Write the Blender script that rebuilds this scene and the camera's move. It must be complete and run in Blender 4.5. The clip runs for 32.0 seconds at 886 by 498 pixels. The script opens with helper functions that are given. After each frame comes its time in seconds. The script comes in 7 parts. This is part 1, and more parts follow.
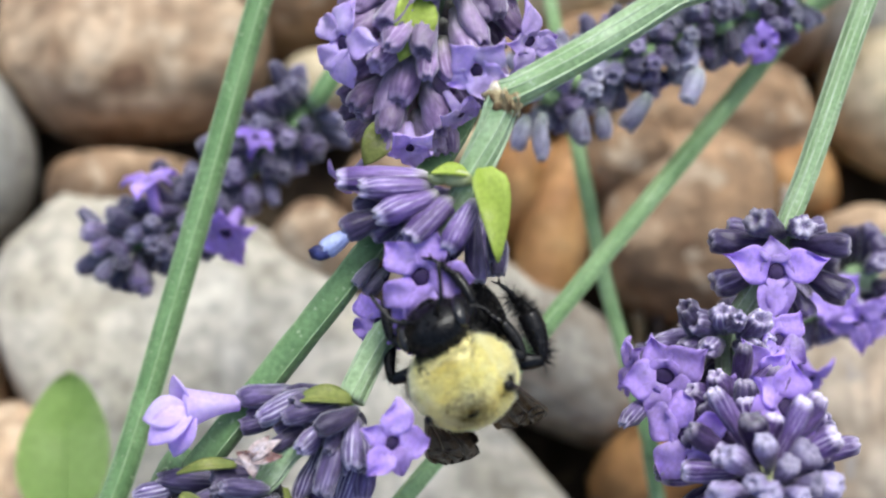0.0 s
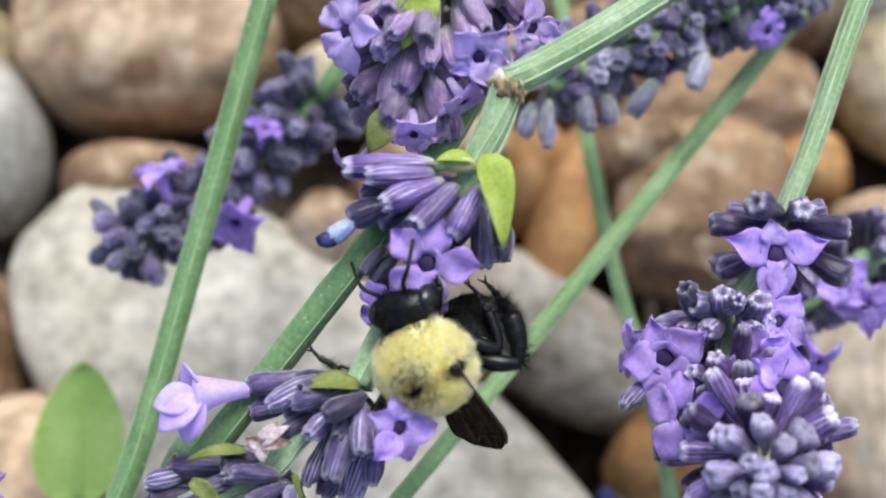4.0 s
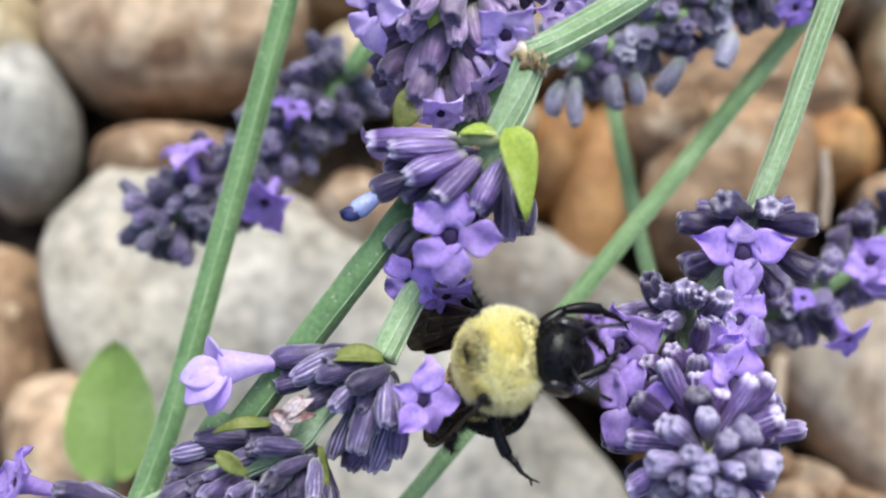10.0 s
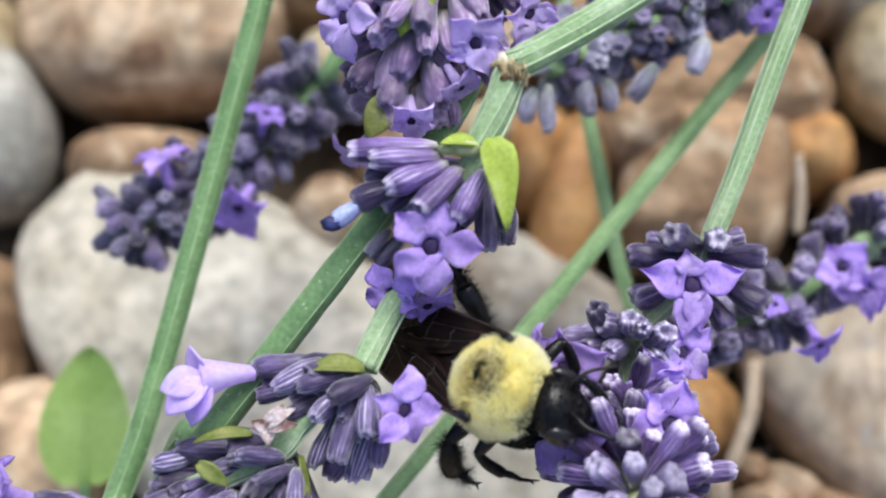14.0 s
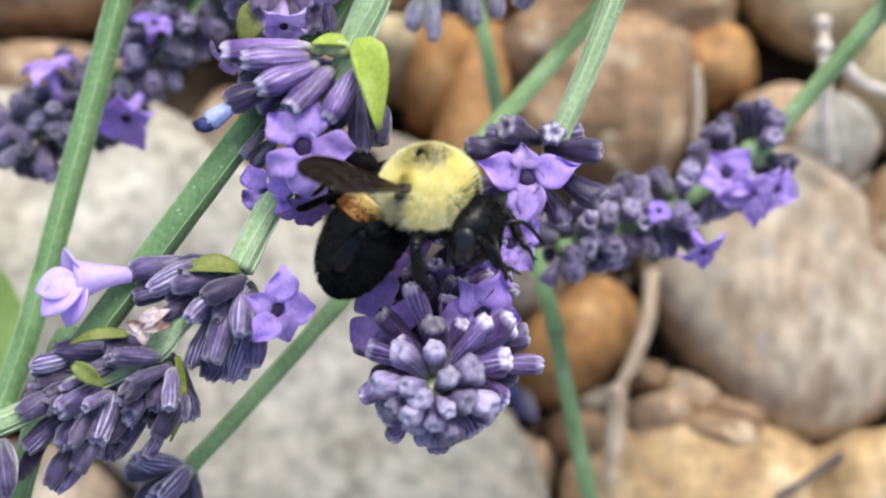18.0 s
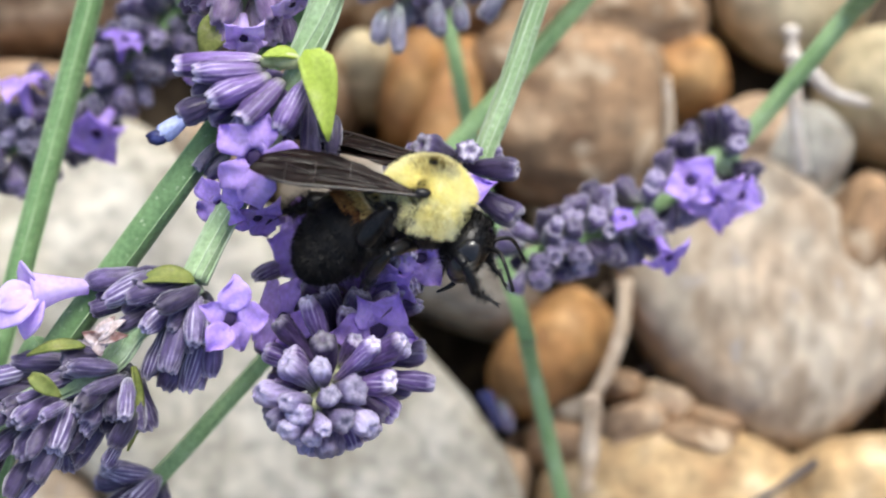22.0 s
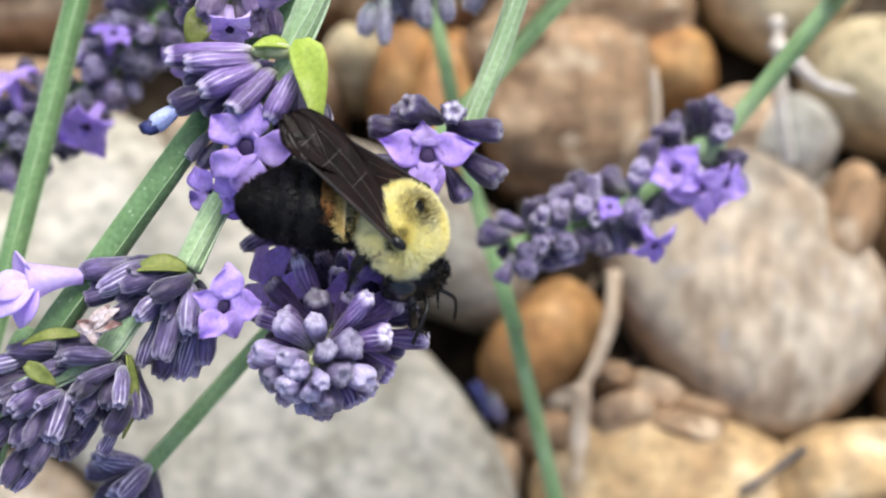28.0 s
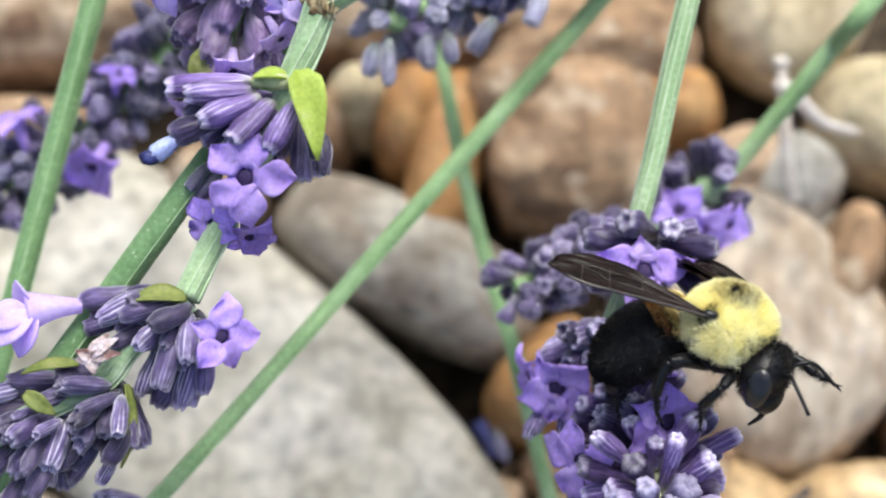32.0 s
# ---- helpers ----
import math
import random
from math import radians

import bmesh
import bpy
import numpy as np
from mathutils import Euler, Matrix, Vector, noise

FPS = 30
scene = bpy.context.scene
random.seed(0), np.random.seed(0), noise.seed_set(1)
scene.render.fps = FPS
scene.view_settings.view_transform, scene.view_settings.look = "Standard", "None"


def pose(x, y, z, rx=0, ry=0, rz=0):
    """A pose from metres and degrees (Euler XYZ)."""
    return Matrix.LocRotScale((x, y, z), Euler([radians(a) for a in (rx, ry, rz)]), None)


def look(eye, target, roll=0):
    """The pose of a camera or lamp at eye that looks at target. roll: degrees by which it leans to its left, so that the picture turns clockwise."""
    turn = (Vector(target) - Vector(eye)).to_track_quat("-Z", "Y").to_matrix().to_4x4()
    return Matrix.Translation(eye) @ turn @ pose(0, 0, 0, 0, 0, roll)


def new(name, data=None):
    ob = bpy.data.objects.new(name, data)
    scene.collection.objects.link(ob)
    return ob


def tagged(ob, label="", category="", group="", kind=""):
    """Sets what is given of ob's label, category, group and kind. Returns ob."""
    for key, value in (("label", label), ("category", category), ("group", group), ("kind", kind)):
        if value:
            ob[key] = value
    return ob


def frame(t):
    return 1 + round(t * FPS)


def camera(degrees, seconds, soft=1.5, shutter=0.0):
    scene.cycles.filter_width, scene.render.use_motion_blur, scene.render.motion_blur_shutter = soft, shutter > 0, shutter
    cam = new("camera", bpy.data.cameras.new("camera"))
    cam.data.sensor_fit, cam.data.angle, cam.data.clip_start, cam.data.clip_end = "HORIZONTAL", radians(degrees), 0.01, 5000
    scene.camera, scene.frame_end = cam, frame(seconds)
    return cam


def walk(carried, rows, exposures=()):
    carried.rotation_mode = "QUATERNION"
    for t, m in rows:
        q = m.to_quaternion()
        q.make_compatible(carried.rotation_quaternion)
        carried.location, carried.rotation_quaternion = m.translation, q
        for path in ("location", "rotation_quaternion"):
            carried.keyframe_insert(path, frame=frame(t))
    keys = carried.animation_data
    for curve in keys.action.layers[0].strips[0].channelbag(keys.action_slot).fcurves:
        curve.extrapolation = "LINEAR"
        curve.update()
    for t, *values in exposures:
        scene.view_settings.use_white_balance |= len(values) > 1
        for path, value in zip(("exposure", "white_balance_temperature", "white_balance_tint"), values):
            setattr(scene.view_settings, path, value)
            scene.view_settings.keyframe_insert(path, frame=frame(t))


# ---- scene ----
# A bumblebee feeding on drooping lavender over a bed of river pebbles.
# Plan: millimetres on a sheet through the flower heads, tilted 18 degrees; x right, y up the sheet, z off the sheet.
MM = 0.001
TILT = pose(0, 0, 0.0707, 18, 0, 0)


def turned(yaw, pitch, roll):
    return pose(0, 0, 0, 0, yaw, 0) @ pose(0, 0, 0, pitch, 0, 0) @ pose(0, 0, 0, 0, 0, roll)


def placed(x, y, z):
    return TILT @ Matrix.Translation((x * MM, y * MM, z * MM))


# ---- camera ----
# seconds, place on the sheet (z from 105 mm), yaw, pitch, roll
CAMERA_ROWS = [
    (0.0, -0.0, 0.02, -0.03, 0.0, 0.003, 0.0), (0.5, 0.24, -0.13, 0.01, 0.266, 0.089, -0.057),
    (1.0, 0.23, -0.13, 0.41, 0.428, 0.106, -0.117), (1.5, 0.34, -0.21, 0.43, 0.572, 0.193, -0.222),
    (2.0, 0.65, -0.09, 0.57, 0.628, 0.136, -0.184), (2.5, 0.91, -0.19, 0.59, 0.626, 0.089, -0.256),
    (3.0, 1.07, -0.22, 0.56, 0.69, -0.012, -0.319), (3.5, 1.35, -0.38, 0.49, 0.853, -0.077, -0.387),
    (4.0, 1.32, -0.52, 0.72, 0.903, -0.18, -0.434), (4.5, 1.32, -0.66, 0.51, 1.104, -0.265, -0.421),
    (6.5, 1.7, -0.58, 0.31, 1.641, -0.574, -0.602), (7.0, 1.82, -0.64, 0.48, 1.704, -0.628, -0.585),
    (7.5, 1.72, -0.51, 0.62, 1.684, -0.674, -0.593), (8.0, 1.63, -0.62, 0.55, 1.769, -0.743, -0.626),
    (8.5, 1.52, -0.6, 0.6, 1.829, -0.863, -0.699), (9.0, 1.46, -0.78, 0.69, 1.841, -0.78, -0.646),
    (9.5, 1.46, -0.66, 0.8, 1.953, -0.824, -0.653), (10.0, 1.44, -0.66, 0.97, 1.927, -0.828, -0.655),
    (10.5, 1.6, -0.74, 1.01, 1.924, -0.78, -0.645), (11.0, 1.47, -0.73, 1.04, 1.831, -0.778, -0.633),
    (11.5, 1.53, -0.64, 1.1, 1.801, -0.817, -0.667), (12.0, 1.59, -0.39, 1.09, 1.762, -0.873, -0.637),
    (12.5, 2.0, -0.57, 1.18, 1.746, -0.785, -0.637), (13.0, 2.2, -0.41, 1.07, 1.656, -0.813, -0.686),
    (13.5, 2.3, -0.2, 1.08, 1.528, -0.83, -0.668), (15.5, 3.72, -0.81, 1.28, 1.387, -1.174, -0.59),
    (16.0, 4.56, -1.78, 1.17, 0.795, -1.771, -0.501), (16.5, 5.63, -2.32, 0.88, 0.203, -2.439, -0.554),
    (17.0, 6.81, -1.25, 1.23, -0.064, -3.53, -0.676), (17.5, 6.84, -1.04, 1.43, -0.305, -3.826, -0.84),
    (18.0, 7.49, -1.6, 1.68, -0.016, -3.403, -0.924), (18.5, 7.39, -1.41, 2.03, -0.065, -2.913, -1.037),
    (19.0, 7.57, -1.48, 2.21, 0.026, -2.454, -1.086), (19.5, 8.11, -1.63, 2.36, 0.094, -2.324, -1.093),
    (20.0, 8.63, -1.77, 2.49, -0.033, -2.368, -1.145), (20.5, 9.41, -2.02, 2.57, 0.093, -2.322, -1.366),
    (21.0, 9.65, -2.19, 2.68, 0.138, -2.435, -1.394), (21.5, 10.03, -2.52, 2.92, 0.269, -2.462, -1.555),
    (22.0, 10.25, -2.59, 2.91, 0.149, -2.598, -1.596), (22.5, 10.27, -2.52, 2.97, 0.262, -2.625, -1.69),
    (23.0, 10.14, -2.65, 2.97, 0.297, -2.546, -1.756), (23.5, 10.06, -2.72, 3.19, 0.356, -2.526, -1.72),
    (24.0, 10.38, -2.8, 3.39, 0.412, -2.502, -1.652), (24.5, 10.7, -3.06, 3.34, 0.377, -2.451, -1.65),
    (25.0, 10.96, -3.15, 3.29, 0.359, -2.527, -1.807), (25.5, 11.38, -3.54, 3.58, 0.197, -2.491, -1.885),
    (27.5, 11.46, -3.6, 3.97, 0.069, -2.596, -1.954), (28.0, 11.0, -3.39, 3.96, 0.073, -2.57, -2.035),
    (28.5, 10.8, -3.45, 4.08, 0.086, -2.414, -2.019), (29.0, 10.77, -3.28, 4.33, 0.162, -2.205, -1.971),
    (29.5, 10.85, -3.26, 4.37, 0.281, -1.884, -1.959), (30.0, 10.88, -3.58, 4.36, 0.303, -1.535, -1.825),
    (30.5, 10.91, -3.36, 4.18, 0.239, -1.538, -1.964), (31.0, 11.14, -3.13, 4.18, 0.287, -1.479, -1.909),
    (31.5, 11.22, -2.83, 4.02, 0.336, -1.515, -1.932), (32.0, 11.5, -2.75, 4.14, 0.375, -1.461, -1.916),
]
cam = camera(30, 32.0, soft=2.2)
cam.data.dof.use_dof = True
cam.data.dof.focus_distance = 0.103
cam.data.dof.aperture_fstop = 29
walk(cam, [(t, placed(x, y, 105 + z) @ turned(a, b, c)) for t, x, y, z, a, b, c in CAMERA_ROWS], [(0, 0.57, 6020, 4), (11, 0.58, 6020, 5), (16, 0.61, 6120, 5), (20, 0.77, 6200, 5), (28, 0.82, 6230, 5), (32, 0.82, 6150, 4)])

# ---- light: a bright, thinly overcast sky ----
SUN_ELEVATION, SUN_AZIMUTH = 58, 20
world = bpy.data.worlds.new("sky")
scene.world = world
world.use_nodes = True
wn = world.node_tree.nodes
sky = wn.new("ShaderNodeTexSky")
sky.sky_type, sky.sun_disc = "NISHITA", False
sky.sun_elevation, sky.sun_rotation = radians(SUN_ELEVATION), radians(SUN_AZIMUTH)
sky.dust_density, sky.air_density, sky.ozone_density = 6.0, 1.0, 1.0
wn["Background"].inputs["Strength"].default_value = 0.13
world.node_tree.links.new(sky.outputs[0], wn["Background"].inputs[0])
sun = new("sun", bpy.data.lights.new("sun", "SUN"))
sun.data.energy, sun.data.angle, sun.data.color = 1.5, radians(25), (1.0, 0.97, 0.92)
sa, se = radians(SUN_AZIMUTH), radians(SUN_ELEVATION)
sun.matrix_world = look((math.sin(sa) * math.cos(se), math.cos(sa) * math.cos(se), math.sin(se)), (0, 0, 0))


# ---- materials ----
def surface(name, ramp, scale=300, detail=6, rough=0.7, bump=0.0, bump_scale=1500, grain=0.25, grain_scale=2500,
            vary=0.0, sheen=0.0, through_light=0.0, spec=0.3, spots=None, along=None, stretch=None, ribs=None, clear=0.0, patch=None):
    """ramp: (position, colour) along a large noise; grain: fine light and dark; spots: (scale, threshold, colour);
    along: (position, colour) ramp over the generated length, mixed in half; patch: (scale, colour, amount) of broad stains."""
    m = bpy.data.materials.new(name)
    m.use_nodes = True
    n, l = m.node_tree.nodes, m.node_tree.links
    b = n["Principled BSDF"]
    co = n.new("ShaderNodeTexCoord")
    src = co.outputs["Object"]
    info = n.new("ShaderNodeObjectInfo")
    add = n.new("ShaderNodeVectorMath")
    add.operation = "MULTIPLY_ADD"
    add.inputs[1].default_value = stretch or (1, 1, 1)
    l.new(src, add.inputs[0])
    l.new(info.outputs["Random"], add.inputs[2])
    v = add.outputs[0]
    t1 = n.new("ShaderNodeTexNoise")
    t1.inputs["Scale"].default_value, t1.inputs["Detail"].default_value = scale, detail
    l.new(v, t1.inputs["Vector"])
    r1 = n.new("ShaderNodeValToRGB")
    while len(r1.color_ramp.elements) < len(ramp):
        r1.color_ramp.elements.new(0.5)
    for e, (p, c) in zip(r1.color_ramp.elements, ramp):
        e.position, e.color = p, (*c, 1)
    l.new(t1.outputs["Fac"], r1.inputs["Fac"])
    out = r1.outputs["Color"]

    def mixed(kind, fac, a, c):
        x = n.new("ShaderNodeMix")
        x.data_type, x.blend_type = "RGBA", kind
        for s, val in ((x.inputs["Factor"], fac), (x.inputs["A"], a), (x.inputs["B"], c)):
            if hasattr(val, "is_output"):
                l.new(val, s)
            elif isinstance(val, tuple):
                s.default_value = (*val, 1)
            else:
                s.default_value = val
        return x.outputs["Result"]

    if along:
        sep = n.new("ShaderNodeSeparateXYZ")
        l.new(co.outputs["Generated"], sep.inputs[0])
        r2 = n.new("ShaderNodeValToRGB")
        while len(r2.color_ramp.elements) < len(along):
            r2.color_ramp.elements.new(0.5)
        for e, (p, c) in zip(r2.color_ramp.elements, along):
            e.position, e.color = p, (*c, 1)
        l.new(sep.outputs["Z"], r2.inputs["Fac"])
        out = mixed("MIX", 0.6, out, r2.outputs["Color"])
    if patch:
        tp = n.new("ShaderNodeTexNoise")
        tp.inputs["Scale"].default_value, tp.inputs["Detail"].default_value = patch[0], 3
        l.new(v, tp.inputs["Vector"])
        rp = n.new("ShaderNodeMapRange")
        rp.inputs["From Min"].default_value, rp.inputs["From Max"].default_value, rp.inputs["To Max"].default_value = 0.42, 0.62, patch[2]
        l.new(tp.outputs["Fac"], rp.inputs["Value"])
        out = mixed("MIX", rp.outputs[0], out, patch[1])
    if ribs:
        sx = n.new("ShaderNodeSeparateXYZ")
        l.new(src, sx.inputs[0])
        at2, mu, co2, po = [n.new("ShaderNodeMath") for _ in range(4)]
        at2.operation, mu.operation, co2.operation, po.operation = "ARCTAN2", "MULTIPLY", "COSINE", "MULTIPLY_ADD"
        l.new(sx.outputs["Y"], at2.inputs[0])
        l.new(sx.outputs["X"], at2.inputs[1])
        l.new(at2.outputs[0], mu.inputs[0])
        mu.inputs[1].default_value = ribs[0]
        l.new(mu.outputs[0], co2.inputs[0])
        l.new(co2.outputs[0], po.inputs[0])
        po.inputs[1].default_value, po.inputs[2].default_value = 0.5, 0.5
        sq = n.new("ShaderNodeMath")
        sq.operation = "POWER"
        sq.inputs[1].default_value = 5.0
        l.new(po.outputs[0], sq.inputs[0])
        sm = n.new("ShaderNodeMath")
        sm.operation = "MULTIPLY"
        sm.inputs[1].default_value = ribs[2]
        l.new(sq.outputs[0], sm.inputs[0])
        nm = n.new("ShaderNodeMath")
        nm.operation = "MULTIPLY"
        rm = n.new("ShaderNodeMapRange")
        rm.inputs["From Min"].default_value, rm.inputs["To Min"].default_value, rm.inputs["To Max"].default_value = 0.1, 0.1, 1.2
        l.new(info.outputs["Random"], rm.inputs["Value"])
        rx = n.new("ShaderNodeMath")
        rx.operation = "MULTIPLY"
        l.new(sm.outputs[0], rx.inputs[0])
        l.new(rm.outputs[0], rx.inputs[1])
        l.new(rx.outputs[0], nm.inputs[0])
        tn = n.new("ShaderNodeTexNoise")
        tn.inputs["Scale"].default_value = 900
        l.new(v, tn.inputs["Vector"])
        tr0 = n.new("ShaderNodeMapRange")
        tr0.inputs["From Min"].default_value, tr0.inputs["From Max"].default_value = 0.38, 0.62
        l.new(tn.outputs["Fac"], tr0.inputs["Value"])
        l.new(tr0.outputs[0], nm.inputs[1])
        out = mixed("MIX", nm.outputs[0], out, ribs[1])
    t2 = n.new("ShaderNodeTexNoise")
    t2.inputs["Scale"].default_value, t2.inputs["Detail"].default_value = grain_scale, 4
    l.new(v, t2.inputs["Vector"])
    mr = n.new("ShaderNodeMapRange")
    mr.inputs["From Min"].default_value, mr.inputs["From Max"].default_value = 0.3, 0.7
    mr.inputs["To Min"].default_value, mr.inputs["To Max"].default_value = 1 - grain, 1 + grain
    l.new(t2.outputs["Fac"], mr.inputs["Value"])
    hsv = n.new("ShaderNodeHueSaturation")
    l.new(out, hsv.inputs["Color"])
    if vary:
        m2 = n.new("ShaderNodeMapRange")
        m2.inputs["To Min"].default_value, m2.inputs["To Max"].default_value = 1 - vary, 1 + vary
        l.new(info.outputs["Random"], m2.inputs["Value"])
        mul = n.new("ShaderNodeMath")
        mul.operation = "MULTIPLY"
        l.new(m2.outputs[0], mul.inputs[0])
        l.new(mr.outputs[0], mul.inputs[1])
        l.new(mul.outputs[0], hsv.inputs["Value"])
    else:
        l.new(mr.outputs[0], hsv.inputs["Value"])
    out = hsv.outputs["Color"]
    if spots:
        vo = n.new("ShaderNodeTexNoise")
        vo.inputs["Scale"].default_value, vo.inputs["Detail"].default_value = spots[0], 2
        l.new(v, vo.inputs["Vector"])
        gt = n.new("ShaderNodeMapRange")
        gt.inputs["From Min"].default_value, gt.inputs["From Max"].default_value = spots[1], spots[1] + 0.08
        l.new(vo.outputs["Fac"], gt.inputs["Value"])
        out = mixed("MIX", gt.outputs[0], out, spots[2])
    l.new(out, b.inputs["Base Color"])
    b.inputs["Roughness"].default_value = rough
    b.inputs["Specular IOR Level"].default_value = spec
    if sheen:
        b.inputs["Sheen Weight"].default_value = sheen
        b.inputs["Sheen Roughness"].default_value = 0.4
        b.inputs["Sheen Tint"].default_value = (0.8, 0.78, 0.9, 1)
    if bump:
        t3 = n.new("ShaderNodeTexNoise")
        t3.inputs["Scale"].default_value, t3.inputs["Detail"].default_value = bump_scale, 5
        l.new(v, t3.inputs["Vector"])
        bp = n.new("ShaderNodeBump")
        bp.inputs["Strength"].default_value, bp.inputs["Distance"].default_value = 0.7, bump * MM
        l.new(t3.outputs["Fac"], bp.inputs["Height"])
        l.new(bp.outputs[0], b.inputs["Normal"])
    if through_light:
        tr = n.new("ShaderNodeBsdfTranslucent")
        l.new(out, tr.inputs["Color"])
        mx = n.new("ShaderNodeMixShader")
        mx.inputs[0].default_value = through_light
        l.new(b.outputs[0], mx.inputs[1])
        l.new(tr.outputs[0], mx.inputs[2])
        l.new(mx.outputs[0], n["Material Output"].inputs["Surface"])
    if clear:
        cl = n.new("ShaderNodeBsdfTransparent")
        cl.inputs["Color"].default_value = (0.75, 0.6, 0.5, 1)
        mx = n.new("ShaderNodeMixShader")
        mx.inputs[0].default_value = clear
        last = n["Material Output"].inputs["Surface"].links[0].from_socket
        l.new(last, mx.inputs[1])
        l.new(cl.outputs[0], mx.inputs[2])
        l.new(mx.outputs[0], n["Material Output"].inputs["Surface"])
    return m


STONE = {
    "grey": surface("pale_grey_stone", [(0.34, (0.31, 0.28, 0.225)), (0.47, (0.415, 0.384, 0.32)), (0.55, (0.46, 0.428, 0.365)), (0.68, (0.53, 0.5, 0.435))], 200, 10, 0.8, 0.3, 800, 0.32, 520, spots=(420, 0.63, (0.41, 0.375, 0.31)), patch=(70, (0.42, 0.38, 0.3), 0.5)),
    "slate": surface("weathered_grey_stone", [(0.3, (0.2, 0.195, 0.18)), (0.5, (0.33, 0.32, 0.29)), (0.7, (0.46, 0.44, 0.4))], 170, 9, 0.8, 0.3, 800, 0.36, 520, spots=(500, 0.62, (0.5, 0.48, 0.43)), patch=(60, (0.3, 0.26, 0.2), 0.5)),
    "dun": surface("dun_stone", [(0.34, (0.2, 0.155, 0.115)), (0.44, (0.31, 0.265, 0.21)), (0.54, (0.37, 0.33, 0.27)), (0.66, (0.45, 0.415, 0.35))], 190, 9, 0.8, 0.3, 800, 0.36, 520, spots=(420, 0.66, (0.46, 0.42, 0.36)), patch=(80, (0.28, 0.23, 0.18), 0.6)),
    "tan": surface("tan_stone", [(0.38, (0.17, 0.1, 0.06)), (0.46, (0.29, 0.195, 0.12)), (0.54, (0.41, 0.305, 0.205)), (0.64, (0.54, 0.435, 0.32))], 190, 9, 0.75, 0.3, 800, 0.36, 520, spots=(380, 0.66, (0.56, 0.47, 0.37)), patch=(80, (0.5, 0.36, 0.24), 0.7)),
    "beige": surface("beige_stone", [(0.32, (0.31, 0.24, 0.14)), (0.5, (0.46, 0.375, 0.24)), (0.68, (0.58, 0.5, 0.37))], 140, 8, 0.7, 0.3, 800, 0.36, 520, patch=(70, (0.55, 0.46, 0.28), 0.6)),
    "orange": surface("orange_stone", [(0.3, (0.24, 0.112, 0.038)), (0.5, (0.395, 0.21, 0.076)), (0.7, (0.51, 0.325, 0.15))], 170, 7, 0.6, 0.3, 800, 0.36, 520, patch=(90, (0.33, 0.16, 0.07), 0.6)),
    "brown": surface("brown_stone", [(0.3, (0.115, 0.066, 0.036)), (0.46, (0.235, 0.152, 0.09)), (0.54, (0.29, 0.197, 0.122)), (0.7, (0.41, 0.3, 0.2))], 170, 10, 0.75, 0.4, 700, 0.4, 520, spots=(300, 0.6, (0.47, 0.36, 0.25)), patch=(90, (0.35, 0.22, 0.125), 0.8)),
    "pink": surface("pinkish_stone", [(0.34, (0.28, 0.215, 0.155)), (0.46, (0.355, 0.29, 0.222)), (0.54, (0.385, 0.33, 0.265)), (0.68, (0.46, 0.4, 0.325))], 210, 10, 0.8, 0.3, 800, 0.36, 520, spots=(380, 0.62, (0.34, 0.3, 0.27)), stretch=(1.25, 0.7, 1), patch=(70, (0.44, 0.32, 0.22), 0.4)),
    "yellow": surface("yellow_stone", [(0.32, (0.3, 0.19, 0.095)), (0.5, (0.47, 0.335, 0.18)), (0.68, (0.6, 0.49, 0.34))], 170, 8, 0.7, 0.3, 800, 0.36, 520, patch=(80, (0.42, 0.28, 0.14), 0.6)),
}
SOIL = surface("dark_soil", [(0.3, (0.016, 0.012, 0.008)), (0.5, (0.05, 0.037, 0.025)), (0.7, (0.12, 0.09, 0.06))], 300, 10, 0.95, 0.6, 700, 0.4, 2500)
GREEN = surface("stem_green", [(0.35, (0.125, 0.23, 0.095)), (0.6, (0.19, 0.32, 0.145)), (0.75, (0.27, 0.4, 0.22))], 260, 5, 0.6, 0.05, 2500, 0.18, 3000, sheen=0.2, through_light=0.1, spots=(2200, 0.66, (0.36, 0.46, 0.28)))
GREEN_MID = surface("soft_stem_green", [(0.35, (0.2, 0.33, 0.14)), (0.6, (0.3, 0.45, 0.22)), (0.75, (0.4, 0.54, 0.32))], 260, 5, 0.6, 0.05, 2500, 0.18, 3000, sheen=0.2, through_light=0.1, spots=(2200, 0.68, (0.4, 0.5, 0.32)))
GREEN_PALE = surface("pale_stem_green", [(0.35, (0.22, 0.34, 0.16)), (0.6, (0.34, 0.47, 0.27)), (0.75, (0.5, 0.6, 0.42))], 300, 5, 0.6, 0.05, 2500, 0.2, 3000, sheen=0.3, through_light=0.1, spots=(1800, 0.66, (0.5, 0.59, 0.43)))
RIDGE = surface("stem_ridge", [(0.35, (0.22, 0.34, 0.16)), (0.7, (0.33, 0.45, 0.26))], 400, 5, 0.6, 0.04, 2500, 0.15, 3000, sheen=0.2)
RIDGE_PALE = surface("pale_stem_ridge", [(0.35, (0.33, 0.45, 0.26)), (0.7, (0.5, 0.6, 0.43))], 400, 5, 0.6, 0.04, 2500, 0.15, 3000, sheen=0.2)
SCAR = surface("dry_scar", [(0.36, (0.16, 0.1, 0.05)), (0.47, (0.36, 0.3, 0.17)), (0.56, (0.52, 0.45, 0.36)), (0.68, (0.78, 0.72, 0.66))], 700, 7, 0.8, 0.25, 1800, 0.25, 4000)
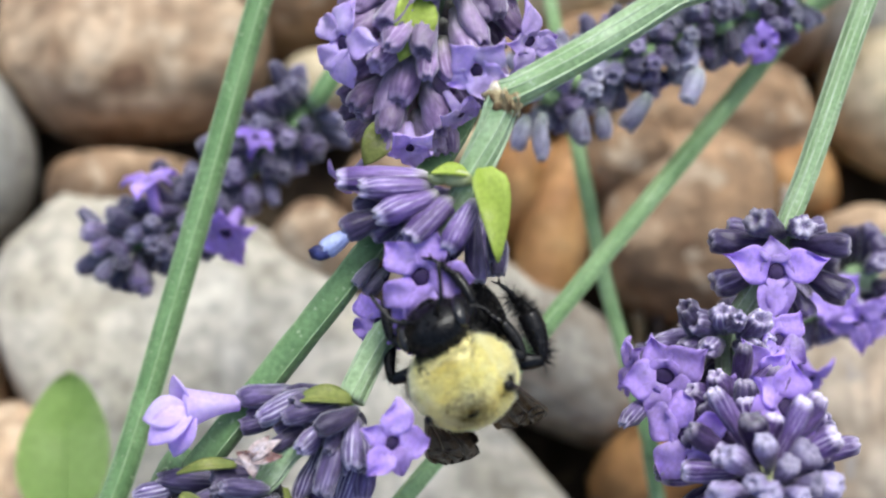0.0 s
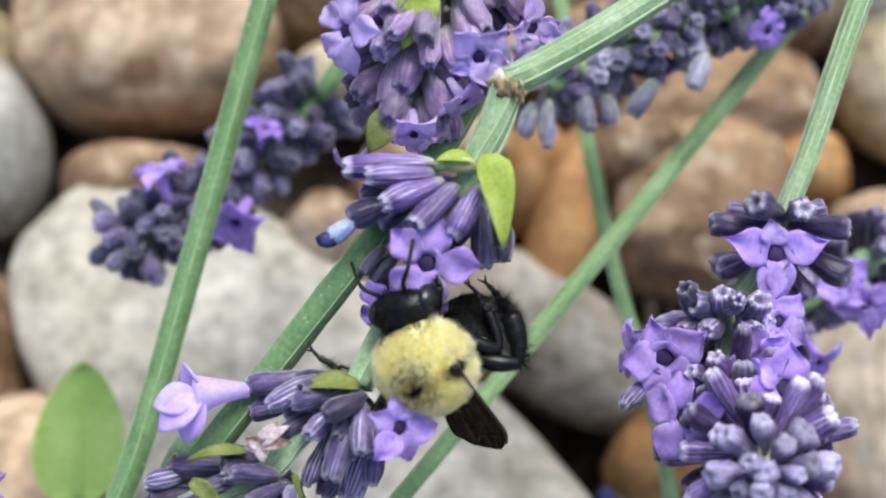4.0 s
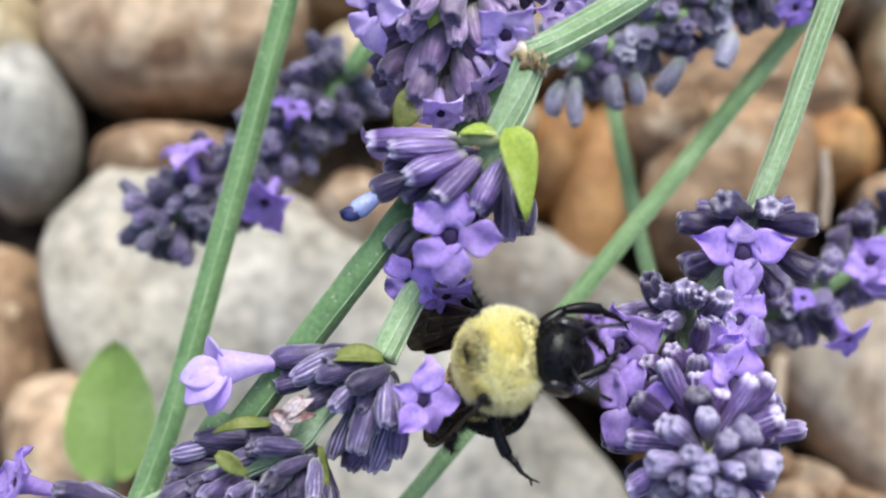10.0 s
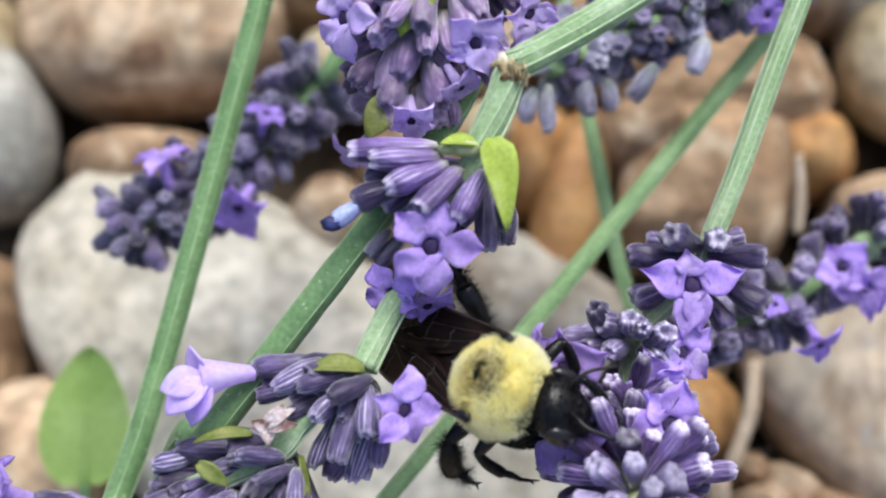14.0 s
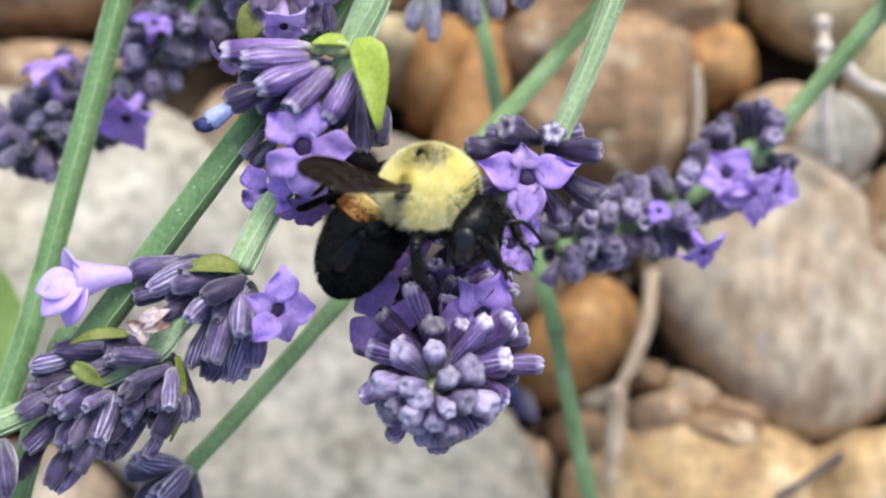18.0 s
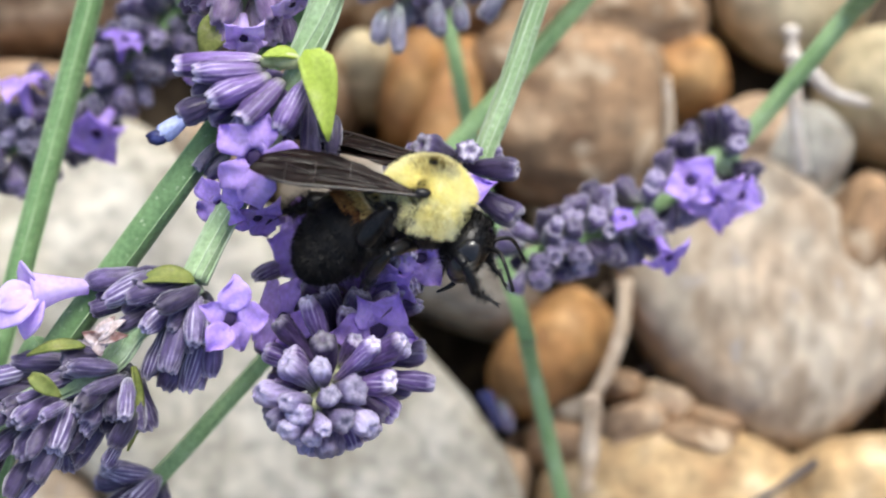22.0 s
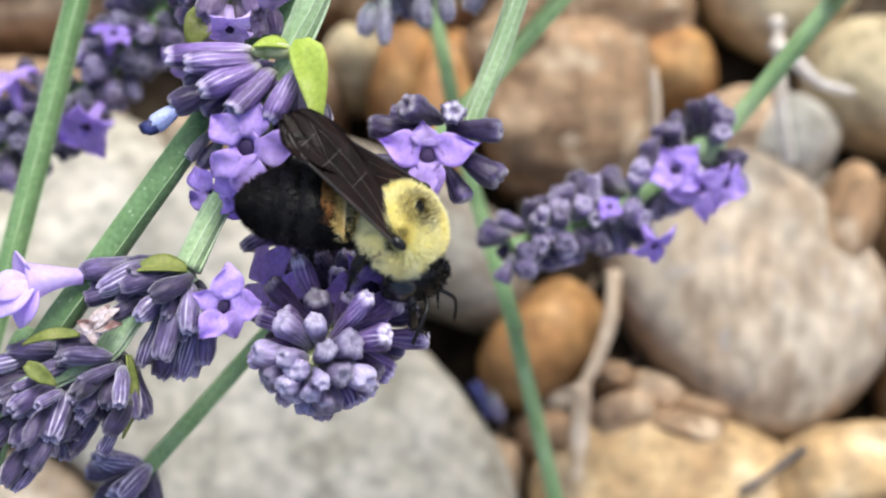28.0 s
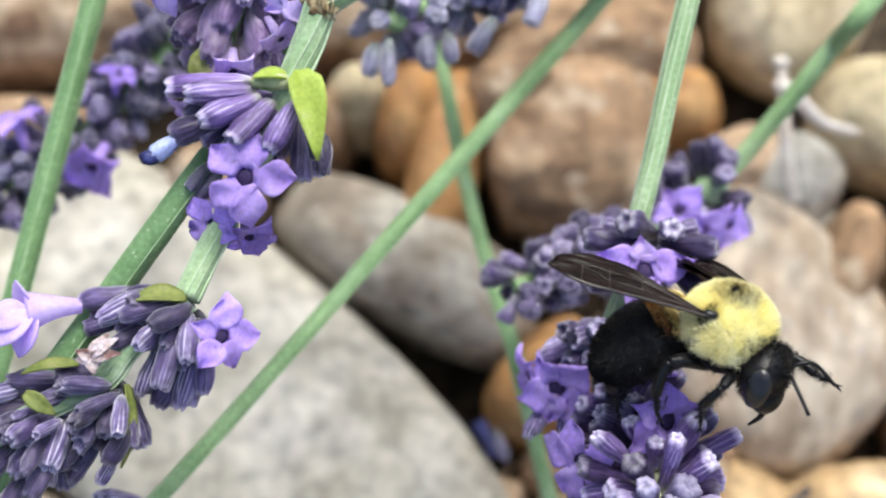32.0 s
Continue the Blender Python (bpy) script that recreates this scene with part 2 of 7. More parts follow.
FLORET = surface("dry_floret", [(0.36, (0.2, 0.1, 0.09)), (0.5, (0.58, 0.48, 0.48)), (0.64, (0.75, 0.68, 0.74))], 900, 6, 0.8, 0.2, 2500, 0.25, 4000, through_light=0.2)
BRACT = surface("lime_bract", [(0.35, (0.36, 0.47, 0.07)), (0.6, (0.5, 0.62, 0.13)), (0.75, (0.6, 0.68, 0.26))], 500, 5, 0.5, 0.06, 2500, 0.12, 3500, through_light=0.35)
NODE = surface("pale_node", [(0.35, (0.42, 0.48, 0.22)), (0.6, (0.62, 0.64, 0.4)), (0.75, (0.74, 0.74, 0.56))], 700, 5, 0.6, 0.06, 2500, 0.15, 3500, through_light=0.2)
BRACT_DULL = surface("olive_bract", [(0.35, (0.16, 0.2, 0.05)), (0.6, (0.27, 0.3, 0.09)), (0.75, (0.36, 0.34, 0.2))], 600, 5, 0.6, 0.06, 2500, 0.2, 3500, through_light=0.25)
LEAF = surface("leaf_green", [(0.35, (0.38, 0.56, 0.15)), (0.65, (0.52, 0.69, 0.26))], 150, 5, 0.5, 0.05, 1500, 0.12, 2500, through_light=0.35)
CALYX = surface("calyx_purple", [(0.36, (0.023, 0.016, 0.044)), (0.5, (0.088, 0.064, 0.155)), (0.66, (0.26, 0.21, 0.4))], 420, 6, 0.38, 0.16, 2600, 0.4, 3500, vary=0.65, sheen=0.7, along=[(0, (0.17, 0.19, 0.14)), (0.2, (0.08, 0.062, 0.13)), (0.75, (0.075, 0.052, 0.145)), (0.88, (0.05, 0.036, 0.095)), (0.96, (0.3, 0.26, 0.38)), (1, (0.66, 0.62, 0.74))], stretch=(1, 1, 0.4), ribs=(13, (0.64, 0.61, 0.76), 0.7))
CALYX_VIOLET = surface("calyx_light_violet", [(0.36, (0.035, 0.02, 0.075)), (0.5, (0.12, 0.075, 0.225)), (0.66, (0.3, 0.22, 0.47))], 420, 6, 0.4, 0.16, 2600, 0.4, 3500, vary=0.6, sheen=0.1, along=[(0, (0.4, 0.42, 0.3)), (0.18, (0.18, 0.125, 0.29)), (0.7, (0.12, 0.072, 0.23)), (0.86, (0.05, 0.03, 0.11)), (0.92, (0.4, 0.34, 0.5)), (1, (0.74, 0.7, 0.82))], stretch=(1, 1, 0.4), ribs=(13, (0.66, 0.61, 0.8), 0.45))
CALYX_DARK = surface("calyx_slate", [(0.34, (0.045, 0.042, 0.075)), (0.52, (0.11, 0.105, 0.165)), (0.68, (0.22, 0.215, 0.29))], 800, 7, 0.5, 0.12, 3000, 0.35, 3500, vary=0.5, sheen=0.8, along=[(0, (0.15, 0.19, 0.13)), (0.4, (0.1, 0.095, 0.155)), (0.9, (0.07, 0.055, 0.13)), (1, (0.3, 0.28, 0.38))], stretch=(1, 1, 0.4), ribs=(13, (0.34, 0.33, 0.44), 0.5))
CALYX_DEEP = surface("calyx_deep_violet", [(0.36, (0.018, 0.013, 0.036)), (0.5, (0.055, 0.04, 0.1)), (0.66, (0.15, 0.115, 0.24))], 500, 6, 0.34, 0.16, 2600, 0.4, 3500, vary=0.4, sheen=0.5, along=[(0, (0.12, 0.12, 0.12)), (0.2, (0.06, 0.046, 0.105)), (0.8, (0.05, 0.036, 0.095)), (0.93, (0.1, 0.075, 0.18)), (1, (0.62, 0.58, 0.7))], stretch=(1, 1, 0.4), ribs=(9, (0.45, 0.42, 0.56), 0.4))
CALYX_GREY = surface("calyx_grey_violet", [(0.34, (0.1, 0.095, 0.15)), (0.52, (0.24, 0.235, 0.33)), (0.68, (0.44, 0.44, 0.54))], 800, 7, 0.5, 0.14, 3000, 0.4, 3500, vary=0.5, sheen=0.9, along=[(0, (0.28, 0.34, 0.25)), (0.4, (0.23, 0.23, 0.31)), (0.85, (0.15, 0.13, 0.25)), (1, (0.62, 0.6, 0.7))], stretch=(1, 1, 0.4), ribs=(13, (0.56, 0.55, 0.66), 0.5))
CALYX_MAUVE = surface("calyx_mauve", [(0.34, (0.07, 0.042, 0.1)), (0.5, (0.21, 0.145, 0.29)), (0.66, (0.46, 0.38, 0.55))], 420, 7, 0.38, 0.1, 3000, 0.3, 3500, vary=0.6, sheen=0.7, along=[(0, (0.5, 0.54, 0.36)), (0.3, (0.42, 0.38, 0.42)), (0.6, (0.26, 0.18, 0.32)), (0.88, (0.13, 0.075, 0.18)), (1, (0.4, 0.32, 0.48))], stretch=(1, 1, 0.4), ribs=(13, (0.55, 0.48, 0.64), 0.4))
CALYX_YOUNG = surface("calyx_young_lilac", [(0.36, (0.14, 0.105, 0.22)), (0.5, (0.31, 0.26, 0.46)), (0.64, (0.54, 0.49, 0.7))], 330, 7, 0.38, 0.12, 2600, 0.3, 3500, vary=0.4, sheen=0.1, through_light=0.25, along=[(0, (0.26, 0.32, 0.22)), (0.35, (0.25, 0.22, 0.36)), (0.7, (0.28, 0.23, 0.42)), (0.88, (0.36, 0.31, 0.5)), (1, (0.5, 0.47, 0.62))], stretch=(1, 1, 0.4), ribs=(13, (0.62, 0.58, 0.74), 0.45))
CALYX_BEAD = surface("calyx_bead", [(0.36, (0.025, 0.02, 0.045)), (0.5, (0.075, 0.06, 0.125)), (0.66, (0.19, 0.16, 0.28))], 600, 6, 0.4, 0.16, 2600, 0.4, 3500, vary=0.6, sheen=0.6, along=[(0, (0.3, 0.33, 0.26)), (0.3, (0.1, 0.085, 0.15)), (0.75, (0.07, 0.05, 0.13)), (0.92, (0.11, 0.075, 0.21)), (1, (0.36, 0.32, 0.46))], stretch=(1, 1, 0.4), ribs=(13, (0.6, 0.57, 0.68), 0.7))
PETAL = surface("petal_violet", [(0.35, (0.53, 0.36, 0.87)), (0.6, (0.63, 0.465, 0.935)), (0.75, (0.76, 0.63, 0.97))], 350, 4, 0.6, 0.08, 1500, 0.16, 3000, vary=0.16, sheen=0.2, through_light=0.42, patch=(420, (0.44, 0.28, 0.8), 0.5))
PETAL_PALE = surface("petal_pale_lilac", [(0.35, (0.66, 0.5, 0.92)), (0.6, (0.76, 0.64, 0.96)), (0.75, (0.85, 0.77, 0.98))], 350, 4, 0.6, 0.05, 2500, 0.1, 3000, vary=0.1, sheen=0.2, through_light=0.45)
PETAL_DEEP = surface("petal_deep_violet", [(0.35, (0.37, 0.23, 0.76)), (0.7, (0.5, 0.36, 0.88))], 350, 4, 0.6, 0.03, 2500, 0.1, 3000, vary=0.12, through_light=0.3)
# near-black violet: the shade inside the hollow flower tube, put into the colour
THROAT_SHADE = surface("painted_throat_shade", [(0.4, (0.02, 0.01, 0.05)), (0.7, (0.05, 0.03, 0.1))], 800, 3, 0.7)
FADED = surface("faded_petal", [(0.35, (0.34, 0.4, 0.74)), (0.7, (0.52, 0.58, 0.88))], 700, 4, 0.6, 0.05, 3000, 0.2, 3000, through_light=0.2)
SHRIVEL = surface("shrivelled_petal", [(0.35, (0.01, 0.01, 0.05)), (0.7, (0.05, 0.06, 0.2))], 1200, 4, 0.5, 0.1, 3500, 0.2, 3000)
STRAW = surface("dry_straw", [(0.35, (0.38, 0.28, 0.19)), (0.6, (0.58, 0.47, 0.36)), (0.75, (0.7, 0.62, 0.52))], 300, 6, 0.8, 0.1, 1800, 0.2, 2500)
BLEACHED = surface("bleached_straw", [(0.35, (0.5, 0.43, 0.36)), (0.6, (0.72, 0.66, 0.6)), (0.75, (0.82, 0.78, 0.73))], 300, 6, 0.8, 0.1, 1800, 0.2, 2500)
TWIG = surface("dark_twig", [(0.35, (0.05, 0.045, 0.05)), (0.7, (0.14, 0.12, 0.11))], 400, 6, 0.85, 0.15, 1500, 0.25, 2500)
YELLOW_SKIN = surface("thorax_skin", [(0.4, (0.64, 0.57, 0.24)), (0.7, (0.82, 0.76, 0.4))], 900, 5, 0.9, 0.1, 3000, 0.2, 3000)
CREAM_FUR = surface("cream_fur", [(0.36, (0.94, 0.9, 0.58)), (0.5, (0.98, 0.96, 0.72)), (0.66, (0.99, 0.98, 0.84))], 420, 5, 0.8, 0, 1000, 0.1, 6000, sheen=0.3, through_light=0.5, spec=0.1)
YELLOW_FUR = surface("yellow_fur", [(0.36, (0.88, 0.79, 0.34)), (0.47, (0.96, 0.91, 0.5)), (0.66, (0.99, 0.97, 0.7))], 420, 5, 0.8, 0, 1000, 0.12, 6000, sheen=0.3, through_light=0.5, spec=0.1)
OLIVE_FUR = surface("olive_fur", [(0.36, (0.1, 0.07, 0.02)), (0.5, (0.24, 0.18, 0.06)), (0.66, (0.45, 0.36, 0.14))], 420, 5, 0.8, 0, 1000, 0.2, 6000, through_light=0.3, spec=0.1)
BLACK_FUR = surface("black_fur", [(0.4, (0.004, 0.004, 0.005)), (0.7, (0.011, 0.01, 0.01))], 900, 4, 0.5, spec=0.14)
BUFF_FUR = surface("buff_fur", [(0.36, (0.62, 0.46, 0.17)), (0.52, (0.84, 0.69, 0.33)), (0.66, (0.92, 0.82, 0.5))], 420, 4, 0.8, spec=0.1, through_light=0.3)
RUST_FUR = surface("rust_fur", [(0.36, (0.14, 0.06, 0.02)), (0.5, (0.36, 0.17, 0.055)), (0.64, (0.58, 0.34, 0.12))], 420, 4, 0.8, spec=0.12, through_light=0.25)
SHELL = surface("black_shell", [(0.4, (0.004, 0.004, 0.005)), (0.7, (0.011, 0.01, 0.011))], 700, 5, 0.3, 0.06, 2200, 0.3, 3000, spec=0.3)
EYE = surface("compound_eye", [(0.4, (0.008, 0.008, 0.01)), (0.7, (0.02, 0.018, 0.02))], 2500, 3, 0.2, 0.02, 9000, 0.2, 9000, spec=0.6)
VEIN = surface("wing_vein", [(0.4, (0.012, 0.008, 0.007)), (0.7, (0.035, 0.022, 0.018))], 700, 3, 0.35, spec=0.6)
WING = surface("smoky_wing", [(0.35, (0.006, 0.004, 0.004)), (0.65, (0.016, 0.009, 0.008))], 500, 4, 0.27, 0.05, 1800, 0.2, 2500, spec=0.09, through_light=0.02, clear=0.03)
wnodes, wlinks = WING.node_tree.nodes, WING.node_tree.links
clear, clear_mix = wnodes.new("ShaderNodeBsdfTransparent"), wnodes.new("ShaderNodeMixShader")
clear.inputs[0].default_value = (0.75, 0.55, 0.45, 1)
clear_mix.inputs[0].default_value = 0.04
wout = wnodes["Material Output"].inputs["Surface"]
wlinks.new(wout.links[0].from_socket, clear_mix.inputs[1])
wlinks.new(clear.outputs[0], clear_mix.inputs[2])
wlinks.new(clear_mix.outputs[0], wout)


# ---- geometry helpers: everything in millimetres ----
def vec(p):
    return Vector(p)


def mesh_of(name, verts, faces, material, smooth=True):
    me = bpy.data.meshes.new(name)
    me.from_pydata([tuple(c * MM for c in v) for v in verts], [], faces)
    me.polygons.foreach_set("use_smooth", [smooth] * len(me.polygons))
    me.materials.append(material)
    me.update()
    return me


def part(name, geo, material, parent, label="", at=(0, 0, 0)):
    """One mesh under a thing or a part; geo in the parent's space, its origin at the given place."""
    o = vec(at)
    ob = new(name, mesh_of(name, [vec(v) - o for v in geo[0]], geo[1], material))
    ob.parent = parent
    ob.location = o * MM
    if label:
        ob["label"] = label
    return ob


def shared(name, me, parent, m, label=""):
    ob = new(name, me)
    ob.parent = parent
    ob.matrix_basis = m
    if label:
        ob["label"] = label
    return ob


def joined(*geos):
    verts, faces = [], []
    for g in geos:
        k = len(verts)
        verts += list(g[0])
        faces += [tuple(i + k for i in fc) for fc in g[1]]
    return verts, faces


def curve_through(points, steps=8):
    """A smooth line through the points."""
    p = [vec(q) for q in points]
    p = [2 * p[0] - p[1], *p, 2 * p[-1] - p[-2]]
    out = []
    for i in range(1, len(p) - 2):
        for k in range(steps):
            t = k / steps
            out.append(0.5 * (2 * p[i] + (p[i + 1] - p[i - 1]) * t + (2 * p[i - 1] - 5 * p[i] + 4 * p[i + 1] - p[i + 2]) * t * t
                              + (3 * p[i] - p[i - 1] - 3 * p[i + 1] + p[i + 2]) * t ** 3))
    out.append(p[-2])
    return out


def tube(line, radius, sides=10, flute=0.0, flutes=4, twist=0.0, wobble=0.0):
    """radius: a number, or a function of 0..1 along the line."""
    verts, faces = [], []
    side = None
    n = len(line)
    for i, c in enumerate(line):
        ahead = (line[min(i + 1, n - 1)] - line[max(i - 1, 0)]).normalized()
        if side is None:
            side = ahead.orthogonal().normalized()
        side = (side - ahead * side.dot(ahead)).normalized()
        up = ahead.cross(side)
        s = i / (n - 1)
        r = radius(s) if callable(radius) else radius
        r *= 1 + wobble * noise.noise(c * 0.6)
        for k in range(sides):
            a = 2 * math.pi * k / sides
            rr = r * (1 + flute * math.cos(flutes * a))
            verts.append(c + rr * (side * math.cos(a + twist * s) + up * math.sin(a + twist * s)))
    for i in range(n - 1):
        for k in range(sides):
            a, b = i * sides + k, i * sides + (k + 1) % sides
            faces.append((a, b, b + sides, a + sides))
    faces.append(tuple(range(sides))[::-1])
    faces.append(tuple((n - 1) * sides + k for k in range(sides)))
    return verts, faces


def lathe(profile, sides=14, rib=0.0, ribs=7):
    """Turned about z: (z, radius) rows, with ribs along it."""
    verts, faces = [], []
    for z, r in profile:
        for k in range(sides):
            a = 2 * math.pi * k / sides
            rr = r * (1 + rib * math.cos(ribs * a))
            verts.append(vec((rr * math.cos(a), rr * math.sin(a), z)))
    for i in range(len(profile) - 1):
        for k in range(sides):
            a, b = i * sides + k, i * sides + (k + 1) % sides
            faces.append((a, b, b + sides, a + sides))
    faces.append(tuple(range(sides))[::-1])
    faces.append(tuple((len(profile) - 1) * sides + k for k in range(sides)))
    return verts, faces


def blob(centre, radii, segs=20, rings=14, power=1.0, rough=0.0):
    verts, faces = [], []
    c = vec(centre)
    for i in range(rings + 1):
        th = math.pi * i / rings
        for k in range(segs):
            ph = 2 * math.pi * k / segs
            d = vec((math.cos(th), math.sin(th) * math.cos(ph), math.sin(th) * math.sin(ph)))
            q = vec([math.copysign(abs(x) ** power, x) * r for x, r in zip(d, radii)])
            verts.append(c + q * (1 + rough * noise.noise(d * 3)))
    for i in range(rings):
        for k in range(segs):
            a, b = i * segs + k, i * segs + (k + 1) % segs
            faces.append((a, a + segs, b + segs, b))
    return verts, faces


def aim(p, d, twist=0.0, size=1.0):
    """Puts a piece built along z at p, pointing along d."""
    q = vec(d).to_track_quat("Z", "Y").to_matrix().to_4x4()
    return Matrix.Translation(vec(p) * MM) @ q @ Matrix.Rotation(twist, 4, "Z") @ Matrix.Scale(size, 4)


def moved(geo, m):
    """Geometry in millimetres carried by a pose whose shift is in metres."""
    mm = Matrix.Translation(m.translation / MM) @ m.to_3x3().to_4x4()
    return [mm @ vec(v) for v in geo[0]], geo[1]


def thing(name, at, label, category, group=""):
    """An Empty on the tilted plan."""
    ob = new(name)
    ob.empty_display_size = 0.002
    ob.matrix_world = placed(*at)
    return tagged(ob, label, category, group)


def soil_point(x, y, z=5.0):
    """A place on the soil, from world millimetres to the plan."""
    return tuple((TILT.inverted() @ vec((x * MM, y * MM, z * MM))) / MM)


# ---- lavender pieces ----
def calyx_geo(length, width, bend, seed, club=False):
    """A slender ribbed tube with a blunt, toothed, open mouth."""
    if club:
        prof = [(0.0, 0.34), (0.06, 0.44), (0.18, 0.58), (0.36, 0.74), (0.56, 0.92), (0.72, 1.06), (0.84, 1.08), (0.92, 0.98), (0.97, 0.78), (0.99, 0.5), (0.95, 0.28), (0.92, 0.1)]
    elif seed % 3 == 2:
        prof = [(0.0, 0.4), (0.06, 0.55), (0.18, 0.76), (0.36, 0.93), (0.56, 1.0), (0.76, 0.98), (0.88, 0.9), (0.95, 0.82), (1.0, 0.72), (0.98, 0.52), (0.92, 0.36), (0.86, 0.12)]
    else:
        prof = [(0.0, 0.36), (0.06, 0.5), (0.18, 0.7), (0.36, 0.88), (0.56, 1.0), (0.75, 1.0), (0.87, 0.86), (0.94, 0.7), (1.0, 0.54), (0.985, 0.38), (0.94, 0.25), (0.9, 0.08)]
    sides, verts, faces = 26, [], []
    for i, (z, r) in enumerate(prof):
        for k in range(sides):
            a = 2 * math.pi * k / sides
            rr = r * width * (1 + 0.075 * math.cos(13 * a) + 0.05 * math.cos(2 * a + seed) + (0.07 * math.cos(5 * a + seed) if z > 0.7 else 0))
            up = z + ((0.022 if not club else 0.014) * math.cos(5 * a + seed) if 6 < i < 10 else 0)
            p = vec((rr * math.cos(a) + bend * z * z, rr * math.sin(a), up * length))
            verts.append(p + vec((noise.noise(p * 0.9 + vec((seed * 5, 0, 0))), noise.noise(p * 0.9 + vec((0, seed * 5, 0))), 0)) * 0.2)
    for i in range(len(prof) - 1):
        for k in range(sides):
            a, b = i * sides + k, i * sides + (k + 1) % sides
            faces.append((a, b, b + sides, a + sides))
    faces.append(tuple(range(sides))[::-1])
    faces.append(tuple((len(prof) - 1) * sides + k for k in range(sides)))
    return verts, faces


def calyx_set(name, material, club=False):
    return [mesh_of(name, *calyx_geo(4.0 * a, 0.8 * b, c, i, club), material) for i, (a, b, c) in
            enumerate([(1, 0.95, 0.25), (1.12, 0.86, -0.35), (0.88, 1.02, 0.1), (1.05, 0.82, 0.5), (0.78, 0.98, -0.15), (0.96, 0.9, -0.5), (1.0, 1.05, 0.3), (0.7, 1.0, 0.2), (0.92, 0.95, -0.3)])]


CALYXES = {k: calyx_set("calyx", m) for k, m in (("purple", CALYX), ("dark", CALYX_DARK), ("grey", CALYX_GREY), ("mauve", CALYX_MAUVE), ("violet", CALYX_VIOLET))}
CALYXES["plum"] = calyx_set("calyx", CALYX_VIOLET, True)
CALYXES["deep"] = calyx_set("calyx", CALYX_DEEP, True)
CALYXES["bead"] = calyx_set("calyx", CALYX_BEAD, True)
CALYXES["young"] = calyx_set("calyx", CALYX_YOUNG, True)


def lobe_geo(angle, length, width, reflex, cup, seed, peak=1.1, pointed=False):
    """A rounded petal lobe with thickness, from the mouth of the tube outwards."""
    rng = random.Random(seed)
    ns, nw = 9, 9
    top, bottom = [], []
    skew = rng.uniform(-0.18, 0.18)
    for i in range(ns):
        s = i / (ns - 1)
        w = width * math.sin(math.pi * (0.13 + 0.8 * s ** peak)) ** 0.85
        if pointed:
            w = width * 1.08 * math.sin(math.pi * (0.3 + 0.69 * s)) ** 0.95 * (0.72 + 0.28 * math.sin(math.pi * s))
        for k in range(nw):
            u = 2 * k / (nw - 1) - 1
            x = 0.5 + length * (s - 0.14 * u * u * s)
            y = u * w + skew * s * length
            z = reflex * math.sin(s * 2.2) * 1.1 - cup * s * s + (0.5 * abs(u) - 0.1) * s + 0.2 * math.sin(4 * u + seed) * s * s + 0.1 * math.sin(9 * s + 3 * u + seed)
            top.append(vec((x, y, z)))
            bottom.append(vec((x, y, z - 0.1)))
    v = top + bottom
    f = []
    m = ns * nw
    for i in range(ns - 1):
        for k in range(nw - 1):
            a = i * nw + k
            f += [(a, a + nw, a + nw + 1, a + 1), (m + a, m + a + 1, m + a + nw + 1, m + a + nw)]
    ring = [k for k in range(nw)] + [i * nw + nw - 1 for i in range(1, ns)] + [m - 1 - k for k in range(1, nw)] + [i * nw for i in range(ns - 2, 0, -1)]
    for a, b in zip(ring, ring[1:] + ring[:1]):
        f.append((a, b, m + b, m + a))
    turn = Matrix.Rotation(angle, 3, "Z")
    return [turn @ p for p in v], f


def corolla_geos(seed):
    """The tube and the five lobes of one open flower, and a dark blob painting shade into its mouth, along z."""
    rng = random.Random(seed)
    lobes = []
    shape = ((48, 2.5, 1.2), (132, 2.5, 1.2), (198, 2.1, 0.85), (270, 2.3, 1.05), (342, 2.1, 0.85))
    if seed == 0:
        shape = ((62, 2.3, 1.08), (136, 2.2, 1.05), (214, 2.3, 1.05), (284, 2.5, 1.1), (352, 2.5, 1.05))
    if seed == 2:
        shape = ((14, 2.8, 1.15), (166, 2.8, 1.15), (90, 1.9, 0.9), (250, 3.0, 0.9), (290, 3.0, 0.9))
    for ang, ln, wd in shape:
        lobes.append(lobe_geo(radians(ang + rng.uniform(-6, 6)), ln * rng.uniform(0.92, 1.08), wd * rng.uniform(0.95, 1.1), rng.uniform(0.1, 0.4), rng.uniform(0.1, 1.2), seed * 7 + ang, 1.6 if seed in (0, 3) else 1.0, seed in (1, 2)))
    lobes = [([p + vec((0, 0, 3.4)) for p in v], f) for v, f in lobes]
    neck = lathe([(0, 0.42), (1.0, 0.5), (2.2, 0.62), (3.1, 0.85), (3.5, 1.05), (3.3, 0.72), (2.4, 0.5)], 14, 0.04, 5)
    # added dark blob that stands for the shade in the tube's mouth
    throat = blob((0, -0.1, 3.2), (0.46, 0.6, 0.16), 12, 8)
    return neck, lobes, throat


def corolla_set(material):
    out = []
    for seed in range(5):
        neck, lobes, throat = corolla_geos(seed)
        out.append((mesh_of("petal_tube", *neck, material), [mesh_of("petal_lobe", *lb, material) for lb in lobes], mesh_of("throat", *throat, THROAT_SHADE)))
    return out


COROLLAS = {"violet": corolla_set(PETAL), "deep": corolla_set(PETAL_DEEP), "pale": corolla_set(PETAL_PALE)}


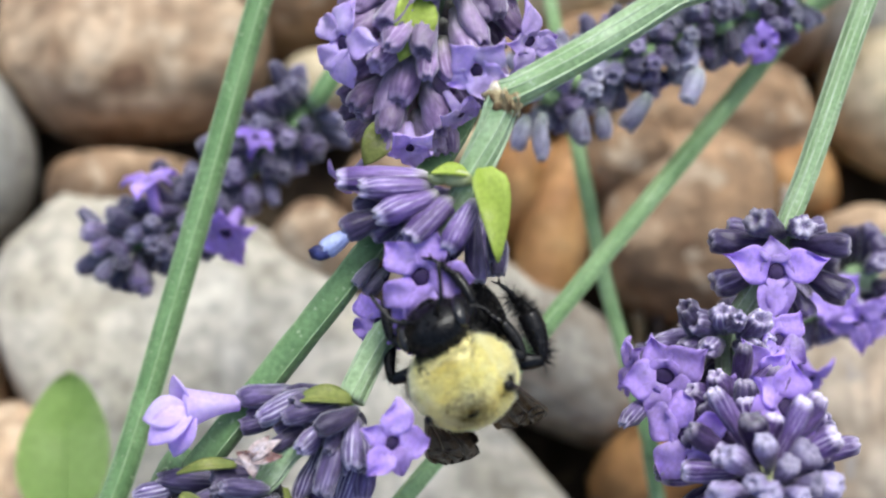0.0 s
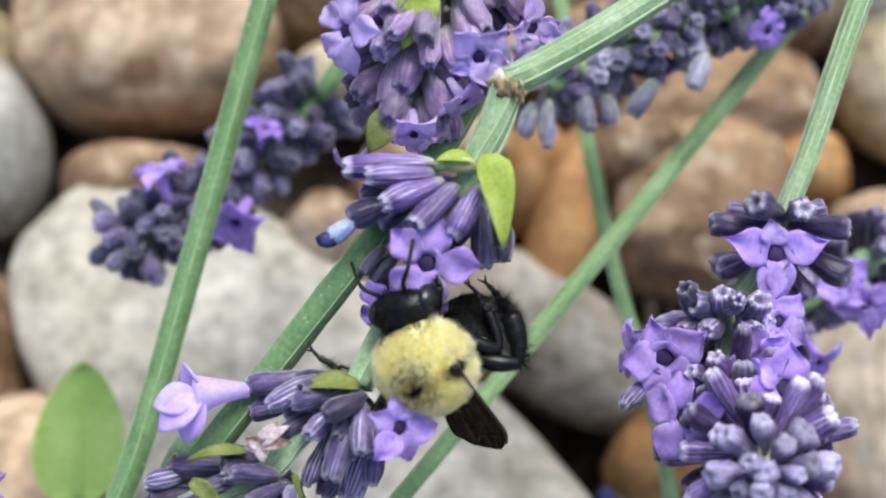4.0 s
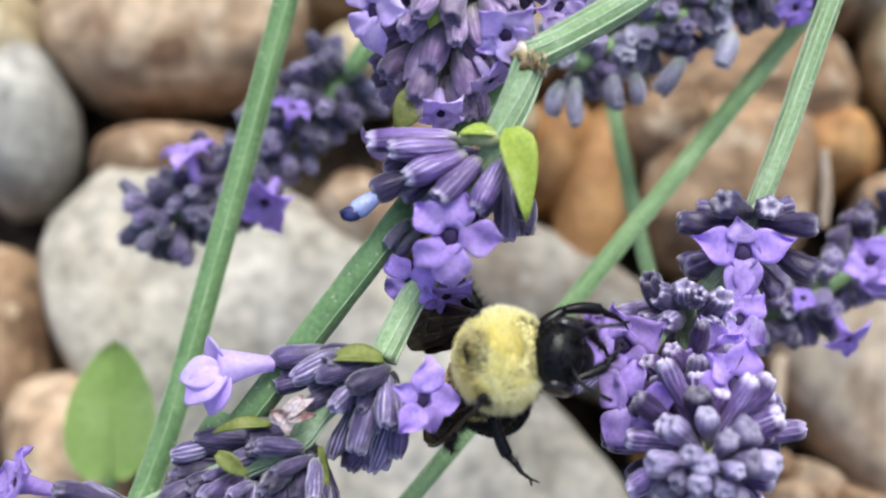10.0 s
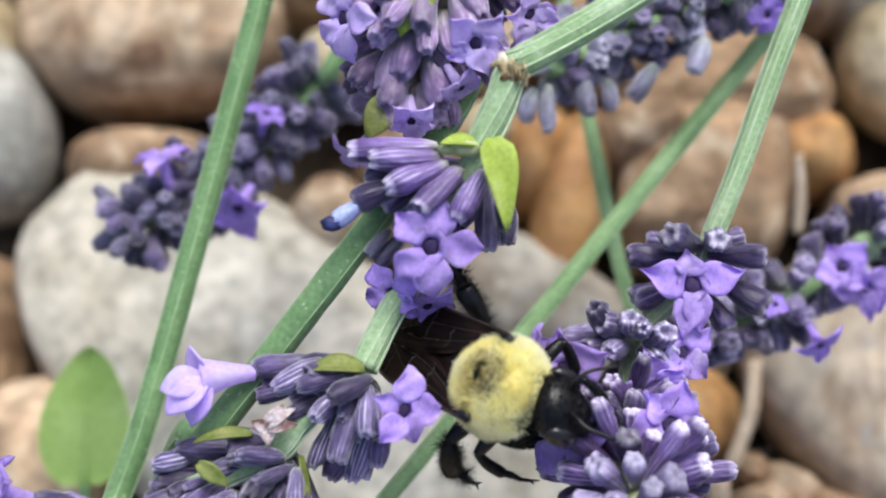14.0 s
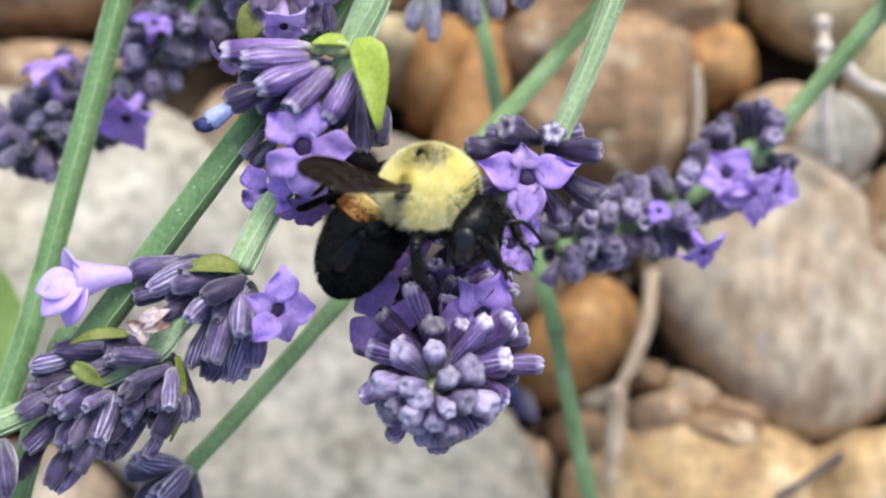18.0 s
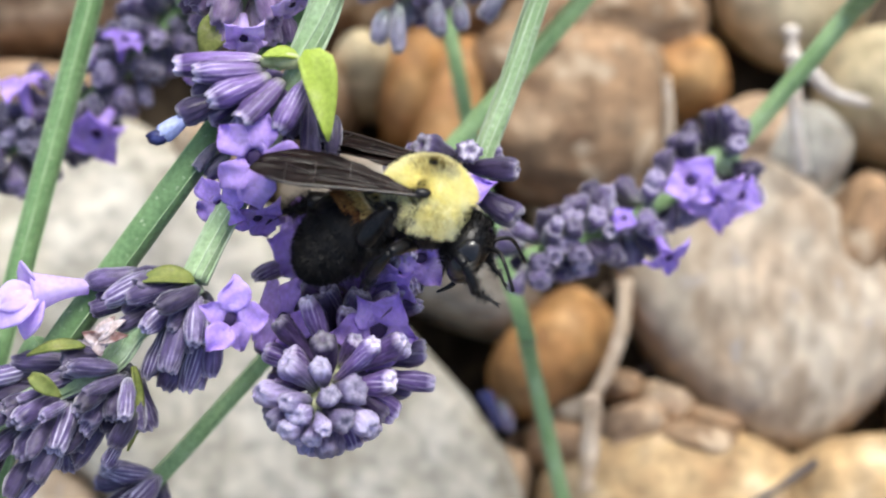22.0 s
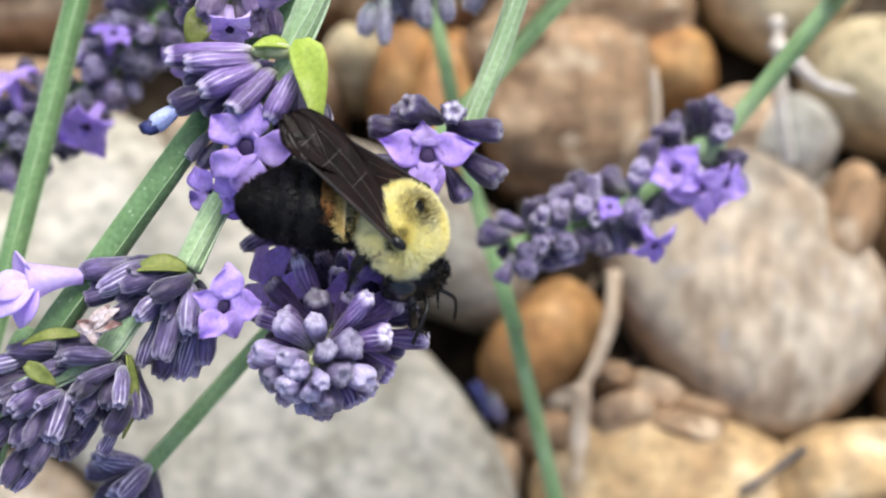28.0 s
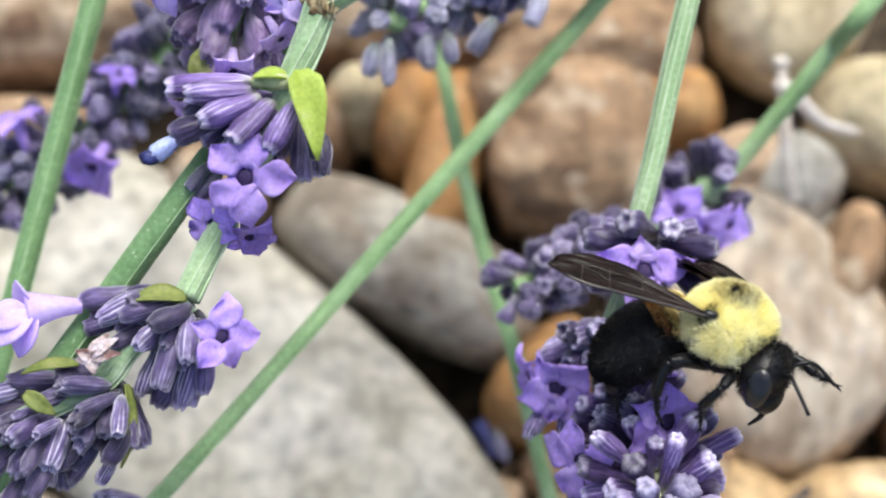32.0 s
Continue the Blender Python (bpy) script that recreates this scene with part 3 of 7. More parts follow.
def flower(root, p, d, twist=0, size=1.0, tint="violet", pick=0):
    """An open flower whose mouth sits at p and faces d."""
    d = vec(d).normalized()
    m = aim(vec(p) - d * 3.4 * size, d, radians(twist), size)
    neck, lobes, throat = COROLLAS[tint][pick % 5]
    ob = shared("corolla", neck, root, m, "open violet corolla with five lobes")
    for lb in lobes:
        shared("petal_lobe", lb, ob, Matrix.Identity(4))
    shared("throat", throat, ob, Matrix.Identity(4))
    return ob


def calyx(root, p, d, kind, rng, size=1.0):
    me = rng.choice(CALYXES[kind])
    return shared("calyx", me, root, aim(p, d, rng.uniform(0, 6.28), size))


def whorl(root, node, axis, count, kind, seed, spread=58, size=1.0, sag=0.15, tiers=2, reach=0.5):
    """A ring of calyxes round the stalk, opening towards the tip (axis)."""
    rng = random.Random(seed)
    axis = vec(axis).normalized()
    side = axis.orthogonal().normalized()
    up = axis.cross(side)
    for i in range(count):
        tier = i % tiers
        a = 2 * math.pi * (i + 0.5 * tier) / count + rng.uniform(-0.22, 0.22)
        out = side * math.cos(a) + up * math.sin(a)
        th = radians(spread - 14 * tier + rng.uniform(-11, 11))
        d = axis * math.cos(th) + out * math.sin(th) + vec((0, -sag, 0))
        base = vec(node) + out * reach + axis * (tier * 1.1 - 0.5 + rng.uniform(-0.35, 0.35))
        calyx(root, base, d, kind, rng, size * rng.uniform(0.85, 1.12))


def ring(root, node, axis, count, kind, seed, spread, length, width, reach, loose=0.12):
    """A close ring of fat buds, each of the given length, leaning out by spread degrees from the axis."""
    rng = random.Random(seed)
    axis = vec(axis).normalized()
    side = axis.orthogonal().normalized()
    up = axis.cross(side)
    for i in range(count):
        a = 2 * math.pi * (i + 0.37 * seed) / count + rng.uniform(-loose, loose)
        out = side * math.cos(a) + up * math.sin(a)
        th = radians(spread + rng.uniform(-70, 70) * loose)
        d = axis * math.cos(th) + out * math.sin(th)
        k = length / 4.0 * rng.uniform(0.86, 1.1)
        w = width * rng.uniform(0.9, 1.1)
        shared("calyx", rng.choice(CALYXES[kind]), root, aim(vec(node) + out * reach * 0.6 + axis * rng.uniform(-0.25, 0.25), d, rng.uniform(0, 6.28)) @ Matrix.Diagonal((w, w, k, 1)))


def buds(root, origin, kind, seed, rows, fat=0.92):
    """Single calyxes, each from its foot to its tip; returns them."""
    rng = random.Random(seed)
    out = []
    for foot, tip in rows:
        a, b = vec(foot) - origin, vec(tip) - origin
        me = rng.choice(CALYXES[kind])
        k = (b - a).length * MM / max(v.co.z for v in me.vertices)
        w = min(k * 1.35 if fat > 1 else k, fat) * rng.uniform(0.85, 1.0)
        out.append(shared("calyx", me, root, aim(a, b - a, rng.uniform(0, 6.28)) @ Matrix.Diagonal((w, w, k, 1))))
    return out


def bract(root, p, d, normal, length, width, material, name="bract", fold=0.35, curl=0.3, label="", peak=1.0):
    """A pointed leafy scale from p along d, folded at its midrib."""
    d, nrm = vec(d).normalized(), vec(normal).normalized()
    side = d.cross(nrm).normalized()
    nrm = side.cross(d)
    ns, nw = 10, 7
    top, low = [], []
    for i in range(ns):
        s = i / (ns - 1)
        w = width * (math.sin(math.pi * min(s ** peak * 0.86 + 0.12, 1.0)) ** 0.9) if i < ns - 1 else 0.04
        for k in range(nw):
            u = 2 * k / (nw - 1) - 1
            q = vec(p) + d * length * s + side * u * w + nrm * (fold * abs(u) * w - curl * length * s * s + 0.06 * length * math.sin(s * 3))
            top.append(q)
            low.append(q - nrm * 0.12)
    v, f, m = top + low, [], ns * nw
    for i in range(ns - 1):
        for k in range(nw - 1):
            a = i * nw + k
            f += [(a, a + 1, a + nw + 1, a + nw), (m + a, m + a + nw, m + a + nw + 1, m + a + 1)]
    ring = [k for k in range(nw)] + [i * nw + nw - 1 for i in range(1, ns)] + [m - 1 - k for k in range(1, nw)] + [i * nw for i in range(ns - 2, 0, -1)]
    for a, b in zip(ring, ring[1:] + ring[:1]):
        f.append((a, m + a, m + b, b))
    return part(name, (v, f), material, root, label)


def stalk(root, points, r0, r1, material=GREEN, name="stem", label=""):
    """A four-angled, fluted lavender stem."""
    line = curve_through(points, 10)
    ob = part(name, tube(line, lambda s: r0 + (r1 - r0) * s, 20, 0.03, 4, 0.8, 0.06), material, root, label)
    pale = material is GREEN_PALE
    count = 9 if pale else 4
    for k in range(count):
        side, edge = None, []
        for i in range(len(line)):
            ahead = (line[min(i + 1, len(line) - 1)] - line[max(i - 1, 0)]).normalized()
            side = side or ahead.orthogonal().normalized()
            side = (side - ahead * side.dot(ahead)).normalized()
            s = i / (len(line) - 1)
            r = (r0 + (r1 - r0) * s) * (1.0 if pale else 1.03)
            a = k * 2 * math.pi / count + 0.8 * s + (0.12 * math.sin(k * 2.3) if pale else 0)
            edge.append(line[i] + r * (side * math.cos(a) + ahead.cross(side) * math.sin(a)))
        part("ridge", tube(edge, (0.05 + 0.04 * (k % 2)) if pale else 0.07, 5), RIDGE_PALE if pale else RIDGE, ob)
    return ob


# ---- ground ----
SOIL_Z = 6.0


def build_ground():
    xs = [-30000, -4000, -600, -200] + [-120 + 2.0 * i for i in range(121)] + [200, 600, 4000, 30000]
    ys = xs
    v = [vec((x, y, SOIL_Z + (2.2 * noise.noise(vec((x, y, 0)) * 0.12) + 1.0 * noise.noise(vec((x, y, 3)) * 0.5) if max(abs(x), abs(y)) < 150 else 0))) for y in ys for x in xs]
    n = len(xs)
    f = [(j * n + i, j * n + i + 1, (j + 1) * n + i + 1, (j + 1) * n + i) for j in range(n - 1) for i in range(n - 1)]
    ob = new("ground", mesh_of("ground", v, f, SOIL))
    tagged(ob, "dark brown crumbly soil under the pebbles", "soil", kind="structure")


build_ground()

SPHERE = bmesh.new()
bmesh.ops.create_icosphere(SPHERE, subdivisions=5, radius=1)
SPHERE_V = [v.co.copy() for v in SPHERE.verts]
SPHERE_F = [tuple(v.index for v in f.verts) for f in SPHERE.faces]
SPHERE.free()
STONE_LABELS = {
    "dun": "long dull grey-brown pebble wedged between others", "slate": "weathered grey rounded river pebble on the soil", "grey": "pale grey-white rounded river pebble on the soil", "tan": "tan and pink mottled rounded pebble on the soil",
    "beige": "smooth beige rounded pebble among the others", "orange": "smooth orange-brown pebble among the others",
    "brown": "rough brown weathered pebble on the soil", "pink": "broad pinkish grey flat pebble on the soil",
    "yellow": "yellowish tan pebble lying on the soil"}
stone_count = [0]


def stone(xy, a, b, angle, kind, c=13.0, square=0.8, rise=0.0, taper=0.0, tip=0.0, lumps=0.06, flat=0.0):
    """A water-worn pebble: half-axes a, b, c in millimetres, turned by angle; taper narrows it along its length."""
    stone_count[0] += 1
    k = stone_count[0]
    turn = Matrix.Rotation(radians(angle), 3, "Z") @ Matrix.Rotation(radians(tip), 3, "Y")
    off = vec((k * 3.7, k * 1.3, k * 2.9))
    verts = []
    for d in SPHERE_V:
        q = vec([math.copysign(abs(x) ** square, x) for x in d])
        q.z = math.copysign(abs(d.z) ** (square - flat), d.z)
        f = 1 + lumps * 1.6 * noise.noise(d * 1.1 + off) + lumps * 0.8 * noise.noise(d * 2.3 + off) + lumps * 0.28 * noise.noise(d * 6 + off) + lumps * 0.14 * noise.noise(d * 14 + off)
        w = 1 - taper * q.x
        verts.append(turn @ vec((q.x * a * f, q.y * b * w * f, q.z * c * f)))
    ob = new("pebble", mesh_of("pebble", verts, SPHERE_F, STONE[kind]))
    ob.location = vec((xy[0], xy[1], 26.0 - c + rise)) * MM
    tagged(ob, STONE_LABELS[kind], "pebble", "river pebbles")
    return ob


# the pebbles under the flowers, far row to near row
stone((-31.3, 40.7), 13.5, 10.2, 3.0, "tan", 9.2, 0.72, -0.6, 0, 0, 0.035, 0.22)
stone((-46.6, 27.7), 5.5, 8.8, 7.0, "slate", 9.0, 0.86, -0.9, 0.0, 0.0, 0.035, 0.0)
stone((-30.0, 22.8), 9.2, 4.0, -6.0, "brown", 8.5, 0.8, -1.9, 0.0, 0.0, 0.035, 0.0)
stone((-12.9, -4.1), 35.6, 15.1, -41.0, "grey", 9.5, 0.75, -0.1, 0.0, 0, 0.035, 0.28)
stone((6.8, 8.4), 13.9, 5.7, -31.0, "dun", 8.6, 0.75, -1.9, 0, 0, 0.035, 0.25)
stone((7.4, 23.9), 3.6, 5.8, -10.0, "orange", 8.3, 0.83, -2.5, 0.0, 0.0, 0.035, 0.0)
stone((10.7, 18.3), 3.6, 11.4, -13.0, "orange", 8.7, 0.85, -1.6, 0.0, 0.0, 0.035, 0.0)
stone((2.7, 25.4), 3.6, 3.6, -12.0, "beige", 9.1, 0.96, -0.8, 0.0, 0.0, 0.035, 0.0)
stone((23.9, 20.4), 8.3, 8.9, -14.0, "brown", 9.0, 0.64, -1.1, 0.0, 0.0, 0.06, 0.2)
stone((33.8, 24.4), 5.3, 4.0, 5.0, "orange", 7.5, 0.76, -4.0, 0.0, 0.0, 0.035, 0.0)
stone((26.0, 30.1), 11.5, 5.9, -4, "brown", 12, 0.75)
stone((47.2, 35.9), 8.2, 9.6, -25.0, "beige", 8.5, 0.79, -2.0, 0.0, 0.0, 0.035, 0.0)
stone((57.0, 21.2), 9.7, 6.3, -20.0, "beige", 8.9, 0.84, -1.2, 0.0, 0.0, 0.035, 0.0)
stone((40.7, 0.9), 11.4, 14.2, 36.0, "pink", 8.9, 0.81, -1.2, 0.06, 0, 0.035, 0.3)
stone((49.4, 6.4), 3.6, 7.2, -24.0, "brown", 11.4, 0.89, 0.0, 0.0, 0.0, 0.035, 0.0)
stone((20.1, -3.6), 6.9, 4.5, 43.0, "orange", 8.7, 0.8, -1.6, 0.0, 0.0, 0.035, 0.0)
stone((31.0, -18.4), 12.9, 7.5, -7.0, "yellow", 8.3, 0.74, -2.4, 0.0, 0.0, 0.035, 0.0)
stone((47.6, -17.9), 8.0, 5.5, 5, "yellow", 12)
stone((47.3, 10.1), 3.7, 4.8, -35, "slate", 10, 0.8, -8)
stone((40.6, 17.6), 4.6, 4.4, 10, "tan", 8.0, 0.75, -4.5)
stone((45.8, 15.6), 4.4, 5.0, -30, "slate", 8.0, 0.75, -3.5)
stone((-39.5, -5.8), 6.0, 8.0, 10, "tan", 11)
stone((-11.1, 34.3), 5.5, 3.6, -6.0, "beige", 7.7, 0.8, -3.5, 0.0, 0.0, 0.035, 0.0)
stone((-11.7, 16.8), 5.2, 4.1, -30, "tan", 11)
stone((-16.8, 44.8), 7.2, 5.0, 10, "brown", 12)
stone((-1.3, 36.3), 10.3, 7.1, 0, "tan", 12)
stone((14.9, 35.1), 8.1, 6.5, 10, "brown", 12)
stone((17.8, 25.2), 4.8, 3.2, 20, "brown", 10, 0.6)
stone((-4.4, 22.4), 5.8, 4.7, 15, "brown", 11)
stone((30.0, 43.5), 9.9, 6.6, 0, "tan", 12)
stone((46.0, 43.5), 8.3, 6.6, 0, "grey", 12)
stone((9.1, 44.8), 8.3, 6.1, 0, "beige", 12)
stone((-34.8, 51.0), 13.4, 6.7, 0, "pink", 12)
stone((-52.3, 36.3), 7.6, 7.6, 0, "beige", 12)
stone((-49.6, 5.0), 8.1, 10.2, 0, "brown", 12)
stone((-31.7, -18.5), 9.7, 6.3, 0, "pink", 12)
stone((59.5, -6.5), 6.6, 9.7, 0, "tan", 12)
stone((59.1, 8.0), 5.8, 5.3, 0, "yellow", 12)
stone((37.8, -26.0), 10.8, 5.4, 0, "orange", 12)
stone((15.5, -27.6), 11.7, 6.8, 0, "tan", 12)
stone((26.9, -11.3), 3.8, 2.3, 20, "tan", 9, 0.7, -3)
stone((20.7, -12.6), 3.5, 2.3, -10, "brown", 9, 0.7, -4)
stone((15.0, -15.2), 3.0, 3.0, -10, "tan", 9, 0.7, -6)
stone((32.9, -13.0), 5.0, 1.9, -14, "brown", 9, 0.7, -3)
stone((38.4, -16.0), 4.5, 2.5, -8, "yellow", 9, 0.7, -4)
stone((26.6, -7.4), 2.2, 1.7, -15, "brown", 7, 0.75, -5)
stone((30.4, -8.8), 3.4, 1.9, -24, "tan", 7, 0.75, -5)
stone((34.4, -11.0), 3.4, 1.7, -20, "brown", 7, 0.75, -4.5)
stone((21.8, -9.6), 2.4, 1.7, 25, "dun", 7, 0.75, -6)


def build_far_pebbles():
    """The rest of the bed, out of the near stretch, as one scattered mass."""
    rng = random.Random(5)
    low = bmesh.new()
    bmesh.ops.create_icosphere(low, subdivisions=3, radius=1)
    lv, lf = [v.co.copy() for v in low.verts], [tuple(v.index for v in f.verts) for f in low.faces]
    low.free()
    for kind in ("tan", "grey", "brown", "beige"):
        verts, faces = [], []
        for _ in range(420):
            while True:
                x, y = rng.uniform(-560, 560), rng.uniform(-500, 620)
                if not (-75 < x < 95 and -60 < y < 75):
                    break
            a, b, c, t = rng.uniform(8, 19), rng.uniform(7, 14), rng.uniform(8, 12), rng.uniform(0, 3.14)
            k, base = rng.uniform(0, 99), len(verts)
            for d in lv:
                q = vec([math.copysign(abs(w) ** 0.85, w) for w in d]) * (1 + 0.1 * noise.noise(d * 1.3 + vec((k, k, k))))
                verts.append(vec((x + q.x * a * math.cos(t) - q.y * b * math.sin(t), y + q.x * a * math.sin(t) + q.y * b * math.cos(t), 4 + c + q.z * c)))
            faces += [tuple(i + base for i in f) for f in lf]
        ob = new("pebble_bed", mesh_of("pebble_bed", verts, faces, STONE[kind]))
        tagged(ob, f"scattered {kind} river pebbles farther off on the soil", "pebbles", kind="stuff")


build_far_pebbles()


# ---- dry stalks and litter on the pebbles ----
def dry_stalk(points, r, label, material=STRAW, knots=()):
    root = thing("dry_stalk", points[0], label, "dry stalk", "dry stalks on the pebbles")
    o = vec(points[0])
    line = curve_through([vec(p) - o for p in points], 8)
    part("stalk", tube(line, lambda s: r * (1 - 0.35 * s), 9, 0.08, 3, 1.0, 0.25), material, root)
    for s, size in knots:
        part("knot", blob(line[int(s * (len(line) - 1))], (size, size * 0.8, size * 1.2), 10, 8, 1, 0.2), material, root)


dry_stalk([(43.4, -3.2, -46.0), (42.5, 0.4, -44.0), (42.2, 3.8, -43.0), (42.0, 9.4, -43.0)], 0.75, "bleached straw stalk standing between two pebbles", BLEACHED, knots=((0.9, 0.85), (1.0, 0.8)))
dry_stalk([(43.5, 6.0, -43.0), (46.0, 3.9, -44.0), (49.6, 2.9, -46.0)], 0.7, "short bleached straw stub lying on a pebble", BLEACHED)
dry_stalk([(30.8, -1.2, -45.0), (30.9, 2.1, -44.0), (30.6, 5.7, -43.0)], 0.55, "thin tan straw stalk against a pebble")
dry_stalk([(26.3, -12.7, -42.0), (25.8, -16.8, -41.0), (24.3, -20.7, -40.0), (22.7, -23.2, -39.0)], 0.8, "curved dry tan stalk in a gap between pebbles", knots=((1.0, 1.0),))
dry_stalk([(22.7, -23.5, -38.0), (22.4, -26.5, -37.5), (21.9, -30.9, -37.0)], 1.0, "thick pale dry stalk lying on pebbles")
dry_stalk([(42.8, -29.2, -39.0), (39.3, -31.3, -38.5), (36.6, -32.7, -38.0)], 0.45, "thin dark twig lying on yellow pebbles", TWIG)
dry_stalk([(13.3, -22.9, -44.0), (14.5, -26.0, -43.0)], 0.8, "small bluish grey withered floret between pebbles", SHRIVEL)


def litter():
    rng = random.Random(12)
    for i in range(34):
        x, y = rng.uniform(12, 45), rng.uniform(-28, 12)
        a = rng.uniform(0, 3.14)
        p = vec(soil_point(x, y, rng.uniform(7, 15)))
        d = vec((math.cos(a), math.sin(a), rng.uniform(-0.3, 0.3)))
        root = thing("plant_scrap", p, "small dry brown plant scrap in a gap", "plant litter", "dry scraps between pebbles")
        part("scrap", tube(curve_through([vec((0, 0, 0)), d * 1.6 + vec((0, 0, 0.4)), d * rng.uniform(2.5, 5)], 3), rng.uniform(0.25, 0.6), 6, 0.2, 2, 1, 0.3), rng.choice([STRAW, TWIG, SCAR]), root)


litter()


def fallen_bud(at, d, kind, size):
    root = thing("fallen_bud", at, "fallen violet lavender bud lying between pebbles", "lavender bud", "fallen buds")
    rng = random.Random(4)
    calyx(root, (0, 0, 0), d, kind, rng, size)


fallen_bud((14.8, -23.8, -46.0), (0.3, -0.9, 0.2), "dark", 0.75)


# ---- the broad leaf ----
leaf_base = soil_point(-39, -22, 8)
leaf = thing("seedling_leaf", leaf_base, "fresh green oval seedling leaf beside a grey pebble", "leaf")
LEAF_A, LEAF_B = vec((-32.2, -22.2, -35.0)) - vec(leaf_base), vec((-31.0, -10.1, -33.0)) - vec(leaf_base)


def build_leaf():
    d = LEAF_B - LEAF_A
    side, nrm = vec((1, 0.05, 0)), vec((0, 0, 1))
    ns, nw = 22, 13
    top, low = [], []
    for i in range(ns):
        s = i / (ns - 1)
        w = 3.9 * math.sin(math.pi * min(1, s ** 0.8 * 0.93 + 0.07)) ** 0.62 + 0.03
        for k in range(nw):
            u = 2 * k / (nw - 1) - 1
            q = LEAF_A + d * s + side * u * w + nrm * (0.9 * abs(u) - 0.25 * abs(math.sin(s * 22 + abs(u) * 4)) * abs(u) + 0.6 * math.sin(s * 3))
            top.append(q)
            low.append(q - nrm * 0.2)
    v, f, m = top + low, [], ns * nw
    for i in range(ns - 1):
        for k in range(nw - 1):
            a = i * nw + k
            f += [(a, a + 1, a + nw + 1, a + nw), (m + a, m + a + nw, m + a + nw + 1, m + a + 1)]
    part("blade", (v, f), LEAF, leaf)
    mid = [LEAF_A + d * s + nrm * (0.1 + 0.6 * math.sin(s * 3)) for s in [i / 12 for i in range(13)]]
    part("midrib", tube(mid, lambda s: 0.22 * (1 - 0.8 * s), 6), LEAF, leaf)
    part("leaf_stalk", tube(curve_through([vec((0, 0, 0)), LEAF_A * 0.5 + vec((0, -0.5, 0.6)), LEAF_A], 5), 0.45, 7), GREEN, leaf)


build_leaf()


# ---- lavender stems and spikes ----
def spike_root(name, at, label, group="lavender flower spikes"):
    return thing(name, at, label, "lavender", group)


def rel(points, o):
    return [vec(p) - vec(o) for p in points]


# the long bare stem on the near side of the slate spike
A_TOP, A_LOW = vec((-13.0, 18.1, -13.1)), vec((-22.3, -17.0, -6.3))
base = soil_point(-60, -52, 6)
stem_a = spike_root("lavender_shoot", base, "long bare straight green lavender stem", "bare lavender stems")
stalk(stem_a, rel([base, A_LOW + (A_LOW - A_TOP) * 0.25 + vec((-3, 0, -3)), A_LOW, (A_LOW + A_TOP) / 2 + vec((0.2, 0, 0)), A_TOP, A_TOP + (A_TOP - A_LOW) * 0.5, soil_point(6, 95, 10)], base), 0.85, 0.82)

# the stem behind the kinked spike
B_TOP, B_LOW = vec((-5.4, -1.3, 4.2)), vec((-15.1, -13.5, 3.0))
base = soil_point(-45, -62, 6)
stem_b = spike_root("lavender_shoot", base, "grey-green speckled lavender stem behind the kinked spike", "bare lavender stems")
stalk(stem_b, rel([base, B_LOW + (B_LOW - B_TOP) * 0.5 + vec((0, 0, -6)), B_LOW, (B_LOW + B_TOP) / 2, B_TOP, (-1.9, 3.4, 2.0), (0.6, 7.2, 0.0), (2.2, 11.0, -3.0), (4.2, 17.0, -7.0), (9.0, 27.0, -14.0), soil_point(60, 110, 10)], base), 0.98, 0.9)

# the diagonal stem with a head at its lower end
C_TOP, C_LOW = vec((28.2, 18.1, -28.3)), vec((0.2, -13.7, -9.1))
C_END = vec((-9.4, -24.3, -5.0))
base = soil_point(62, 100, 8)
spike_c = spike_root("lavender_spike", base, "long green lavender stem with a drooping purple head")
C_MID = C_LOW.lerp(C_TOP, 0.12)
stalk(spike_c, rel([base, C_TOP + (C_TOP - C_LOW) * 0.35, C_TOP, (C_TOP * 2 + C_LOW) / 3, (C_TOP + C_LOW * 2) / 3, C_MID, C_LOW, C_END, C_END + vec((-4, -3, 0))], base), 0.72, 0.6, GREEN_MID)
whorl(spike_c, C_END - vec(base), (-0.8, -0.6, 0.1), 12, "purple", 31, 55, 1.0)
whorl(spike_c, C_END - vec(base) + vec((-4.2, -3.4, 0.2)), (-0.8, -0.6, 0.1), 12, "purple", 32, 50, 1.0)
part("node", blob(C_END - vec(base), (0.9, 0.9, 0.8), 10, 8), GREEN_PALE, spike_c)

# the thin stem over the dark gap
E_TOP, E_LOW = vec((11.0, 9.2, -31.9)), vec((16.3, -15.4, -24.5))
base = soil_point(26, -42, 6)
stem_e = spike_root("lavender_shoot", base, "thin green lavender stem over the pebbles", "bare lavender stems")
stalk(stem_e, rel([base, E_LOW + vec((0.8, -4, -3)), E_LOW, (E_LOW + E_TOP) / 2 + vec((-0.5, 0, 0.6)), E_TOP, E_TOP + vec((-1.6, 9, -1)), soil_point(8, 70, 10)], base), 0.7, 0.6, GREEN_MID)


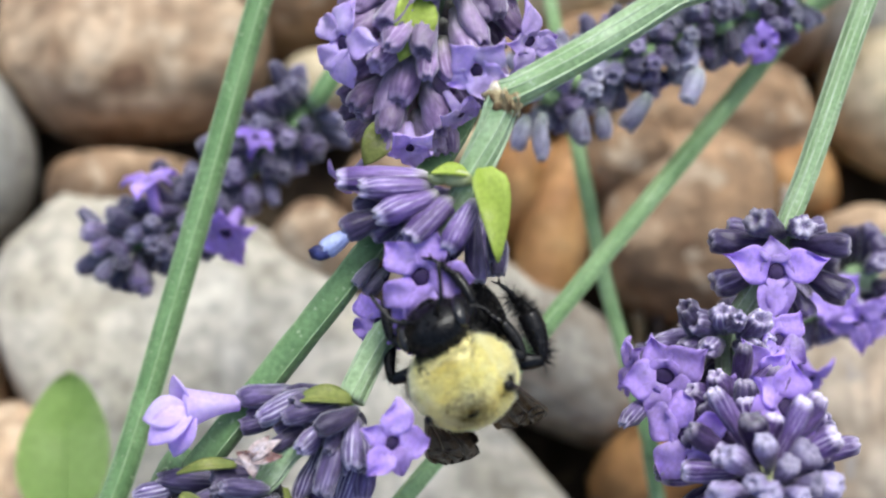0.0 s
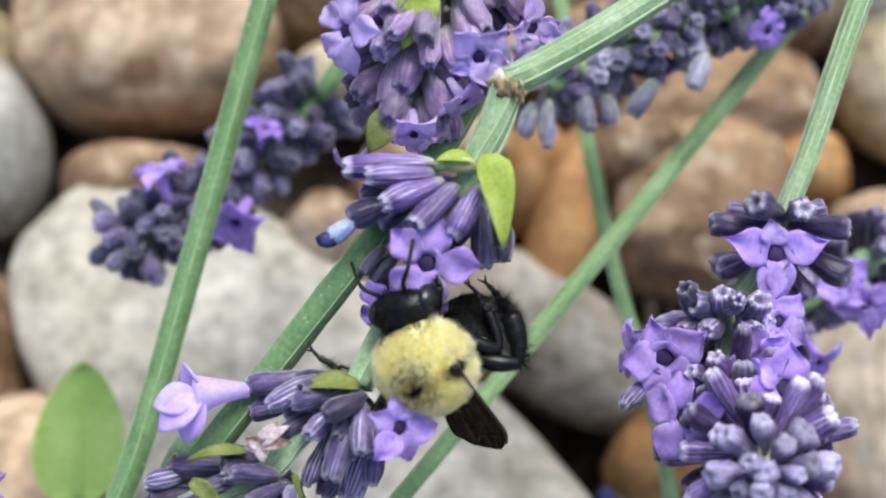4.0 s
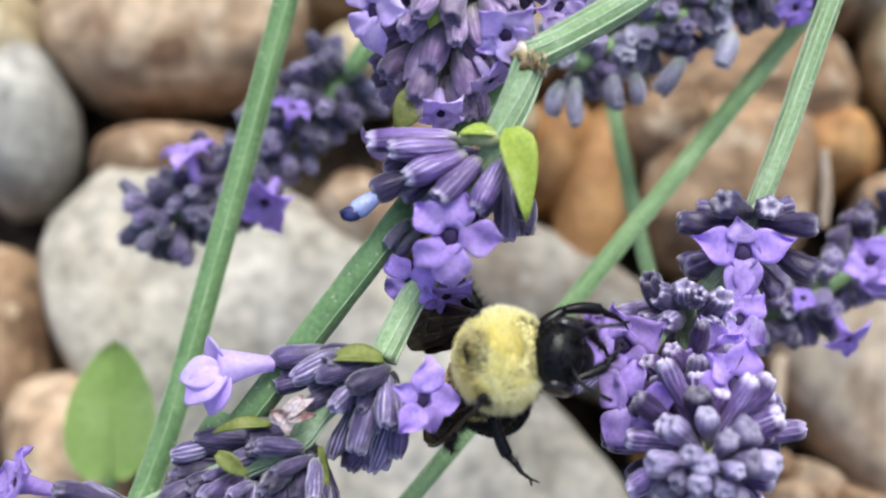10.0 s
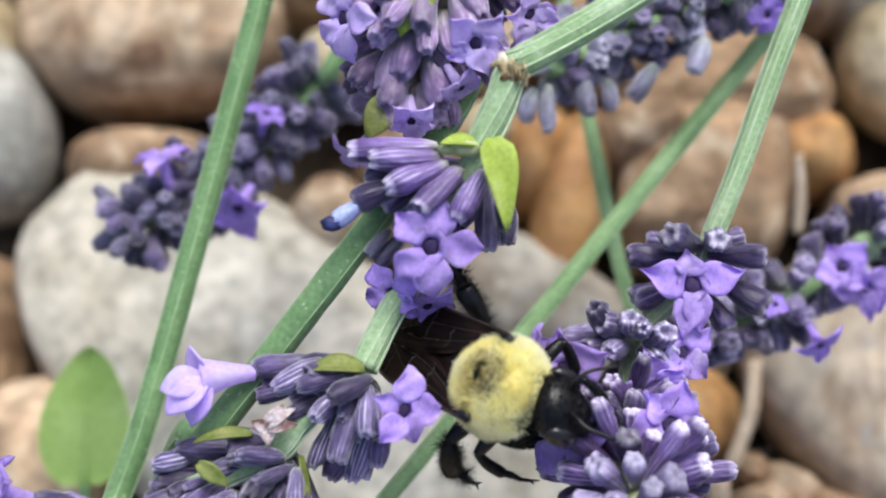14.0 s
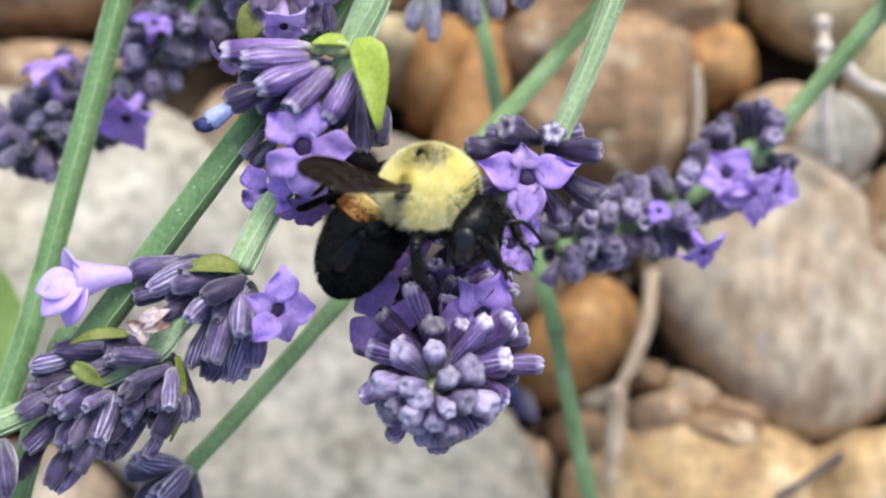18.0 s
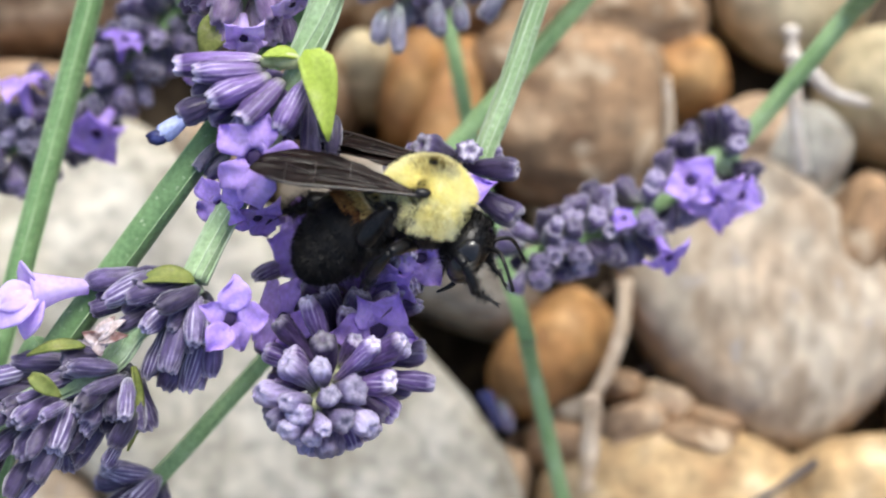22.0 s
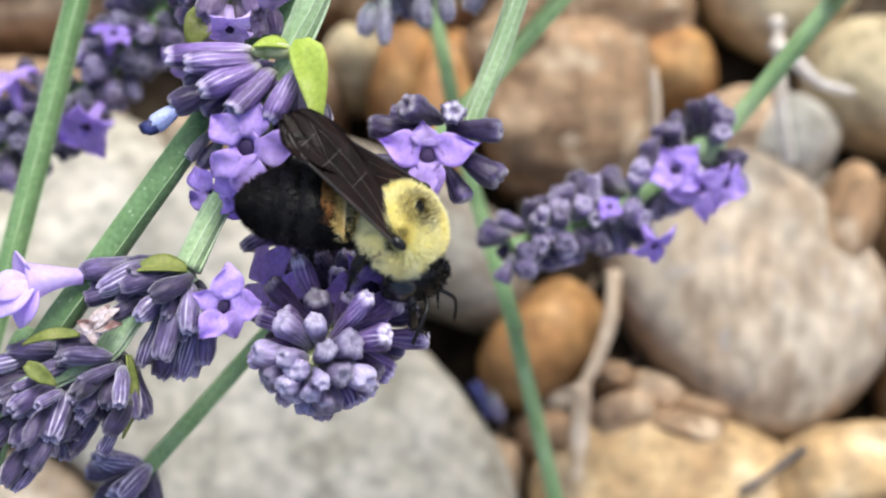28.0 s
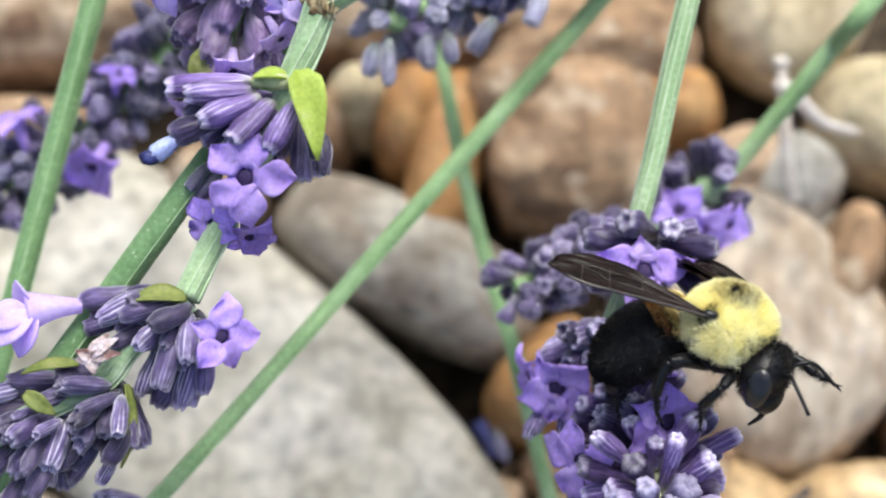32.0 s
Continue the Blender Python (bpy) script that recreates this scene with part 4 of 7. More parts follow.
# the slate-dark spike
def build_slate_spike():
    top, mid, low = vec((-10.6, 11.0, -25.0)), vec((-16.9, 4.9, -24.0)), vec((-24.7, -0.1, -22.0))
    base = soil_point(18, 90, 8)
    root = spike_root("lavender_spike", base, "slate-dark lavender spike with a few violet flowers")
    stalk(root, rel([base, vec((-6.5, 17.1, -26.0)), top, mid, low], base), 0.75, 0.55, GREEN)
    ax = (low - top).normalized()
    b = vec(base)
    for k, q in enumerate((0.0, 0.13, 0.27, 0.41, 0.55, 0.69, 0.83, 0.96)):
        p = top.lerp(mid, q * 2) if q < 0.5 else mid.lerp(low, q * 2 - 1)
        ring(root, p - b, ax, 11, ("dark", "bead")[k % 2], 40 + k, 80 - 26 * q, 3.2, 0.9, 1.5, 0.5)
        ring(root, p - b + ax * 0.9, ax, 6, "dark", 140 + k, 62 - 18 * q, 3.3, 0.9, 1.6, 0.6)
    flower(root, vec((-14.1, 8.5, -20.0)) - b, (0.3, 0.75, 0.5), 20, 0.6, "deep", 0)
    flower(root, vec((-16.2, 1.1, -18.0)) - b, (-0.2, -0.55, 0.75), 190, 0.95, "violet", 1)
    flower(root, vec((-22.1, 5.2, -19.0)) - b, (-0.2, 0.9, 0.3), 60, 0.8, "violet", 2)


build_slate_spike()


# the spike behind the kinked stalk, hanging buds
def build_hanging_spike():
    a, m, e = vec((26.7, 20.0, -22.0)), vec((16.8, 15.7, -19.0)), vec((7.4, 11.8, -18.0))
    base = soil_point(72, 96, 8)
    b = vec(base)
    root = spike_root("lavender_spike", base, "grey-violet lavender spike with hanging buds, behind the kinked stem")
    stalk(root, rel([base, a + vec((6, 6, -2)), a, m, e], base), 0.8, 0.6, GREEN)
    ax = (e - a).normalized()
    for k, q in enumerate((0.02, 0.16, 0.3, 0.44, 0.58, 0.72, 0.86, 0.98)):
        p = a.lerp(m, q * 2) if q < 0.5 else m.lerp(e, q * 2 - 1)
        ring(root, p - b, ax, 13, ("grey", "bead", "dark")[k % 3], 60 + k, 84, 3.0, 0.85, 1.6, 0.5)
        ring(root, p - b + ax * 0.9, ax, 9, ("bead", "grey")[k % 2], 160 + k, 66, 2.6, 0.8, 1.8, 0.5)
        part("node", blob(p - b + vec((0, -0.6, 1.4)), (1.0, 0.8, 0.8), 10, 8, 1, 0.3), GREEN_MID, root)
    flower(root, vec((23.0, 14.7, -14.0)) - b, (0.3, -0.3, 0.9), 0, 0.6, "deep", 3)
    rng = random.Random(8)
    for p in ((18.9, 13.4, -17.0), (15.1, 11.4, -16.0), (11.6, 10.4, -16.0), (9.8, 10.8, -16.0), (6.2, 9.8, -16.0), (7.2, 9.9, -15.0)):
        calyx(root, vec(p) - b, (rng.uniform(-0.7, 0.6), -1, rng.uniform(-0.3, 0.4)), "grey", rng, 0.85)


build_hanging_spike()


# the spike to the far right
def build_right_spike():
    base = soil_point(86, 78, 8)
    b = vec(base)
    top, n1, m, e = vec((34.6, -0.1, -25.5)), vec((30.8, -2.8, -22.0)), vec((23.8, -6.7, -18.0)), vec((15.9, -8.8, -14.0))
    root = spike_root("lavender_spike", base, "lavender spike with tight buds and pale violet flowers near its base")
    stalk(root, rel([base, (48.0, 16.0, -23), (41.6, 8.3, -22.9), top, n1, m, e], base), 0.8, 0.5, GREEN_MID)
    ax1, ax2 = (m - n1).normalized(), (e - m).normalized()
    ring(root, n1 - b + vec((1.2, 0.9, 0)), ax1, 12, "bead", 80, 94, 3.4, 1.05, 1.6, 0.3)
    ring(root, n1 - b + ax1 * 1.0, ax1, 10, "bead", 81, 78, 3.0, 1.0, 1.5, 0.4)
    ring(root, n1 - b + ax1 * 3.4, ax1, 8, "bead", 88, 76, 2.9, 1.0, 1.2, 0.5)
    for k, q in enumerate((0.75, 1.0)):
        ring(root, n1.lerp(m, q) - b, ax1, 9, "bead", 70 + k, 76, 3.0, 1.0, 1.3, 0.6)
    for k, q in enumerate((0.2, 0.4, 0.6, 0.8, 0.97)):
        ring(root, m.lerp(e, q) - b, ax2, 10 if q < 0.9 else 7, "bead" if k % 3 else "purple", 82 + k, 78 - 22 * q, 2.9 - 0.5 * q, 0.98 - 0.12 * q, 1.3, 0.6)
    flower(root, vec((28.6, -3.6, -16.0)) - b, (-0.3, 0.1, 0.9), 30, 0.85, "violet", 1)
    flower(root, vec((30.4, -5.2, -16.0)) - b, (0.1, -0.4, 0.85), 10, 0.85, "violet", 2)
    flower(root, vec((32.6, -4.9, -17.0)) - b, (0.4, -0.3, 0.8), 160, 0.7, "violet", 1)
    flower(root, vec((26.6, -9.3, -14.0)) - b, (0.3, -0.7, 0.6), 0, 0.6, "deep", 2)
    flower(root, vec((23.3, -6.2, -13.6)) - b, (-0.2, 0.4, 0.85), 0, 0.4, "deep", 1)
    part("node", blob(n1 - b + vec((1.0, 0.6, 0.9)), (1.5, 1.2, 1.0), 12, 10, 1, 0.25), GREEN_PALE, root)


build_right_spike()


# the big spike at the top
def build_top_spike():
    base = soil_point(34, 104, 8)
    b = vec(base)
    a, m, e = vec((0.6, 21.2, 2.0)), vec((-0.8, 14.8, 2.0)), vec((-3.3, 7.5, 1.0))
    root = spike_root("lavender_spike", base, "full mauve lavender spike with open flowers and lime bracts")
    stalk(root, rel([base, a + vec((10, 30, -8)), a, m, e], base), 0.9, 0.6, GREEN_PALE)
    ax = (e - a).normalized()
    for k in range(10):
        t = 0.05 + 0.095 * k
        p = a.lerp(m, t * 2) if t < 0.5 else m.lerp(e, t * 2 - 1)
        whorl(root, p - b, ax, 10 if k < 8 else 8, "mauve", 100 + k, 52 - 12 * t, 1.05, 0.1, 1, reach=2.2 if k < 7 else 1.5)
    for p, d, tw, sz, pk in (((-6.1, 12.4, 6.0), (-0.6, -0.1, 0.7), 80, 1.1, 0), ((2.0, 10.6, 7.0), (0.1, -0.5, 0.8), 0, 1.0, 1), ((5.4, 12.8, 3.0), (0.6, -0.4, 0.65), 30, 0.95, 2),
                             ((1.1, 8.1, 5.0), (0.5, -0.8, 0.4), 0, 0.7, 3), ((-2.0, 6.1, 5.0), (0.05, -0.75, 0.6), 0, 0.75, 1), ((-6.2, 4.3, -2.0), (-0.5, -0.7, 0.3), 0, 0.7, 2)):
        flower(root, vec(p) - b, d, tw, sz * 0.8, "pale", pk)
    bract(root, vec((-1.7, 15.4, 5.4)) - b, (-0.12, -1, 0.25), (0.4, 0.2, 1), 4.0, 1.35, BRACT, fold=0.7, label="lime green pointed bract")
    bract(root, vec((-3.2, 7.8, 4.0)) - b, (-0.5, -0.8, 0.2), (0.1, 0.2, 1), 3.0, 1.0, BRACT_DULL)


build_top_spike()


# the kinked spike that the bee first clings to
KINK_BASE = (26.0, 40.0, -14.0)


def build_kinked_spike():
    b = vec(KINK_BASE)
    root = spike_root("lavender_spike", KINK_BASE, "kinked pale green lavender stem with well-spaced purple whorls")
    up = [vec(KINK_BASE), vec((19.2, 19.4, 2.0)), vec((13.5, 15.1, 5.0)), vec((9.0, 12.1, 6.0)), vec((4.7, 9.6, 7.0)), vec((3.6, 9.1, 7.0))]
    down = [vec((3.6, 9.2, 7.0)), vec((2.9, 6.9, 7.0)), vec((1.7, 4.2, 7.0)), vec((-1.3, -1.3, 5.0)), vec((-4.0, -5.8, 5.0)), vec((-5.5, -9.0, 6.0))]
    rest = [down[-1], vec((-9.1, -11.8, 6.0)), vec((-10.8, -13.9, 6.0)), vec((-14.6, -15.7, 6.0)), vec((-21.6, -18.8, 6.0)), vec((-26.1, -20.3, 6.0))]
    stalk(root, [p - b for p in up], 0.9, 0.98, GREEN_PALE, label="pale ribbed green stem above the kink")
    stalk(root, [p - b for p in down[:3]], 0.98, 0.98, GREEN_PALE)
    stalk(root, [p - b for p in down[2:]], 0.75, 0.85, GREEN_PALE)
    stalk(root, [p - b for p in rest], 0.85, 0.7, GREEN_PALE)
    part("kink_scar", joined(blob(vec((3.6, 8.9, 7.0)) - b, (1.12, 1.1, 1.1), 28, 20, 1, 0.35), *[tube(curve_through([vec((4.0, 9.2, 7.9)) - b + vec((0.25 * k - 0.5, 0.3 * math.sin(k * 2.1), 0)), vec((4.1, 8.7, 8.2)) - b + vec((0.3 * k - 0.6, 0.4 * math.cos(k * 1.7), 0.15)), vec((4.3, 8.0, 7.9)) - b + vec((0.22 * k - 0.5, 0.5 * math.sin(k * 3.3), -0.1))], 5), 0.07, 6, wobble=0.5) for k in range(4)]), SCAR, root, "dry brown and white scar at the kink")
    # upper whorl: calyxes fan down the near side, to the left
    rng = random.Random(21)
    buds(root, b, "violet", 21, [
        ((-0.9, 4.4, 6.0), (-6.4, 4.1, 6.0)), ((-0.6, 3.7, 7.0), (-5.0, 3.5, 7.8)), ((-0.3, 3.3, 7.5), (-3.9, 1.6, 8.8)),
        ((0.5, 3.0, 7.5), (-2.1, 0.4, 8.8)), ((1.9, 2.9, 8.0), (0.3, -0.2, 9.0)), ((1.0, 2.6, 6.6), (-1.8, 1.5, 7.2)),
        ((0.6, 3.4, 6.2), (-3.0, 2.6, 6.4)),
    ], 1.02)
    buds(root, b, "deep", 30, [((-0.7, 4.2, 5.0), (-5.4, 2.4, 4.7)), ((-0.4, 3.4, 5.6), (-4.6, 1.3, 6.0)), ((0.4, 2.8, 5.6), (-2.9, -0.3, 6.4)), ((-2.4, 2.7, 6.4), (-5.9, 0.8, 7.0)), ((1.9, 2.4, 6.0), (1.6, -2.0, 6.6))], 1.1)
    buds(root, b, "purple", 22, [
        ((3.4, 0.9, 6.0), (3.3, -1.6, 6.5)), ((-3.6, 2.4, 5.0), (-5.2, 1.0, 5.0)),
        ((-2.0, 1.7, 5.5), (-3.3, 0.1, 5.5)), ((1.2, 2.4, 5.5), (0.3, -0.4, 5.5)), ((2.6, 2.2, 4.6), (2.5, -1.7, 4.6)),
        ((-0.8, 2.2, 5.0), (-2.8, -0.4, 4.6)), ((0.8, 1.3, 4.8), (0.2, -1.2, 4.8)),
    ])
    bract(root, vec((2.35, 4.75, 9.0)) - b, (0.17, -1, 0.05), (0.35, 0.1, 1), 5.6, 1.12, BRACT, fold=0.5, curl=0.05, label="bright lime pointed bract", peak=0.55)
    calyx(root, vec((2.8, 1.2, 8.0)) - b, (0.15, -1, 0.1), "purple", rng, 0.55)
    bract(root, vec((1.5, 4.4, 8.0)) - b, (-1, 0.12, 0.1), (0, 1, 0.6), 2.2, 0.7, BRACT, curl=0.1)
    # the faded bud and the withered one
    fb = vec((-5.5, 1.0, 7.0)) - b
    part("node", joined(blob(vec((0.9, 4.2, 7.6)) - b, (1.0, 0.55, 0.8), 14, 10, 1, 0.2), blob(vec((-0.2, 4.2, 7.4)) - b, (0.7, 0.4, 0.6), 12, 8, 1, 0.2)), NODE, root, "pale yellow-green node under the whorl")
    part("faded_bud", moved(lathe([(0, 0.28), (0.5, 0.42), (1.1, 0.52), (1.7, 0.55), (2.1, 0.36)], 12, 0.14, 4), aim(fb, (-0.85, -0.6, 0.2))), FADED, root, "pale blue fading bud")
    part("withered_tip", blob(fb + vec((-1.75, -1.2, 0.45)), (0.62, 0.5, 0.45), 10, 8, 1, 0.4), SHRIVEL, root, "dark withered tip")
    buds(root, b, "dark", 29, [((-3.9, -0.6, 5.0), (-5.4, -2.1, 5.4)), ((-3.3, -1.1, 4.6), (-4.7, -2.8, 4.6))])
    flower(root, vec((-1.3, -1.6, 8.6)) - b, (0, -0.12, 1), 0, 1.02, "violet", 0)
    flower(root, vec((-3.9, -4.5, 5.4)) - b, (-0.35, -0.25, 0.9), 40, 0.75, "violet", 3)
    flower(root, vec((-1.7, -5.4, 4.4)) - b, (0.15, -0.85, 0.5), 0, 0.72, "violet", 1)
    # middle whorl
    buds(root, b, "purple", 23, [
        ((-9.2, -8.4, 5.0), (-12.4, -9.2, 5.0)),
        ((-8.0, -8.5, 6.0), (-11.1, -10.1, 6.6)),
        ((-9.9, -10.2, 4.6), (-12.3, -10.8, 4.6)),
        ((-6.1, -9.2, 6.8), (-9.5, -10.1, 7.6)),
        ((-7.6, -10.3, 6.2), (-10.3, -11.7, 7.0)),
        ((-5.0, -9.4, 7.6), (-7.3, -10.7, 9.0)),
        ((-9.1, -9.6, 4.5), (-12.0, -10.0, 4.4)),
    ])
    buds(root, b, "purple", 24, [
        ((-5.2, -9.9, 7.2), (-5.3, -12.9, 8.8)),
        ((-6.0, -10.7, 7.0), (-7.1, -14.5, 8.0)),
        ((-7.3, -11.8, 5.8), (-8.6, -15.2, 6.0)),
        ((-6.1, -12.9, 4.8), (-7.9, -15.9, 4.8)),
        ((-4.9, -11.9, 5.4), (-6.4, -16.1, 5.4)),
        ((-4.5, -11.0, 5.0), (-5.6, -16.0, 5.2)),
        ((-4.4, -11.3, 5.4), (-4.7, -15.2, 5.4)),
        ((-4.8, -10.5, 6.4), (-4.6, -12.9, 7.2)),
        ((-6.7, -12.1, 4.6), (-8.5, -15.1, 4.2)),
    ])
    for k, (node, count) in enumerate((((-6.0, -10.0, 5.0), 12), ((-10.6, -14.7, 5.0), 13), ((-14.3, -16.5, 5.0), 14))):
        whorl(root, vec(node) - b, (-0.72, -0.68, -0.05), count, "purple", 230 + k, 52, 0.86, 0.1, 1, reach=0.9)
        whorl(root, vec(node) - b + vec((-0.9, -0.8, -0.2)), (-0.7, -0.7, 0), count - 3, "purple", 240 + k, 38, 0.82, 0.1, 1, reach=0.9)
    bract(root, vec((-5.4, -9.0, 7.0)) - b, (-1, 0.15, 0.2), (0.1, 1, 0.6), 3.4, 0.9, BRACT_DULL, curl=0.15)
    flower(root, vec((-2.9, -11.2, 9.2)) - b, (0.42, 0.0, 0.9), 228, 0.84, "violet", 4)
    tube_foot, tube_mouth = vec((-12.4, -9.3, 5.0)) - b, vec((-15.5, -9.5, 6.5)) - b
    part("corolla", tube(curve_through([tube_foot, (tube_foot + tube_mouth) / 2 + vec((0, 0.1, 0.2)), tube_mouth], 8), lambda s: 0.5 + 0.85 * s ** 1.6, 14, 0.06, 5), PETAL_PALE, root, "pale lilac corolla tube seen from the side")
    for k, (q, d, nrm) in enumerate((((-15.2, -9.0, 6.8), (-0.55, 0.7, 0.1), (-0.6, -0.3, 0.7)), ((-15.2, -9.5, 7.2), (-0.97, -0.12, 0.15), (-0.2, 0.4, 0.9)), ((-15.0, -9.6, 7.4), (-0.82, -0.55, 0.2), (-0.4, 0.2, 0.9)), ((-14.9, -9.8, 7.0), (-0.45, -0.88, 0.1), (-0.3, 0.1, 0.95)))):
        bract(root, vec(q) - b, d, nrm, (1.7, 2.6, 3.0, 2.7)[k], (0.8, 1.05, 1.05, 0.95)[k], PETAL_PALE, "petal_lobe", 0.2, 0.2)
    # lower whorls towards the tip
    buds(root, b, "purple", 25, [
        ((-12.9, -14.0, 5.4), (-17.3, -13.8, 5.4)),
        ((-13.0, -13.7, 5.0), (-16.4, -14.6, 4.6)),
        ((-10.3, -14.2, 7.0), (-13.0, -13.8, 8.4)),
        ((-12.6, -14.5, 6.0), (-15.2, -15.2, 6.8)),
        ((-12.1, -15.0, 4.6), (-15.2, -15.8, 4.4)),
    ])
    buds(root, b, "purple", 26, [
        ((-9.7, -14.7, 7.2), (-12.0, -15.8, 8.8)),
        ((-9.5, -14.8, 7.5), (-9.5, -17.2, 9.0)),
        ((-9.3, -16.9, 7.0), (-10.5, -19.1, 7.8)),
        ((-10.9, -16.2, 6.4), (-12.6, -18.1, 7.4)),
        ((-12.2, -17.3, 5.8), (-14.0, -19.8, 6.4)),
        ((-10.9, -16.8, 5.0), (-13.9, -20.3, 5.0)),
        ((-10.4, -18.5, 5.0), (-11.7, -20.6, 5.4)),
        ((-12.3, -18.3, 4.4), (-14.4, -19.9, 4.2)),
        ((-9.8, -15.6, 5.0), (-11.4, -19.1, 4.6)),
    ])
    bract(root, vec((-9.4, -14.2, 6.5)) - b, (0.0, -1, 0.1), (1, 0.1, 0.4), 5.2, 0.6, BRACT_DULL, curl=0.1)
    bract(root, vec((-12.2, -12.8, 7.0)) - b, (-1, -0.05, 0.1), (0.1, 1, 0.6), 3.6, 0.55, BRACT_DULL, curl=0.1)
    buds(root, b, "purple", 27, [
        ((-16.0, -14.3, 5.0), (-18.7, -14.8, 5.6)),
        ((-14.6, -15.3, 6.6), (-16.4, -16.0, 7.6)),
        ((-13.4, -16.2, 7.4), (-14.6, -16.8, 9.0)),
        ((-16.3, -15.5, 5.0), (-19.0, -16.2, 4.8)),
        ((-16.9, -16.3, 6.0), (-19.0, -17.7, 7.0)),
    ])
    buds(root, b, "purple", 28, [
        ((-14.2, -17.1, 7.0), (-15.7, -19.2, 9.0)),
        ((-14.2, -18.5, 6.4), (-15.5, -21.0, 7.6)),
        ((-15.8, -19.3, 5.4), (-17.8, -22.2, 5.8)),
        ((-17.0, -18.1, 5.0), (-19.1, -20.0, 5.4)),
        ((-15.3, -20.6, 5.0), (-17.1, -22.9, 5.2)),
        ((-17.9, -18.9, 4.6), (-19.7, -22.2, 4.6)),
    ])
    bract(root, vec((-15.4, -14.4, 8.0)) - b, (0.75, -0.5, 0.2), (-0.3, 0.5, 1), 2.2, 0.55, BRACT_DULL, curl=0.3)
    node = vec((-21.2, -18.6, 7.0)) - b
    ax = vec((-0.82, -0.5, 0.1))
    whorl(root, node, ax, 15, "purple", 203, 56, 0.98, 0.15, 1, reach=1.0)
    whorl(root, node + ax * 1.1 + vec((0, 0, 0.4)), ax + vec((0, 0, 0.2)), 13, "purple", 213, 40, 0.95, 0.12, 1, reach=1.1)
    floret = vec((-11.3, -12.4, 7.6)) - b
    for k, (d, ln) in enumerate((((0.8, 0.7, 0.3), 2.0), ((0.55, 0.9, 0.2), 1.7), ((-0.5, 0.4, 0.6), 1.0), ((0.9, 0.2, 0.4), 1.8), ((0.2, -0.8, 0.5), 1.0), ((-0.9, 0.0, 0.5), 0.9))):
        bract(root, floret, d, (0.1 * k - 0.3, 0.3, 1), ln, 0.42, FLORET, "dry_petal", 0.5, 0.3, "dry pinkish white petal remains")
    flower(root, vec((-27.6, -16.0, 8.0)) - b, (-0.8, 0.3, 0.5), 0, 0.9, "violet", 1)
    return root


kinked_spike = build_kinked_spike()


